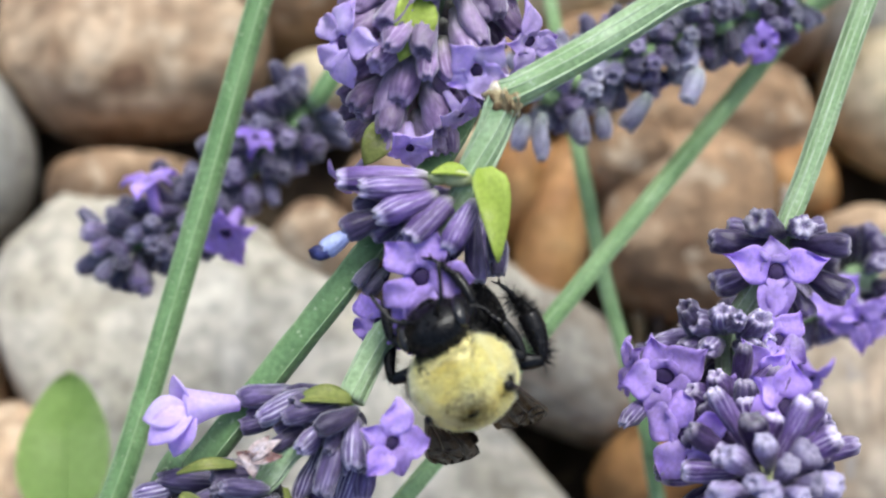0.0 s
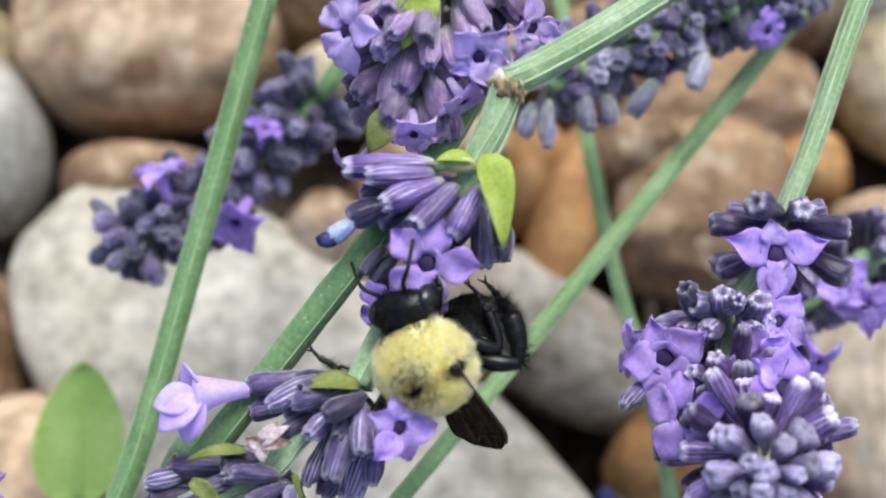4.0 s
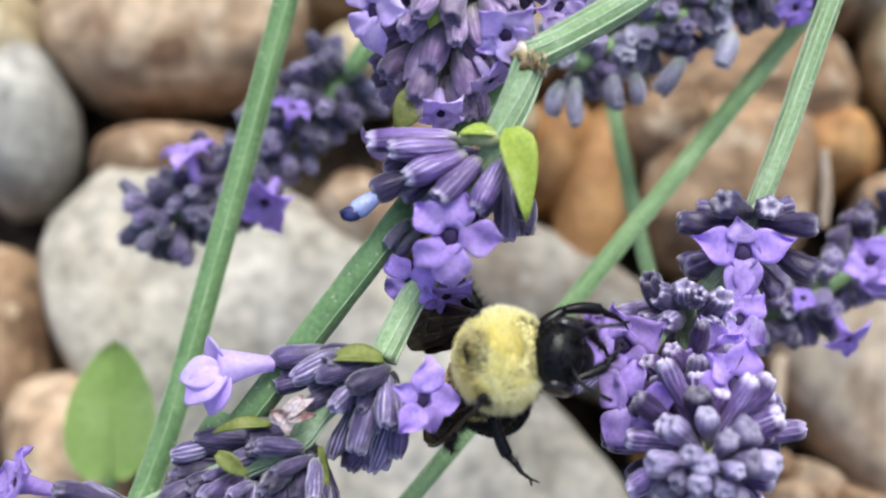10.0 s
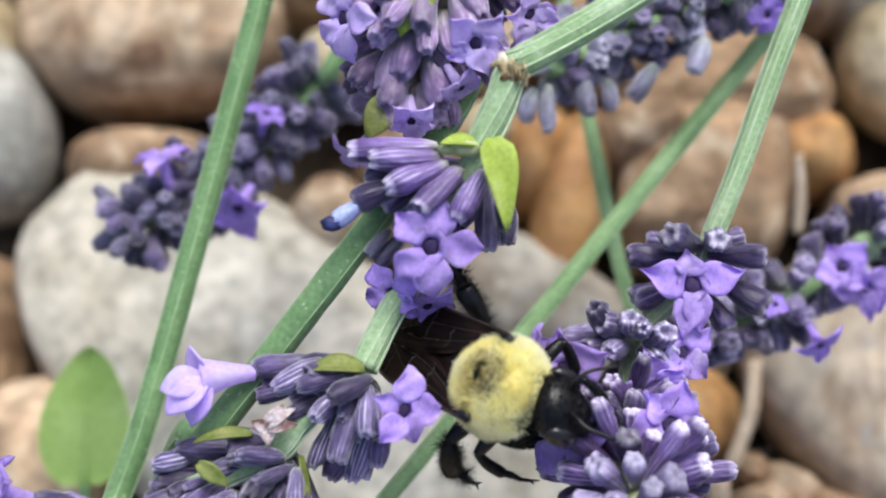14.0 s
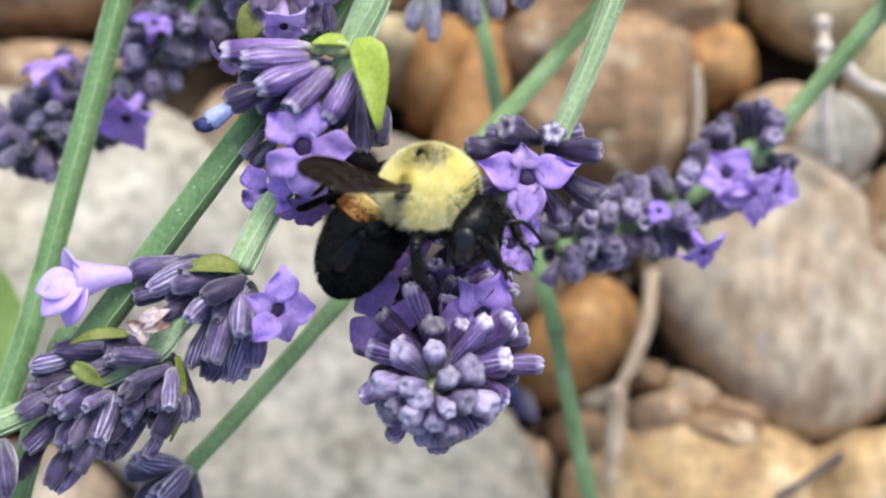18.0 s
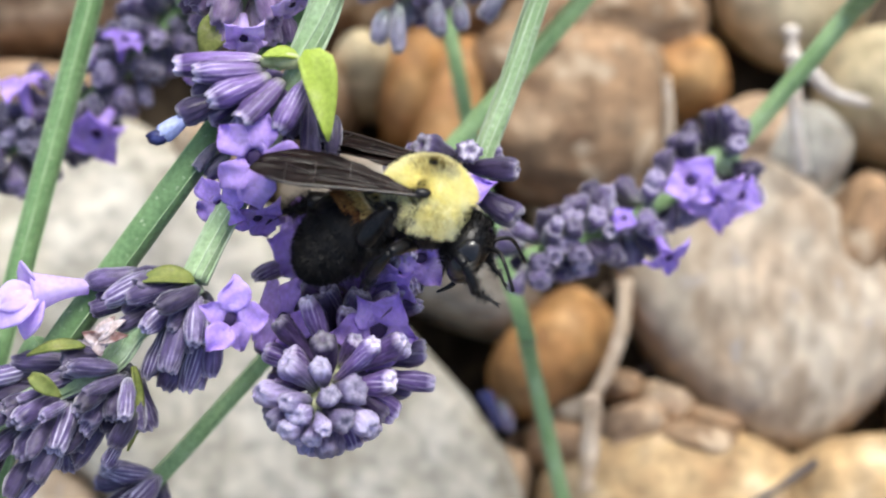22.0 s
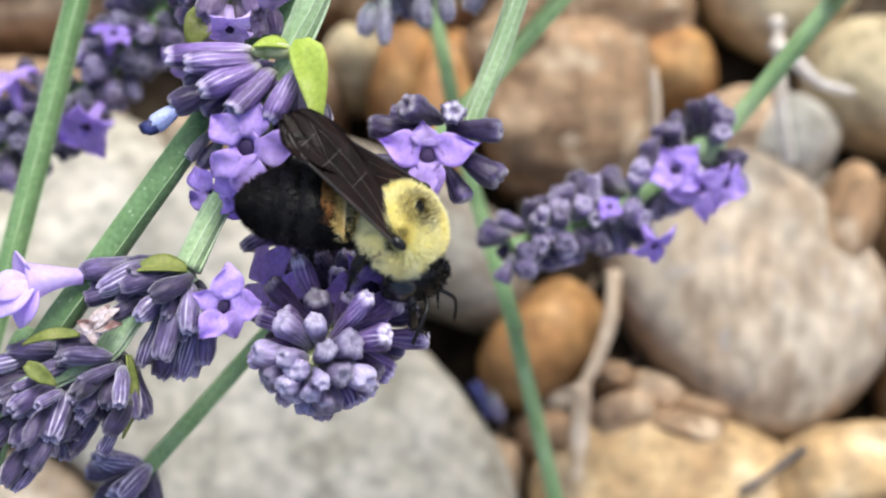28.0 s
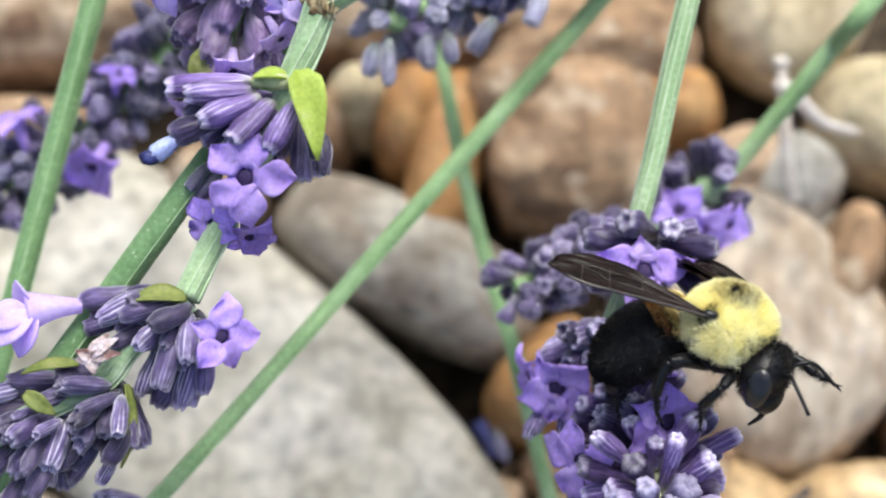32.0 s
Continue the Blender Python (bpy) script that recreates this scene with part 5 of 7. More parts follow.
# the spike that bends under the bee; its space is that of the first open flower
def build_bending_spike():
    root = spike_root("lavender_spike", (0, 0, 0), "lavender spike bending under the bee, its tip towards the viewer")
    stem = stalk(root, [(0.1, 0.2, -2.2), (0.7, 3.2, -2.3), (1.8, 7.5, -2.6), (3.3, 14.5, -3.2), (6.1, 26, -5), (10, 40, -12)], 0.7, 0.74, GREEN_PALE)
    crown = []
    axis = [(0.1, 0.5, -2.2), (-0.3, -0.8, -2.0), (-1.0, -2.4, -1.6), (-2.0, -5.0, -0.6), (-1.6, -8.0, 1.2), (-0.9, -10.6, 3.4), (-0.3, -10.9, 6.0), (-0.2, -10.9, 9.0)]
    stalk(root, axis, 0.8, 0.4, GREEN_PALE, "rachis")
    rng = random.Random(55)
    crown += buds(root, vec((0, 0, 0)), "deep", 55, [
        ((0.2, 2.0, -1.4), (-3.9, 1.8, -0.6)), ((0.9, 2.2, -1.8), (-1.6, 3.4, 1.3)), ((1.4, 2.4, -1.6), (1.7, 3.0, 1.2)),
        ((1.3, 1.8, -1.4), (5.0, 1.7, -0.2)), ((1.4, 0.6, -1.6), (4.7, -1.9, -0.2)), ((-0.2, 0.2, -1.8), (-3.6, -1.2, -1.0)),
        ((0.3, 2.4, -2.4), (-2.6, 2.6, -2.6)), ((1.2, 2.0, -2.6), (4.0, 2.8, -2.8)), ((1.2, -0.6, -2.2), (2.4, -3.2, -1.6)),
    ], 1.08)
    crown.append(flower(root, (0, 0, 0.9), (0, -0.04, 1), 0, 1.05, "violet", 2))
    # second whorl and its flowers
    n2 = vec((-2.0, -5.2, -0.4))
    whorl(root, n2, (-0.1, -0.75, 0.6), 17, "purple", 301, 66, 0.95, sag=0.0, tiers=2, reach=1.2)
    flower(root, (-5.9, -7.4, 2.6), (-0.35, 0.0, 0.9), 12, 1.1, "violet", 1)
    flower(root, (-7.7, -7.6, 0.6), (-0.9, -0.1, 0.35), 60, 0.7, "violet", 2)
    for q, d, size in (((-6.0, -8.8, 1.0), (-0.5, -0.6, 0.6), 0.8), ((-5.0, -8.6, 0.6), (-0.2, -0.8, 0.5), 0.8), ((-2.4, -4.4, 0.4), (-0.3, 0.6, 0.75), 1.0), ((-1.2, -4.6, 0.6), (0.1, 0.6, 0.8), 1.0), ((-3.6, -4.9, 0.2), (-0.6, 0.5, 0.6), 1.0)):
        calyx(root, q, d, "purple", rng, size)
    flower(root, (-0.2, -6.4, 3.6), (0.2, -0.1, 0.95), 25, 0.95, "violet", 1)
    flower(root, (0.9, -4.0, 1.6), (0.3, 0.3, 0.85), 160, 0.8, "violet", 1)
    n3 = vec((-1.2, -9.2, 3.0))
    ring(root, n3, (0.1, -0.25, 0.95), 13, "violet", 302, 84, 3.8, 0.9, 1.6)
    ring(root, n3 + vec((0.3, -0.4, 2.2)), (0.1, -0.15, 0.98), 12, "purple", 303, 80, 2.7, 0.9, 1.4)
    flower(root, (-4.7, -9.8, 7.6), (-0.5, 0.15, 0.85), 0, 1.0, "violet", 0)
    flower(root, (0.9, -7.0, 7.6), (0.3, 0.4, 0.85), 30, 1.1, "violet", 1)
    # the young tip, which points at the viewer: rings of fat buds that close towards the middle
    foot, ax = vec((-0.2, -10.9, 7.0)), vec((0.02, 0.0, 1)).normalized()
    for k, (up, n, sp, length, width, reach, kind) in enumerate((
            (-0.8, 11, 102, 4.3, 0.9, 2.1, "deep"), (0.5, 12, 94, 4.5, 0.86, 2.2, "plum"), (1.9, 11, 84, 4.2, 0.86, 1.9, "plum"), (3.3, 9, 72, 3.8, 0.86, 1.6, "plum"),
            (4.6, 8, 61, 3.5, 0.98, 1.2, "young"), (5.7, 6, 44, 3.0, 0.86, 0.9, "young"), (6.5, 4, 24, 2.4, 0.7, 0.55, "young"))):
        ring(root, foot + ax * up, ax, n, kind, 340 + k, sp, length, width, reach, 0.12)
    part("tip_core", tube([foot - ax * 3, foot, foot + ax * 3, foot + ax * 6], lambda t: 1.2 - 0.6 * t, 10, wobble=0.2), NODE, root, "pale green core of the young tip")
    return root, stem, crown


bending_spike, bending_stem, bending_crown = build_bending_spike()


# ---- the bumblebee: x towards its head, z its back, in millimetres ----
def hairs(centre, radii, count, length, seed, keep, rough=0.45, tuft=0.0):
    """Fine tapered hairs standing off an egg-shaped body."""
    rng = random.Random(seed)
    verts, faces = [], []
    c, ln = vec(centre), vec((-0.5, 0, 0.1))
    while len(faces) < count:
        d = vec((rng.gauss(0, 1), rng.gauss(0, 1), rng.gauss(0, 1))).normalized()
        p = c + vec([a * r for a, r in zip(d, radii)])
        if not keep(p, d):
            continue
        nrm = vec([a / r for a, r in zip(d, radii)]).normalized()
        way = (nrm + ln * rng.uniform(0.2, 1) + vec((rng.gauss(0, rough), rng.gauss(0, rough), rng.gauss(0, rough)))).normalized()
        if tuft:
            way = (way + tuft * vec([noise.noise(p * 1.3 + vec((k * 9.1, 3.3 * k, 0))) for k in (1, 2, 3)])).normalized()
        side = way.cross(vec((rng.gauss(0, 1), rng.gauss(0, 1), rng.gauss(0, 1)))).normalized() * 0.035
        k, h = len(verts), length * rng.uniform(0.55, 1.15) * (1 + tuft * 0.4 * noise.noise(p * 1.7))
        root_p = p - nrm * 0.12
        verts += [root_p - side, root_p + side, root_p + way * h]
        faces.append((k, k + 1, k + 2))
    return verts, faces


def wing_geo(length, chord, seed):
    """A wing blade with corrugation and a rounded tip, hinge at the origin, towards -x, leading edge at +y."""
    ns, nw = 30, 25
    top, low = [], []
    for i in range(ns):
        s = i / (ns - 1)
        blunt = math.sqrt(max(0.0, 1 - (max(0.0, s - 0.66) / 0.345) ** 2.4))
        half = chord * (0.19 + 0.81 * math.sin(math.pi * min(s * 0.66 + 0.02, 0.5)) ** 1.25) * max(0.05, blunt)
        lead = 0.10 * chord - 0.4 * chord * (max(0.0, s - 0.62) / 0.38) ** 2.4
        for k in range(nw):
            u = k / (nw - 1)
            x = -length * (s - 0.03 * u * s)
            ridge = math.sin(u * 25 + seed + 2.4 * noise.noise(vec((s * 5, u * 3, seed)))) + 0.7 * math.sin(u * 43 - 6 * s + 2 * noise.noise(vec((s * 9, 4, seed))))
            z = 0.38 + 0.09 * ridge * min(1.0, s * 3) * (0.35 + u) + 0.25 * math.sin(s * 2.6) - 0.25 * u * u
            top.append(vec((x, lead - u * half, z)))
            low.append(vec((x, lead - u * half, z - 0.03)))
    v, f, m = top + low, [], ns * nw
    for i in range(ns - 1):
        for k in range(nw - 1):
            a = i * nw + k
            f += [(a, a + 1, a + nw + 1, a + nw), (m + a, m + a + nw, m + a + nw + 1, m + a + 1)]
    return (v, f), top, ns, nw


def mirrored(geo, left):
    return geo if left else ([vec((p[0], -p[1], p[2])) for p in geo[0]], [fc[::-1] for fc in geo[1]])


WING_HINGE = {True: (-0.4, 2.75, 1.45), False: (-0.4, -2.75, 1.45)}
bee = thing("bumblebee", (0, 0, 0), "bumblebee with a furry yellow thorax, black abdomen and smoky wings", "bumblebee")
bee.scale = (0.9, 0.9, 0.9)


def build_bee():
    thorax = part("thorax", blob((0, 0, 0), (3.1, 3.2, 2.85), 28, 20, 0.95, 0.03), YELLOW_SKIN, bee, "furry pale yellow thorax with a black bald spot")
    bald = vec((-0.08, 0, 1)).normalized()
    roots = [vec((-0.13, 0.86 * k, 0.5)).normalized() for k in (1, -1)]
    bare = lambda p, d: min(d.angle(q) for q in roots) > 0.2 and d.angle(bald) > 0.2 + 0.2 * noise.noise(p * 2) and d.z > -0.32 + 0.15 * noise.noise(p * 1.5) and not (d.x > 0.8 and d.z < 0.4)
    flank = lambda p, d: abs(d.y) - 0.45 * d.z - 0.15 * d.x + 0.22 * noise.noise(p * 1.1) > 0.52
    part("fur", hairs((0, 0, 0), (3.1, 3.2, 2.85), 22000, 0.66, 1, lambda p, d: bare(p, d) and not flank(p, d), rough=0.26, tuft=0.5), YELLOW_FUR, thorax, "dense pale yellow fur")
    part("flank_fur", hairs((0, 0, 0), (3.1, 3.2, 2.85), 12000, 0.74, 8, lambda p, d: bare(p, d) and flank(p, d), rough=0.26, tuft=0.5), CREAM_FUR, thorax, "cream-coloured fur on the flanks")
    part("bald_spot", moved(blob((0, 0, 0), (0.6, 0.5, 0.1), 18, 10, 1, 0.5), aim(bald * 2.84, bald)), BLACK_FUR, thorax, "dull black bald spot")
    shade = random.Random(31)
    part("ring_fur", hairs((0, 0, 0), (3.12, 3.22, 2.87), 3400, 0.6, 6, lambda p, d: 0.16 < d.angle(bald) + 0.16 * noise.noise(p * 1.6) and shade.random() < max(0.0, 1 - d.angle(bald) / 0.62) ** 1.2, rough=0.35, tuft=0.6), OLIVE_FUR, thorax, "brownish fur fading out round the bald spot")
    part("seam_fur", hairs((0, 0, 0), (3.12, 3.22, 2.87), 1100, 0.6, 7, lambda p, d: d.z > -0.3 and abs(d.x + 0.12 + 0.1 * noise.noise(p * 2)) < 0.11 and abs(d.y) > 0.62, rough=0.4), BLACK_FUR, thorax, "black hairs round the wing roots")
    part("spot_fur", hairs((0, 0, 0), (3.1, 3.2, 2.85), 600, 0.55, 4, lambda p, d: 0.05 < d.angle(bald) < 0.34 + 0.2 * noise.noise(p * 3)), BLACK_FUR, thorax, "short black hairs round the bald spot")
    part("dark_fur", hairs((0, 0, 0), (3.1, 3.2, 2.8), 3000, 0.7, 2, lambda p, d: d.z < -0.25 or (d.x > 0.74 and d.z < 0.5)), BLACK_FUR, thorax, "black fur below and behind the head")
    part("breast", blob((0.05, 0, -0.55), (3.0, 3.1, 2.5), 24, 16), BLACK_FUR, thorax, "black furry underside")
    # head
    head = part("head", blob((4.2, 0, -1.2), (1.65, 2.35, 2.1), 24, 16), SHELL, bee, "glossy black head", at=(3.0, 0, -0.6))
    h = vec((3.0, 0, -0.6))

    def on_head(geo):
        return [vec(p) - h for p in geo[0]], geo[1]
    part("face", on_head(blob((4.85, 0, -2.7), (1.1, 1.45, 1.45), 16, 12)), SHELL, head)
    part("crown_fur", on_head(hairs((4.2, 0, -1.2), (1.65, 2.3, 2.1), 2600, 0.6, 3, lambda p, d: abs(d.y) < 0.75)), BLACK_FUR, head)
    for sgn in (1, -1):
        part("eye", on_head(blob((4.5, 2.0 * sgn, -1.4), (0.95, 0.65, 1.6), 16, 14)), EYE, head, "large glossy dark compound eye")
        ant = curve_through([(5.1, 0.5 * sgn, -0.9), (6.1, 1.2 * sgn, 0.0), (6.9, 1.9 * sgn, -0.1), (8.4, 2.5 * sgn, -1.2)], 6)
        part("antenna", on_head(tube(ant, lambda s: 0.17 - 0.03 * s, 7, wobble=0.2)), SHELL, head, "thin black elbowed antenna")
    part("tongue", on_head(tube(curve_through([(4.9, 0, -3.2), (5.0, 0, -4.4), (4.4, 0, -5.6)], 6), lambda s: 0.3 - 0.2 * s, 8)), SHELL, head)
    # abdomen: overlapping rings
    back = part("waist", blob((-2.9, 0, -0.6), (0.9, 1.6, 1.5), 16, 12), SHELL, bee, at=(-2.7, 0, -0.5))
    rings = [(0.1, 1.85, 1.65), (1.1, 2.6, 2.28), (2.6, 2.86, 2.5), (4.2, 2.86, 2.5), (5.6, 2.63, 2.3), (6.8, 2.17, 1.9), (7.8, 1.4, 1.2), (8.4, 0.33, 0.28)]
    tail = []
    rng = random.Random(12)
    for i in range(len(rings) - 1):
        (x0, y0, z0), (x1, y1, z1) = rings[i], rings[i + 1]
        geo, fuzz, buff, rust = [[], []], [[], []], [[], []], [[], []]
        segs = 28
        prof = [(x0 - 0.55, 0.86, 0), (x0 - 0.2, 0.95, 0), (x0, 1.0, 0), ((x0 + x1) / 2, 1.04, 0.5), (x1, 1.035, 1), (x1 + 0.14, 0.96, 1)]
        for x, k, t in prof:
            y, z = (y0 + (y1 - y0) * t) * k, (z0 + (z1 - z0) * t) * k
            for s in range(segs):
                a = 2 * math.pi * s / segs
                geo[0].append(vec((-x, y * math.cos(a), z * math.sin(a))))
        for r in range(len(prof) - 1):
            for s in range(segs):
                a, b = r * segs + s, r * segs + (s + 1) % segs
                geo[1].append((a, a + segs, b + segs, b))
        geo[1].append(tuple(range(segs)))
        geo[1].append(tuple((len(prof) - 1) * segs + s for s in range(segs))[::-1])
        for _ in range(11000 if i < 2 else 1500):
            t, a = rng.random(), rng.uniform(0, 6.283)
            y, z, x = y0 + (y1 - y0) * t, z0 + (z1 - z0) * t, x0 + (x1 - x0) * t
            q = vec((-x, y * math.cos(a), z * math.sin(a))) * 1.0
            up = vec((-0.3, math.cos(a), math.sin(a))).normalized()
            way = (up + vec((-1.4, 0, 0)) * rng.uniform(0.4, 1.2) + vec((rng.gauss(0, 0.3), rng.gauss(0, 0.3), rng.gauss(0, 0.3)))).normalized()
            side = way.cross(up).normalized() * 0.05
            edge = noise.noise(q * 0.8)
            belt = i < 2 and math.sin(a) > (-0.2 + 0.25 * rng.random() if i == 0 else -0.1 + 0.4 * edge + 0.7 * t + 0.25 * rng.random())
            g = fuzz if not belt else buff if i == 0 or t < 0.4 + 0.25 * edge + 0.12 * rng.random() else rust
            k = len(g[0])
            g[0].extend([q - side, q + side, q + way * (0.42 if belt else 0.45) * rng.uniform(0.6, 1.1)])
            g[1].append((k, k + 1, k + 2))
        group = [part("abdomen_ring", joined(geo, fuzz), BLACK_FUR, back, "velvety black abdomen ring")]
        if i < 2:
            group.append(part("belt_fur", buff, BUFF_FUR, back, "buff yellow fur belt"))
        if i == 1:
            group.append(part("belt_fur", rust, RUST_FUR, back, "rust-coloured fur belt"))
        tail.append((x0, group))
    wings, legs, lower_legs = {}, {}, {}
    for left in (True, False):
        sgn = 1 if left else -1
        hinge = vec(WING_HINGE[left])
        side = "left" if left else "right"
        blade, grid, ns, nw = wing_geo(11.2, 3.7, 1)
        fore = part("forewing", mirrored(blade, left), WING, bee, "smoky brown translucent forewing")
        fore.location = hinge * MM
        for name, path in (("costa", [(i, 0) for i in range(ns - 3)]), ("vein", [(i, 8) for i in range(1, 19)]), ("vein", [(i, 16) for i in range(2, 16)]),
                           ("vein", [(18, k) for k in range(0, 18)]), ("vein", [(23, k) for k in range(0, 14)]), ("vein", [(12, k) for k in range(8, 21)]), ("vein", [(18 + k, 8 + k) for k in range(8)]), ("vein", [(15 + k, 16) for k in range(9)])):
            line = [grid[i * nw + k] + vec((0, 0, 0.02)) for i, k in path]
            part(name, mirrored(tube(line, 0.12 if name == "costa" else 0.035, 5), left), VEIN, fore)
        blade, grid, ns, nw = wing_geo(8.0, 2.6, 3)
        blade = ([p + vec((-0.6, -0.9, -0.35)) for p in blade[0]], blade[1])
        grid = [p + vec((-0.6, -0.9, -0.35)) for p in grid]
        part("hindwing", mirrored(blade, left), WING, fore, "smaller smoky hindwing")
        part("tegula", moved(blob((0.15, 0.1 * sgn, 0.4), (0.62, 0.38, 0.36), 14, 10), Matrix.Identity(4)), SHELL, fore)
        wings[side] = fore
        for kind, coxa, knee, ankle, toe, w in (
                ("foreleg", (2.2, 1.2, -2.2), (3.9, 3.0, -1.9), (5.2, 2.6, -3.7), (6.6, 1.7, -4.4), 0.42),
                ("midleg", (0.3, 1.7, -2.5), (0.9, 4.7, -1.7), (1.6, 5.1, -4.3), (2.2, 4.4, -6.3), 0.5),
                ("hindleg", (-1.7, 1.7, -2.5), (-3.3, 4.5, -1.9), (-5.6, 5.2, -4.2), (-6.5, 4.7, -6.8), 0.6)):
            c, kn, an, to = [vec((p[0], p[1] * sgn, p[2])) for p in (coxa, knee, ankle, toe)]
            leg = part(kind, tube(curve_through([c, (c + kn) / 2 + vec((0, 0, 0.25)), kn], 6), lambda s: w * (0.62 + 0.42 * math.sin(s * 3)), 10), SHELL, bee, "glossy black leg", at=c)
            wide = 0.75 if kind == "hindleg" else 0.3
            mid = an.lerp(to, 0.4)
            shin = tube(curve_through([kn, (kn + an) / 2 + vec((0, 0.12 * sgn, 0.1)), an], 6), lambda s: w * (0.55 + wide * math.sin(min(s * 1.9, 2.6)) ** 1.0), 10)
            foot = tube(curve_through([an, mid, an.lerp(to, 0.7) + vec((0, 0.15 * sgn, 0.1)), to], 7), lambda s: w * (0.55 - 0.33 * s) * (1 + 0.12 * math.sin(s * 30)), 8)
            cl = to + (to - an).normalized() * 0.5
            claws = joined(tube([to, cl + vec((0, 0.3, 0))], lambda s: 0.12 - 0.08 * s, 5), tube([to, cl - vec((0, 0.3, 0))], lambda s: 0.12 - 0.08 * s, 5))
            rng = random.Random(9)
            v, f = [], []
            for _ in range(1600 if kind == "hindleg" else 500):
                q = kn.lerp(an, rng.random()) if rng.random() < 0.7 else an.lerp(to, rng.random() * 0.6)
                d = vec((rng.gauss(0, 1), rng.gauss(0, 1), rng.gauss(0, 1))).normalized()
                st = d.orthogonal() * 0.022
                k = len(v)
                v += [q - st, q + st, q + d * (w + (0.95 if kind == "hindleg" else 0.45) * rng.uniform(0.5, 1))]
                f.append((k, k + 1, k + 2))
            lower = part("lower_leg", ([vec(p) - c for p in joined(shin, foot, claws, (v, f))[0]], joined(shin, foot, claws, (v, f))[1]), SHELL, leg, "bristly black shin and foot", at=kn - c)
            lower_legs[side, kind] = (lower, (kn - c).normalized(), (to - kn).normalized())
            legs[side, kind] = leg
    return head, back, tail, wings, legs, lower_legs


bee_head, bee_back, bee_tail, bee_wings, bee_legs, bee_shins = build_bee()
bee_head.location += vec((-0.6, 0, -0.25)) * MM


# ---- what moves ----
SWAY_ROWS = [
    (0.0, 0.0, 0.0), (0.5, 0.32, -0.02), (1.0, 0.06, -0.09), (1.5, 0.19, -0.08), (2.0, 0.12, -0.1),
    (2.5, 0.07, -0.03), (3.0, -0.05, 0.11), (3.5, 0.12, -0.05), (4.0, 0.12, -0.05), (4.5, -0.15, 0.18),
    (6.5, -0.1, 0.14), (7.0, 0.0, 0.05), (7.5, 0.02, 0.03), (8.0, 0.48, -0.24), (8.5, 0.17, 0.06),
    (9.0, 0.11, 0.16), (9.5, 0.11, -0.04), (10.0, -0.12, 0.27), (10.5, 0.46, 0.27), (11.0, 0.87, -0.21),
    (11.5, 0.32, 0.2), (12.0, -0.07, 0.29), (12.5, 0.05, 0.38), (13.0, 0.45, 0.28), (13.5, 0.53, 0.05),
    (15.5, 0.22, 0.54), (16.0, 0.03, 0.41), (16.5, 0.15, 0.23), (17.0, -0.08, 1.08), (17.5, 0.1, 0.65),
    (18.0, 0.61, 0.37), (18.5, 0.41, 0.74), (19.0, 0.4, 0.39), (19.5, 0.27, 0.42), (20.0, 0.49, 0.13),
    (20.5, 0.57, 0.52), (21.0, 0.21, 1.14), (21.5, 0.33, 0.55), (22.0, 0.11, 0.3), (22.5, 0.06, 1.01),
    (23.0, 0.76, 0.7), (23.5, 0.43, 0.56), (24.0, -0.13, 0.64), (24.5, 0.05, 0.58), (25.0, 0.11, 0.83),
    (25.5, 0.4, 0.38), (27.5, 0.14, 0.63), (28.0, 0.44, 0.33), (28.5, 0.39, 0.18), (29.0, -0.21, 0.88),
    (29.5, -0.45, 1.28), (30.0, -0.53, 1.34), (30.5, -0.45, 1.32), (31.0, -0.41, 1.1), (31.5, -0.07, 1.01),
    (32.0, 0.24, 1.07),
]
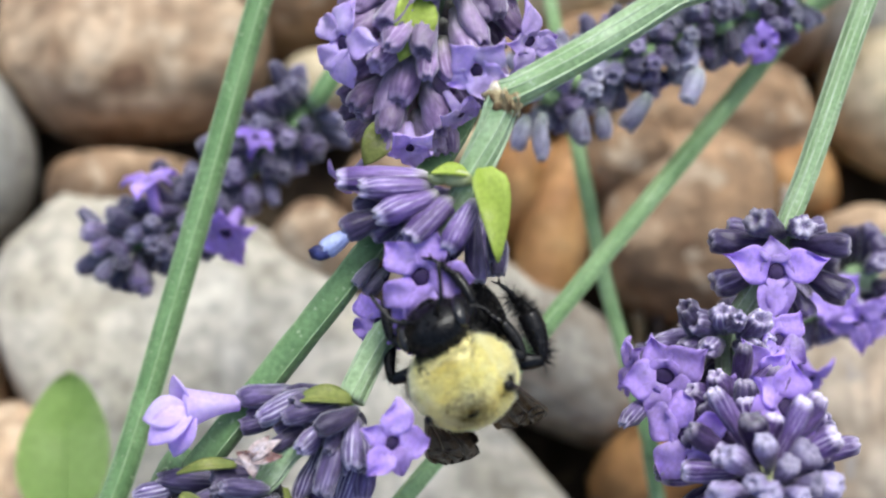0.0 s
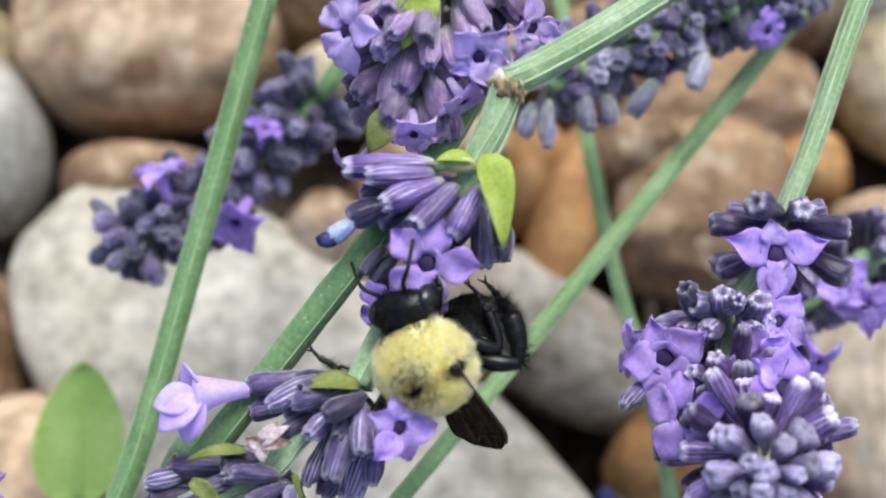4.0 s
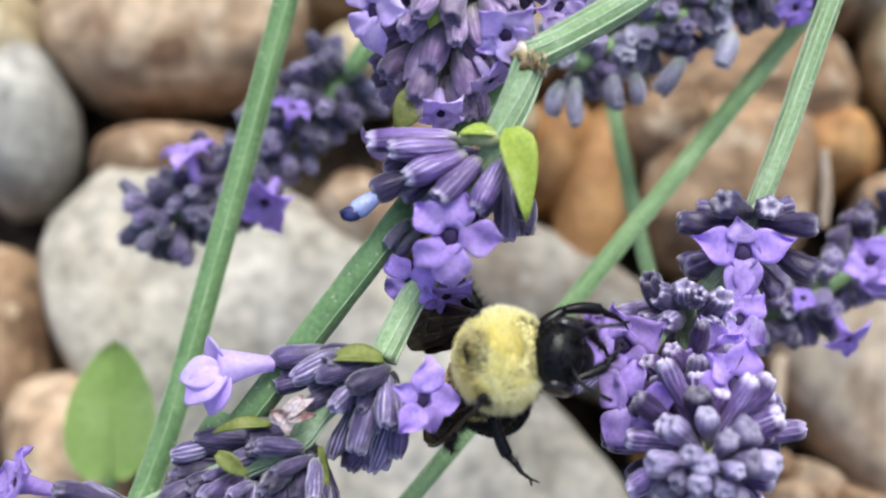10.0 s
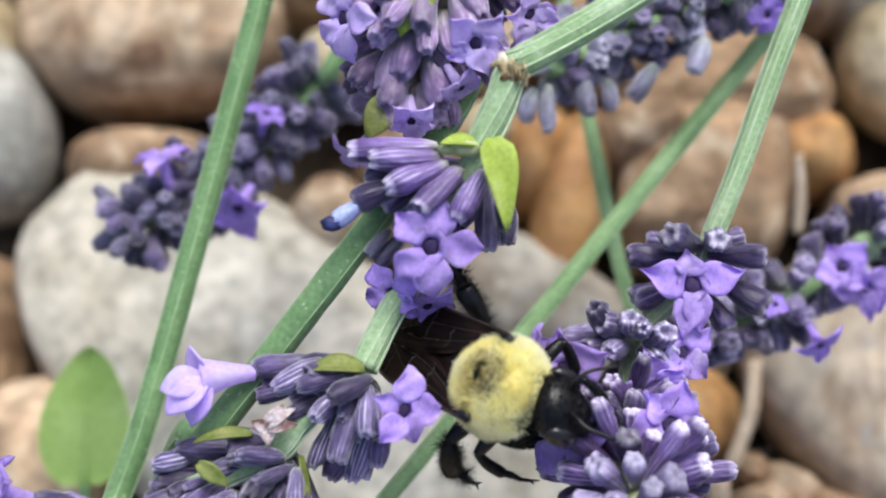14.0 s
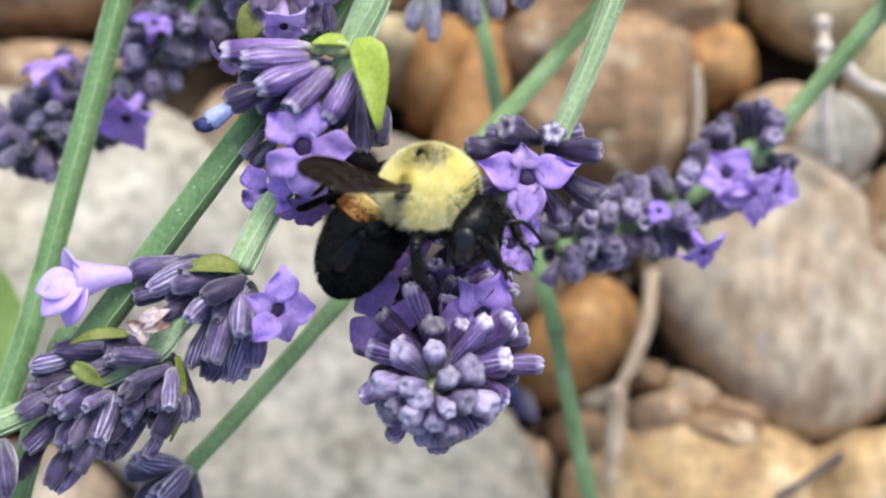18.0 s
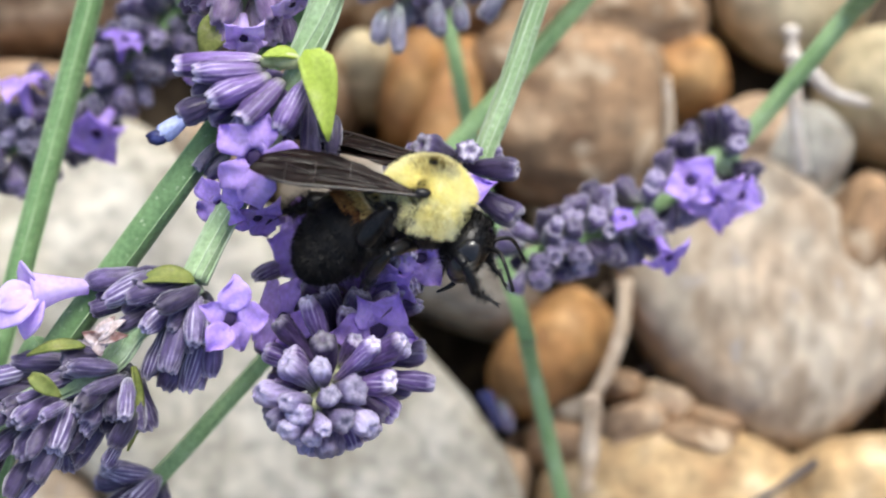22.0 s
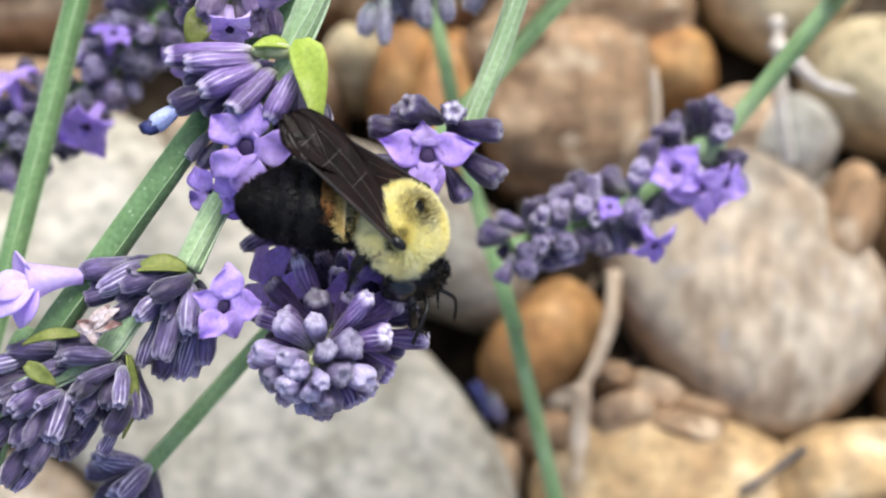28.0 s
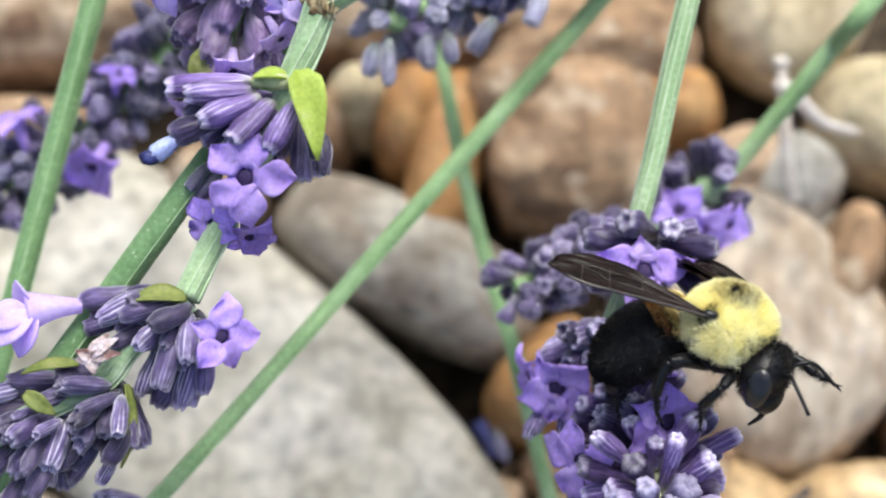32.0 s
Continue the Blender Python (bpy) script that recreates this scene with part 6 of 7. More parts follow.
# seconds, place of the first flower, turn of the head, turn of its stem against it, nod
BEND_ROWS = [
    (0, 21.02, -1.38, -10, 3, 8), (0.5, 20.9, -1.38, -10.1, 3, 8), (1, 20.84, -1.42, -10.1, 3, 8), (1.5, 20.75, -1.45, -10.2, 3, 8),
    (2, 20.73, -1.35, -10.2, 3, 8), (2.5, 20.78, -1.34, -10.3, 3, 8), (3, 20.71, -1.33, -10.3, 3, 8), (3.5, 20.73, -1.28, -10.4, 3, 8),
    (4, 20.76, -1.3, -10.4, 3, 8), (4.5, 20.66, -1.34, -10.4, 3, 8), (6.5, 20.5, -1.21, -10.6, 3, 8), (7, 20.57, -1.27, -10.6, 3, 8),
    (7.5, 20.92, -0.61, -9.6, 2, 7), (8, 20.35, 0.07, -8.6, 0.9, 6), (8.5, 18.93, 0.11, -11, 3.1, 6), (9, 16.56, -0.91, -15, 7.2, 6),
    (9.5, 15.57, -1.8, -16, 8.2, 6.8), (10, 16.91, -2.58, -15.7, 8, 7.5), (10.5, 18.54, -3.52, -4.6, -2.8, 8.2), (11, 19.01, -4.44, -5.6, -1.6, 9),
    (11.5, 17.48, -5.15, -10.7, 3.5, 9.8), (12, 15.53, -5.3, -15.6, 8.6, 10.5), (12.5, 14.9, -5.3, -17.6, 10.3, 11.2), (13, 15.47, -4.96, -19.7, 12, 12),
    (13.5, 15.74, -4.59, -19.7, 11.8, 12.4), (15.5, 14.48, -3.3, -18.6, 10, 14.1), (16, 14.4, -3.34, -19.5, 10.8, 14.5), (16.5, 14.36, -3.41, -19.6, 10.6, 15.1),
    (17, 13.94, -3.88, -19.7, 10.5, 15.7), (17.5, 13.61, -4.02, -22.8, 13.4, 16.2), (18, 12.99, -3.39, -25.8, 16.1, 16.8), (18.5, 11.87, -2.8, -28.5, 18.6, 17.4),
    (19, 10.38, -2.39, -31.1, 21, 18), (19.5, 9.44, -1.94, -31.1, 21.5, 18.3), (20, 9.72, -0.98, -31.1, 21.9, 18.7), (20.5, 10.29, -0.75, -31.7, 22.8, 19.2),
    (21, 10.6, -2.28, -32.4, 23.9, 20), (21.5, 9.57, -4.24, -33.6, 25.4, 22), (22.2, 10.59, -3.58, -31.6, 23.9, 24), (23, 12.37, -1.78, -29.8, 22.6, 24),
    (24, 10.9, -2.35, -28.9, 22.4, 24), (25.5, 12.26, -1.66, -27.9, 20.4, 24), (27.5, 10.66, -1.85, -33, 24.2, 21), (28, 10.07, -2.07, -30, 21, 20.7),
    (29, 9.56, -2.19, -32, 23.5, 20), (29.6, 13.77, -1.64, -29.9, 21.7, 21), (29.9, 15.52, -3.72, -27.9, 22.8, 22.5), (30.2, 18.1, -5.33, -17.9, 15, 24),
    (30.5, 19.06, -6.92, -12, 9.8, 24.3), (30.8, 21.55, -7.09, -7.9, 6.6, 24.7), (31.1, 24.57, -7.45, -3.9, 2.9, 25), (31.4, 24.64, -7.12, -2.6, 1.2, 25.3),
    (32, 23.94, -7.36, 0.1, -2.2, 26),
]
# the first whorl keeps almost its turn while the head below it swings
CROWN_TIMES, CROWN_TURNS = (0, 9, 13, 17, 19, 25, 29, 30, 32), (0, 0, 2, 0, 0, -2, -2, -3, -4)
STEM_SHIFT = (0.3, 0.3, 0.5, 0.8, 1.7, 1.9, 2.3, 0.6, -0.8)
# seconds, turn of the long diagonal stem
C_ROWS = [(0, 0), (13.5, 0), (16, -1.1), (19, -1.5), (32, -1.6)]
# seconds, thorax, way ahead, back
BEE_ROWS = [
    (0.0, (1.2, -7.57, 8.0), (-0.476, 0.638, 0.605), (0.093, -0.648, 0.756)),
    (1.0, (-0.47, -7.92, 8.0), (-0.662, 0.709, 0.244), (-0.164, -0.455, 0.875)),
    (2.0, (-0.97, -7.64, 8.0), (-0.517, 0.731, 0.445), (-0.243, -0.624, 0.743)),
    (3.0, (-1.53, -7.95, 8.0), (-0.573, 0.784, 0.24), (-0.33, -0.489, 0.808)),
    (4.0, (-1.3, -7.64, 8.0), (-0.509, 0.826, 0.244), (-0.301, -0.436, 0.848)),
    (4.5, (-1.31, -8.2, 8.0), (-0.428, 0.868, 0.254), (-0.267, -0.389, 0.882)),
    (5.5, (2.11, -6.22, 8.0), (0.433, 0.849, 0.302), (0.013, -0.34, 0.94)),
    (6.5, (5.52, -5.85, 8.0), (0.952, 0.29, -0.1), (0.237, -0.492, 0.838)),
    (7.0, (4.95, -6.24, 8.0), (0.996, 0.081, -0.045), (0.082, -0.53, 0.844)),
    (8.0, (4.35, -8.06, 8.0), (0.937, 0.128, 0.325), (-0.236, -0.455, 0.859)),
    (8.5, (1.83, -9.65, 8.0), (0.908, 0.063, 0.414), (-0.344, -0.45, 0.824)),
    (9.0, (0.99, -9.31, 8.0), (0.903, 0.086, 0.422), (-0.389, -0.254, 0.885)),
    (10.0, (1.62, -8.72, 8.0), (0.734, 0.332, 0.593), (-0.674, 0.252, 0.694)),
    (11.0, (5.33, -8.39, 8.0), (0.866, 0.245, 0.436), (-0.487, 0.609, 0.627)),
    (12.0, (2.89, -10.91, 8.0), (0.864, -0.229, 0.448), (-0.343, 0.384, 0.857)),
    (13.0, (2.92, -10.97, 8.0), (0.879, -0.306, 0.367), (-0.302, 0.239, 0.923)),
    (13.5, (3.24, -10.67, 8.0), (0.829, -0.392, 0.398), (-0.325, 0.242, 0.914)),
    (15.5, (3.42, -7.1, 8.0), (0.434, 0.225, 0.872), (-0.529, 0.847, 0.044)),
    (16.0, (2.24, -6.47, 8.0), (0.668, 0.085, 0.739), (-0.461, 0.827, 0.322)),
    (16.5, (4.34, -5.18, 8.0), (0.934, 0.01, 0.357), (-0.197, 0.848, 0.491)),
    (17.0, (5.84, -4.48, 8.0), (0.93, -0.026, 0.366), (-0.135, 0.903, 0.409)),
    (17.5, (6.16, -3.32, 8.0), (0.935, 0.001, 0.354), (-0.133, 0.928, 0.349)),
    (18.0, (6.77, -4.09, 8.0), (0.883, -0.192, 0.429), (-0.037, 0.882, 0.47)),
    (18.5, (6.33, -3.84, 8.0), (0.852, -0.405, 0.332), (0.116, 0.764, 0.634)),
    (19.0, (5.03, -4.18, 8.0), (0.723, -0.655, 0.219), (0.219, 0.518, 0.827)),
    (20.0, (4.35, -2.61, 8.0), (0.625, -0.767, 0.147), (0.301, 0.41, 0.861)),
    (21.0, (4.97, -4.25, 8.0), (0.661, -0.733, 0.162), (0.344, 0.487, 0.803)),
    (21.5, (4.47, -5.62, 8.0), (0.79, -0.59, 0.164), (0.309, 0.615, 0.726)),
    (22.0, (9.13, -4.31, 8.0), (0.925, -0.373, 0.075), (0.317, 0.864, 0.39)),
    (22.5, (11.36, -4.23, 8.0), (0.689, -0.722, -0.058), (0.71, 0.657, 0.253)),
    (23.0, (12.47, -4.45, 8.0), (0.58, -0.805, -0.127), (0.801, 0.534, 0.271)),
    (24.0, (11.21, -4.28, 8.0), (0.652, -0.717, -0.248), (0.74, 0.528, 0.417)),
    (25.0, (11.92, -5.74, 8.0), (0.801, -0.536, -0.267), (0.593, 0.647, 0.479)),
    (25.5, (11.57, -5.96, 8.0), (0.763, -0.604, -0.231), (0.601, 0.53, 0.598)),
    (27.5, (8.24, -6.08, 8.0), (0.701, -0.653, -0.286), (0.7, 0.36, 0.61)),
    (28.0, (8.22, -6.66, 8.0), (0.72, -0.646, -0.252), (0.7, 0.4, 0.59)),
    (29.0, (7.66, -3.51, 8.0), (0.946, -0.323, 0.007), (0.24, 0.717, 0.654)),
    (29.3, (9.22, -3.83, 8.0), (0.872, -0.384, 0.303), (0.096, 0.742, 0.663)),
    (29.6, (11.26, -4.76, 8.0), (0.616, -0.387, 0.686), (-0.119, 0.815, 0.567)),
    (30.0, (14.91, -7.52, 8.0), (0.664, -0.45, 0.597), (0.1, 0.845, 0.525)),
    (30.3, (18.6, -9.93, 8.0), (0.467, -0.671, 0.576), (0.217, 0.718, 0.661)),
    (30.6, (22.7, -11.15, 8.0), (0.34, -0.811, 0.476), (0.329, 0.577, 0.748)),
    (31.0, (26.59, -11.75, 8.0), (0.326, -0.608, 0.724), (0.317, 0.792, 0.522)),
    (31.5, (28.18, -10.96, 8.0), (0.458, -0.447, 0.769), (0.299, 0.892, 0.34)),
    (32.0, (28.12, -10.74, 8.0), (0.681, -0.506, 0.528), (0.254, 0.841, 0.478)),
]
# wings: seconds, roll, lift, sweep
LEFT_WING_ROWS = [
    (0, -4.0, -27.5, -26.4), (1, -1.3, -44.1, -45.2), (2, -3.4, -25.4, -38.4), (3, -0.6, -34.9, -60.2), (4, 0.1, -40.6, -60.4), (4.5, -0.8, -45.9, -48.2),
    (6.5, -6.1, -7.9, -6.7), (7, -6.8, -0.4, -0.7), (8, -5.0, -19.8, 7.6), (8.5, -4.3, -32.0, 4.5), (9, -4.6, -27.6, -8.2), (10, -4.4, -20.7, -28.5),
    (11, -2.8, -37.2, -35.0), (12, -4.6, -26.9, -6.3), (13, -4.4, -31.6, -5.0), (13.5, -4.6, -26.8, 2.3), (15.5, -8.6, 13.7, -6.3), (16, -5.2, -15.9, 10.1),
    (16.5, -3.9, -29.4, 20.0), (17, -4.2, -31.0, 10.1), (17.5, -4.2, -29.7, 13.0), (18, -4.5, -23.1, 14.1), (18.5, -4.4, -23.7, 16.6), (19, -4.0, -29.0, 18.1),
    (20, -3.9, -30.7, 17.9), (21, -4.4, -27.1, 9.6), (21.5, -4.4, -26.8, 12.2), (22, -5.7, -11.5, -15.4), (22.5, -4.3, -32.0, 3.3), (23, -4.0, -35.6, -11.0),
    (24, -4.0, -36.9, -11.3), (25, -5.3, -16.4, 2.7), (25.5, -5.9, -9.6, 4.0), (27.5, -5.9, -6.6, 11.7), (28, -6.1, -5.2, 10.1), (29, -7.2, 2.8, -3.4),
    (29.3, -7.0, 4.3, -25.4), (29.6, -6.5, 1.7, 17.3), (30, -5.5, -13.2, 6.6), (30.3, -4.5, -27.4, 7.1), (30.6, -3.7, -43.0, -7.4), (31, -5.0, -19.9, -13.0),
    (31.5, -5.5, -12.0, -19.4), (32, -3.7, -20.8, -39.7),
]
RIGHT_WING_ROWS = [
    (0, 4.4, -30.3, -4.3), (1, 3.6, -33.5, -19.6), (2, 4.5, -22.2, -15.8), (3, 3.7, -28.7, -22.5), (4, 3.8, -32.4, -17.4), (4.5, 3.0, -47.3, -18.3),
    (6.5, 4.7, -6.0, 45.0), (7, 7.7, 11.5, 30.9), (8, 6.7, 1.5, 25.4), (8.5, 3.9, -23.5, 33.4), (9, 4.3, -21.1, 29.2), (10, 4.7, -26.5, 2.0),
    (11, 3.4, -30.3, -25.8), (12, 4.6, -26.9, 6.3), (13, 4.4, -31.6, 5.0), (13.5, 4.6, -26.8, -2.3), (15.5, 8.6, 13.7, 6.3), (16, 5.2, -15.9, -10.1),
    (16.5, 6, 24.0, 92.1), (17, 4, 9.3, 84.1), (17.5, 10, 4.3, 83.0), (18, 30, 25.4, 91.8), (18.5, 50, 40.9, 79.7), (19, 62, 56.3, 55.2),
    (20, 54, 54.2, 42.6), (21, 50, 41.8, 45.8), (21.5, 44, 37.5, 52.6), (22, 16, -11.5, 15.4), (22.5, 4.3, -32.0, -3.3), (23, 4.0, -35.6, 11.0),
    (24, 4.0, -36.9, 11.3), (25, 5.3, -16.4, -2.7), (25.5, 5.9, -9.6, -4.0), (27.5, 15, -6.6, -11.7), (28, 20, -5.2, -10.1), (29, 30, 2.8, 3.4),
    (29.3, 24, 4.3, 25.4), (29.6, 14, 2.5, 34.6), (30, 5.7, -11.5, 12.7), (30.3, 4.8, -22.8, 13.7), (30.6, 4.0, -36.0, 11.8), (31, 4.8, -23.9, 8.1),
    (31.5, 5.4, -16.2, 9.1), (32, 5.7, 1.0, 42.1),
]
# head: seconds, roll, nod, turn
HEAD_ROWS = [
    (0, 0, 14, 0), (1, 0, 20, -16), (2, 0, 23, -8), (3, 0, 11, -8), (4, 0, 11, -4), (4.5, 0, 14, 8), (6.5, 0, -4, -4), (7, 0, -10, -16),
    (8, 0, -4, -20), (8.5, 0, -7, -20), (9, 0, -4, -24), (10, 0, 17, -20), (11, 0, 14, 4), (12, 0, -1, 24), (13, 0, -1, 24), (13.5, 0, -1, 32),
    (15.5, 0, 11, -4), (16, 0, -1, -8), (16.5, 0, -7, 16), (17, 0, 8, 8), (17.5, 0, 11, 4), (18, 0, 23, -4), (18.5, 0, 26, 4), (19, 0, 26, 0),
    (20, 0, 17, -24), (21, 0, 14, -20), (21.5, 0, 26, 0), (22, 0, 14, 0), (22.5, 0, 17, -8), (23, 0, 14, -4), (24, 0, 11, -4), (25, 0, 17, -12),
    (25.5, 0, 20, -16), (27.5, 0, 17, -28), (28, 0, 20, -28), (29, 0, 5, 0), (29.3, 0, 5, 4), (29.6, 0, 17, -8), (30, 0, 20, -8), (30.3, 0, 14, -4),
    (30.6, 0, 11, 0), (31, 0, 14, -4), (31.5, 0, -4, -8), (32, 0, -1, 12),
]
# abdomen: seconds, pitch, yaw, curl
TAIL_ROWS = [
    (0.0, -80.0, 4.0, 30.0), (4.5, -78.0, 8.0, 30.0), (5.5, -40.0, 4.0, 24.0), (6.5, -19.9, -23.3, 8.0), (7, -10.5, -12.1, 20.0), (8, -58.0, -12.0, 34.0),
    (8.5, -66.0, -4.0, 35.0), (9, -64.0, 0.0, 36.0), (10, -50.0, 4.0, 36.0), (11, -58.0, 4.0, 38.0), (12, -70.0, 0.0, 40.0), (13, -80.0, 0.0, 40.0),
    (13.5, -79.3, 1.7, 40.0), (15.5, -76.7, 8.3, 40.0), (16, -76.0, 10.0, 40.0), (16.5, -66.0, 8.0, 40.0), (17, -53.6, 0.7, 40.0), (17.5, -44.8, 43.9, 20.0),
    (18, -41.1, 56.8, 20.0), (18.5, -49.7, 52.1, 30.0), (19, -50.2, 67.0, 40.0), (20, -30.5, 95, 50.0), (21, -44.5, 91.6, 50.0), (21.5, -55.2, 49.6, 37.0),
    (22, -47.5, 32.2, 24.0), (22.5, -71.6, 48.3, 13.0), (23, -73.4, 63.0, 2.0), (24, -64.0, 54.1, 2.0), (25, -50.5, 23.7, 2.0), (25.5, -43.2, 27.7, 2.0),
    (27.5, -34.7, 18.7, 2.0), (28, -33.2, 18.0, 2.0), (29, -29.6, 29.9, 8.0), (30, -22.4, 59.3, 40.0), (30.3, -27.9, 78.0, 28.0), (30.6, -31.7, 89.7, 20.0),
    (31, -35.4, 83.9, 20.0), (31.5, -40.6, 72.9, 20.0), (32, -33.1, 57.8, 20.0),
]


def facing(p, ahead, up):
    f = vec(ahead).normalized()
    u = vec(up)
    u = (u - f * u.dot(f)).normalized()
    m = Matrix((f, u.cross(f), u)).transposed().to_4x4()
    return placed(*p) @ m


def part_rows(ob, rows):
    """Turns of a part about its own hinge, in degrees."""
    at = ob.location.copy()
    walk(ob, [(t, Matrix.Translation(at) @ pose(0, 0, 0, *r)) for t, *r in rows])


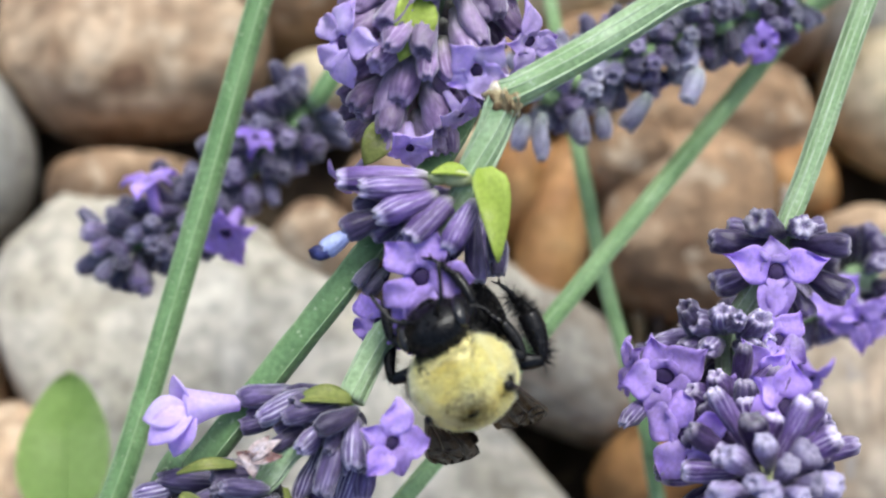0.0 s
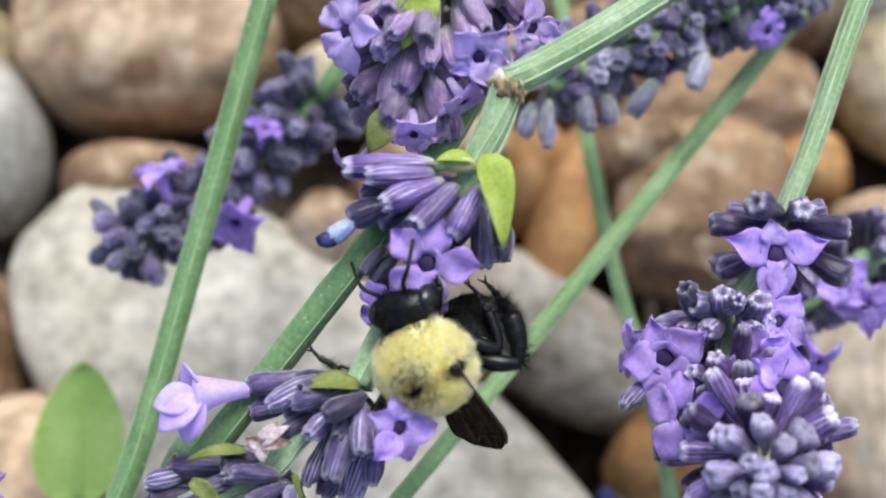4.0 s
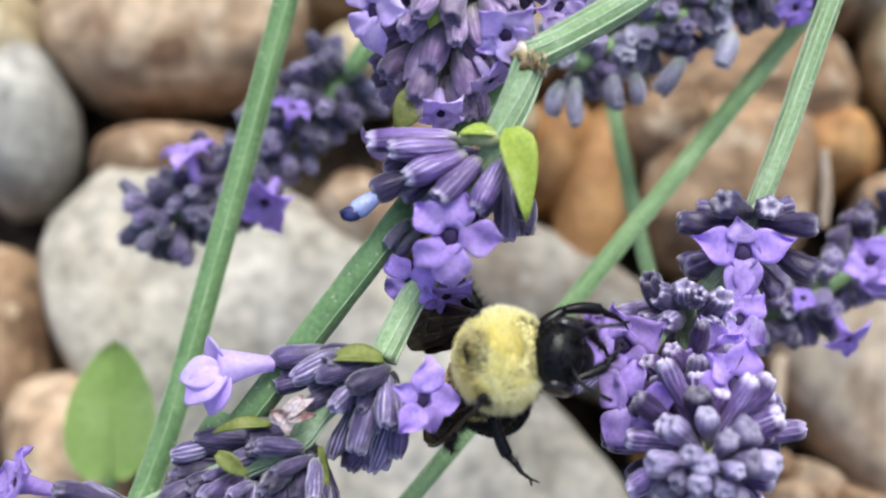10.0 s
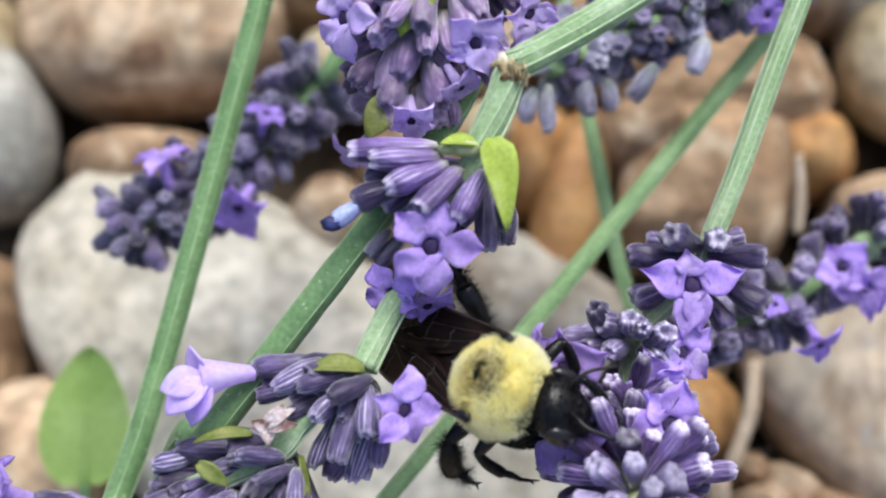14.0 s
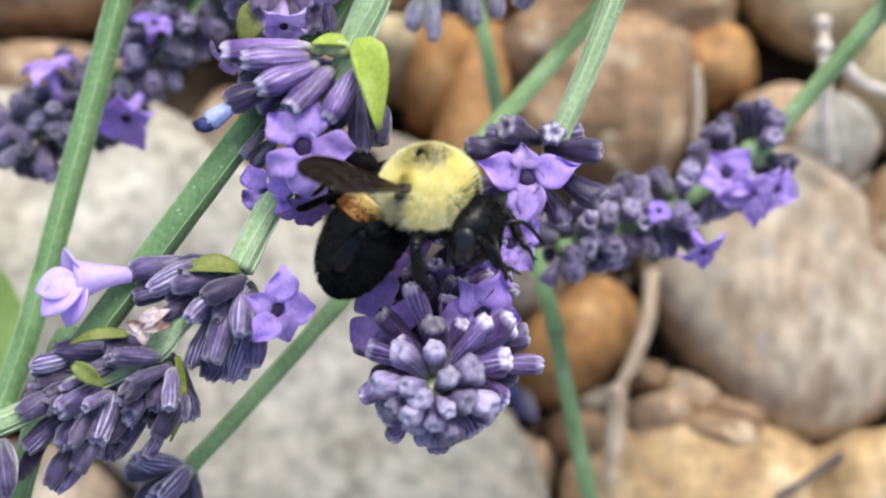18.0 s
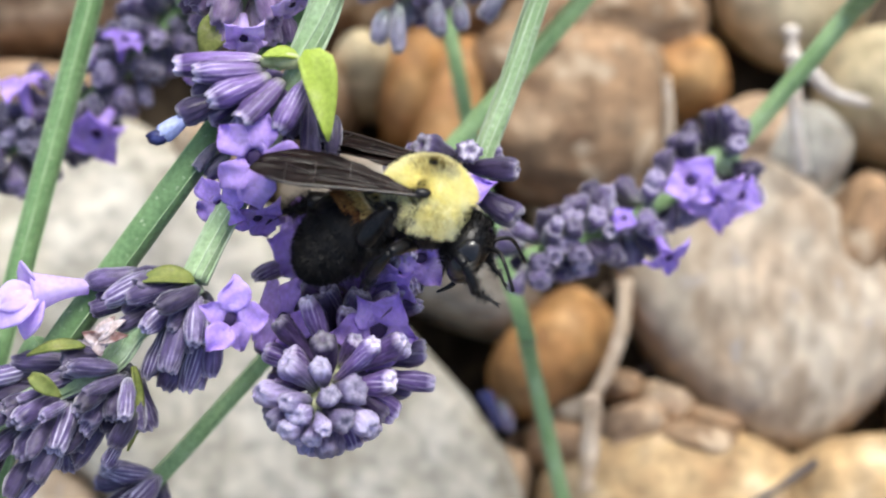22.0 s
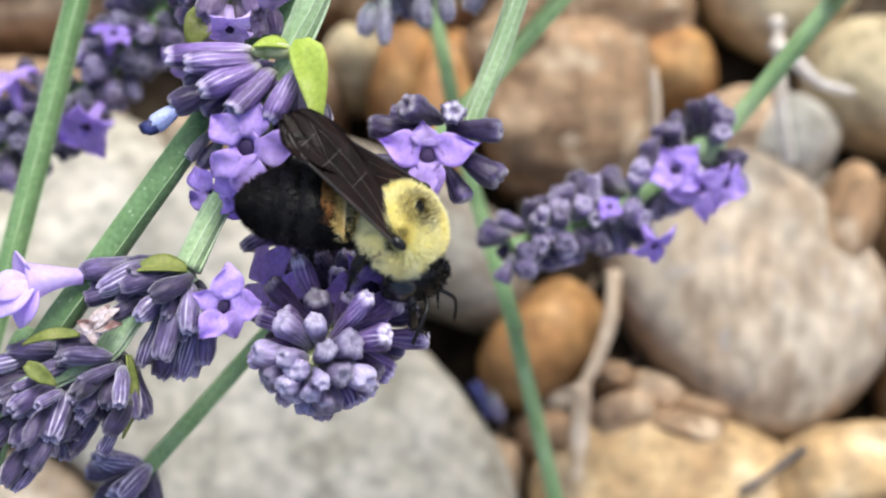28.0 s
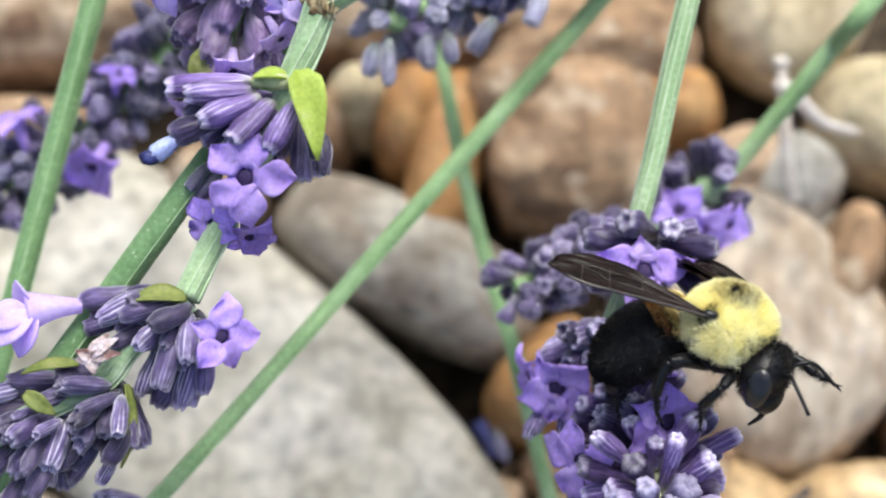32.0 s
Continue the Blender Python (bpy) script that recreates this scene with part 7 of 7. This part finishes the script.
# seconds, way of the upper leg, way of the lower leg (x ahead, y left, z back of the bee); none: at rest
LEG_ROWS = {
    ("right", "hindleg"): [(0, (-0.52, -0.84, 0.14), (0.79, 0.07, -0.61)), (1, (-0.66, -0.73, -0.17), (0.88, -0.28, -0.38)), (2, (-0.61, -0.78, -0.16), (0.88, 0.1, -0.46)), (3, (-0.56, -0.75, -0.33), (0.97, 0.05, -0.26)), (4, (-0.61, -0.76, -0.24), (0.96, -0.02, -0.29)), (4.5, (-0.38, -0.81, -0.45), (0.96, 0.01, -0.27)), (6.5, None, None), (9, None, None), (10, (-0.8, -0.17, 0.58), (-0.8, -0.15, -0.59)), (12, (-0.58, -0.77, -0.26), (0.27, 0.13, -0.96)), (13, (-0.5, -0.86, -0.13), (0.27, -0.08, -0.96)), (13.5, (-0.43, -0.88, -0.21), (0.22, -0.16, -0.96)), (15.5, (-0.25, -0.36, 0.9), (-0.61, -0.63, -0.49)), (16, (-0.82, -0.41, 0.39), (-0.69, -0.31, -0.65)), (17, (-0.32, -0.86, 0.4), (-0.41, 0.11, -0.91)), (18, (-0.22, -0.87, 0.45), (-0.4, 0.03, -0.92)), (20, (0.32, -0.95, 0.05), (0.17, -0.22, -0.96)), (21.5, (0.32, 0.54, 0.78), (-0.08, -0.15, -0.99)), (22.5, (-0.15, -0.98, -0.11), (0.31, 0.4, -0.86)), (24, (-0.26, -0.95, 0.16), (0.3, 0.3, -0.91)), (25, (-0.81, -0.54, 0.24), (-0.13, 0.47, -0.88)), (28, (-0.87, 0.01, 0.49), (0.37, 0.06, -0.93)), (29, (-0.51, -0.51, 0.69), (-0.4, -0.02, -0.92)), (30, (-0.07, -0.98, 0.2), (-0.33, -0.03, -0.94)), (31, (0.12, -0.98, -0.18), (0.24, 0.11, -0.96)), (32, (-0.6, -0.71, -0.37), (-0.11, 0.23, -0.97))],
    ("left", "hindleg"): [(0, (-0.22, 0.93, -0.28), (-0.31, -0.29, -0.91)), (4.5, (0.37, 0.93, -0.07), (0.28, -0.02, -0.96)), (6.5, (-0.29, 0.56, 0.78), (-0.61, 0.37, -0.7)), (7, (-0.3, 0.47, 0.83), (-0.69, 0.19, -0.7)), (8, (-0.94, 0.05, 0.33), (-0.48, 0.47, -0.74)), (9, (-0.86, 0.03, -0.51), (-0.44, 0.73, -0.53)), (10, (-0.33, 0.89, 0.31), (-0.53, 0.83, 0.17)), (11, (-0.13, 0.64, 0.75), (-0.43, 0.46, 0.78)), (12, (-0.52, 0.7, 0.48), (-0.69, 0.51, 0.51)), (13, (-0.68, 0.65, 0.35), (-0.65, 0.67, 0.35)), (13.5, (-0.89, 0.46, -0.01), (-0.76, 0.53, 0.37)), (15.5, (0.05, 0.19, 0.98), (-0.04, 0.01, 1.0)), (16.5, (-0.24, 0.43, 0.87), (-0.76, 0.05, 0.64)), (17, (-0.52, 0.18, 0.84), (-0.82, -0.09, 0.56)), (17.5, (-0.77, -0.06, 0.63), (-0.78, -0.07, 0.62)), (18, (-0.82, -0.11, 0.56), (-0.84, -0.15, 0.52)), (19, (-0.73, 0.46, -0.51), (-0.93, -0.38, 0.01)), (21, (-0.79, 0.55, -0.28), (-0.87, -0.46, -0.16)), (22.5, (-0.95, -0.02, -0.31), (-0.91, -0.05, -0.41)), (23, (-0.86, -0.03, -0.5), (-0.82, -0.05, -0.58)), (24, (-0.86, -0.0, -0.51), (-0.86, 0.0, -0.5)), (25, (-0.96, 0.27, -0.07), (-0.96, 0.17, -0.24)), (25.5, (-0.97, 0.16, -0.17), (-0.94, 0.01, -0.35)), (28, (-0.97, 0.16, -0.2), (-0.93, -0.02, -0.36)), (29, (-1.0, -0.04, -0.04), (-0.62, 0.11, -0.78)), (30, (-0.7, -0.71, -0.02), (-0.27, -0.77, -0.58)), (32, (-0.79, -0.61, -0.01), (-0.3, -0.68, -0.67))],
    ("left", "midleg"): [(0, (0.15, 0.97, 0.2), (0.2, -0.34, -0.92)), (0.6, (0.29, 0.92, 0.25), (0.28, -0.17, -0.94)), (1, (0.23, 0.9, 0.36), (0.96, -0.04, -0.29)), (1.5, (0.21, 0.88, 0.42), (0.56, 0.13, -0.82)), (2, (0.37, 0.86, 0.36), (-0.01, 0.14, -0.99)), (2.5, (0.44, 0.82, 0.36), (0.7, 0.17, -0.7)), (3, (0.05, 0.84, 0.54), (0.86, 0.5, 0.08)), (3.5, (-0.06, 0.84, 0.53), (0.7, 0.68, 0.21)), (4, (-0.08, 0.86, 0.5), (0.8, 0.6, 0.1)), (4.5, (0.47, 0.85, 0.25), (0.63, -0.14, -0.76)), (6.5, (-0.31, 0.78, 0.55), (-0.06, 0.08, -1.0)), (7, (-0.71, 0.65, 0.28), (-0.04, 0.08, -1.0)), (8, (-0.02, 0.77, 0.64), (-0.38, 0.45, -0.81)), (8.5, (0.52, 0.73, 0.44), (-0.19, 0.79, -0.58)), (9, (0.15, -0.08, -0.99), (-0.89, 0.41, -0.18)), (10, (0.77, 0.55, -0.33), (0.31, -0.08, -0.95)), (11, (0.87, 0.47, -0.12), (0.35, -0.21, -0.91)), (12, (0.41, 0.91, 0.06), (0.24, -0.39, -0.89)), (13, (0.4, 0.92, -0.04), (0.27, -0.54, -0.8)), (13.5, (0.22, 0.97, -0.02), (0.38, -0.62, -0.68)), (15.5, (0.4, 0.76, 0.51), (-0.72, 0.18, -0.67)), (16, (0.58, 0.8, 0.14), (0.12, 0.11, -0.99)), (17, (0.93, 0.37, -0.06), (0.08, 0.35, -0.93)), (19, None, None), (32, None, None)],
    ("right", "midleg"): [(0, (-0.68, -0.65, 0.33), (0.79, 0.3, -0.53)), (2, (-0.76, -0.65, 0.02), (0.67, 0.34, -0.66)), (4.5, (-0.8, -0.55, -0.23), (0.96, -0.01, -0.28)), (6.5, None, None), (8, (0.2, -0.92, 0.35), (0.55, -0.36, -0.76)), (9, (0.36, -0.93, 0.03), (0.48, -0.64, -0.61)), (10, (-0.8, -0.43, 0.43), (0.07, -0.83, -0.55)), (11, (-0.85, -0.53, 0.05), (0.63, -0.28, -0.72)), (12, (-0.66, -0.73, -0.2), (0.67, 0.2, -0.71)), (13.5, (-0.4, -0.89, -0.2), (0.56, 0.09, -0.82)), (15.5, (-0.48, -0.87, -0.12), (0.11, 0.1, -0.99)), (16, (-0.48, -0.8, -0.37), (0.41, 0.02, -0.91)), (17, (0.21, -0.95, 0.25), (-0.5, 0.17, -0.85)), (18, (0.29, -0.88, 0.38), (-0.02, 0.32, -0.95)), (20, (0.55, -0.78, 0.32), (0.46, 0.03, -0.89)), (22, (-0.38, -0.92, 0.1), (-0.21, 0.47, -0.85)), (23, (-0.3, -0.85, 0.44), (0.56, 0.14, -0.81)), (25, (-0.3, -0.72, 0.63), (0.6, 0.33, -0.73)), (28, (-0.52, -0.16, 0.84), (0.28, -0.18, -0.94)), (29, (-0.09, -0.89, 0.44), (-0.31, 0.0, -0.95)), (30, (0.69, -0.71, 0.15), (-0.52, -0.03, -0.85)), (31, (0.73, -0.62, 0.28), (0.27, 0.1, -0.96)), (32, (-0.42, -0.89, 0.18), (0.11, 0.11, -0.99))],
    ("left", "foreleg"): [(0, None, None), (6.5, (0.64, -0.63, -0.44), (0.43, -0.35, -0.83)), (7, (0.42, 0.74, 0.52), (0.62, -0.25, -0.74)), (8, (0.95, -0.12, -0.3), (0.44, -0.57, -0.7)), (9, (0.61, 0.67, -0.44), (0.41, -0.47, -0.78)), (10, (0.8, 0.34, -0.49), (-0.23, -0.33, -0.91)), (13.5, None, None), (30, None, None), (31.5, None, None), (32, (0.49, 0.71, 0.5), (0.99, 0.13, -0.08))],
    ("right", "foreleg"): [(0, None, None), (6.5, None, None), (7, (0.4, -0.76, 0.5), (0.77, -0.62, -0.15)), (8, (0.16, -0.92, 0.36), (0.48, -0.48, -0.73)), (9, None, None), (17, (0.86, 0.47, 0.18), (0.13, 0.36, -0.92)), (19, None, None), (30, None, None), (31.5, (0.97, 0.02, 0.24), (-0.08, 0.21, -0.98)), (32, (0.25, -0.96, 0.12), (-0.14, 0.06, -0.99))],
}


def leg_rows(key, rows):
    leg = bee_legs[key]
    shin, rest_f, rest_l = bee_shins[key]
    at, knee = leg.location.copy(), shin.location.copy()
    upper, lower = [], []
    for t, f, l in rows:
        qf = rest_f.rotation_difference(vec(f)) if f else Matrix.Identity(3).to_quaternion()
        ql = rest_l.rotation_difference(qf.inverted() @ vec(l)) if l else Matrix.Identity(3).to_quaternion()
        upper.append((t, Matrix.Translation(at) @ qf.to_matrix().to_4x4()))
        lower.append((t, Matrix.Translation(knee) @ ql.to_matrix().to_4x4()))
    walk(leg, upper)
    walk(shin, lower)


def motions():
    kx, ky, kz = KINK_BASE
    walk(kinked_spike, [(t, placed(kx + x, ky + y, kz)) for t, x, y in SWAY_ROWS])
    walk(bending_spike, [(t, placed(x, y, 0) @ pose(0, 0, 0, 0, 0, a) @ pose(0, 0, 0, c, 0, 0)) for t, x, y, a, b, c in BEND_ROWS])
    for ob in (bending_stem, *bending_crown):
        base = ob.matrix_basis.copy()
        rows = []
        for t, x, y, a, b, c in BEND_ROWS:
            head = pose(0, 0, 0, 0, 0, a) @ pose(0, 0, 0, c, 0, 0)
            if ob is bending_stem:
                own = pose(float(np.interp(t, CROWN_TIMES, STEM_SHIFT)) * MM, 0, 0, 0, 0, a + b)
            else:
                own = pose(0, 0, 0, 0, 0, float(np.interp(t, CROWN_TIMES, CROWN_TURNS)))
            rows.append((t, head.inverted() @ own @ base))
        walk(ob, rows)
    hinge, rest = placed(28.2, 18.1, -28.3), spike_c.matrix_basis.copy()
    walk(spike_c, [(t, hinge @ pose(0, 0, 0, 0, 0, a) @ hinge.inverted() @ rest) for t, a in C_ROWS])
    walk(bee, [(t, facing(p, f, u)) for t, p, f, u in BEE_ROWS])
    part_rows(bee_wings["left"], LEFT_WING_ROWS)
    part_rows(bee_wings["right"], RIGHT_WING_ROWS)
    at = bee_back.location.copy()
    tuck = [max(0.0, min(1.0, (-b - 55) / 25)) for t, b, c, curl in TAIL_ROWS]
    walk(bee_back, [(t, Matrix.Translation(at + (vec((1.7, 0, -1.3)) * k - vec((0, 0, 0.2))) * MM) @ pose(0, 0, 0, 0, b, c)) for (t, b, c, curl), k in zip(TAIL_ROWS, tuck)])
    for i, (_, group) in enumerate(bee_tail):
        rows = []
        for t, b, c, curl in TAIL_ROWS:
            m = Matrix.Identity(4)
            for x, _ in bee_tail[1:i + 1]:
                m = m @ pose(-x * MM, 0, 1.4 * MM) @ pose(0, 0, 0, 0, -curl / 6, 0) @ pose(x * MM, 0, -1.4 * MM)
            rows.append((t, m))
        for ob in group:
            walk(ob, rows)
    part_rows(bee_head, HEAD_ROWS)
    for key, rows in LEG_ROWS.items():
        leg_rows(key, rows)


motions()
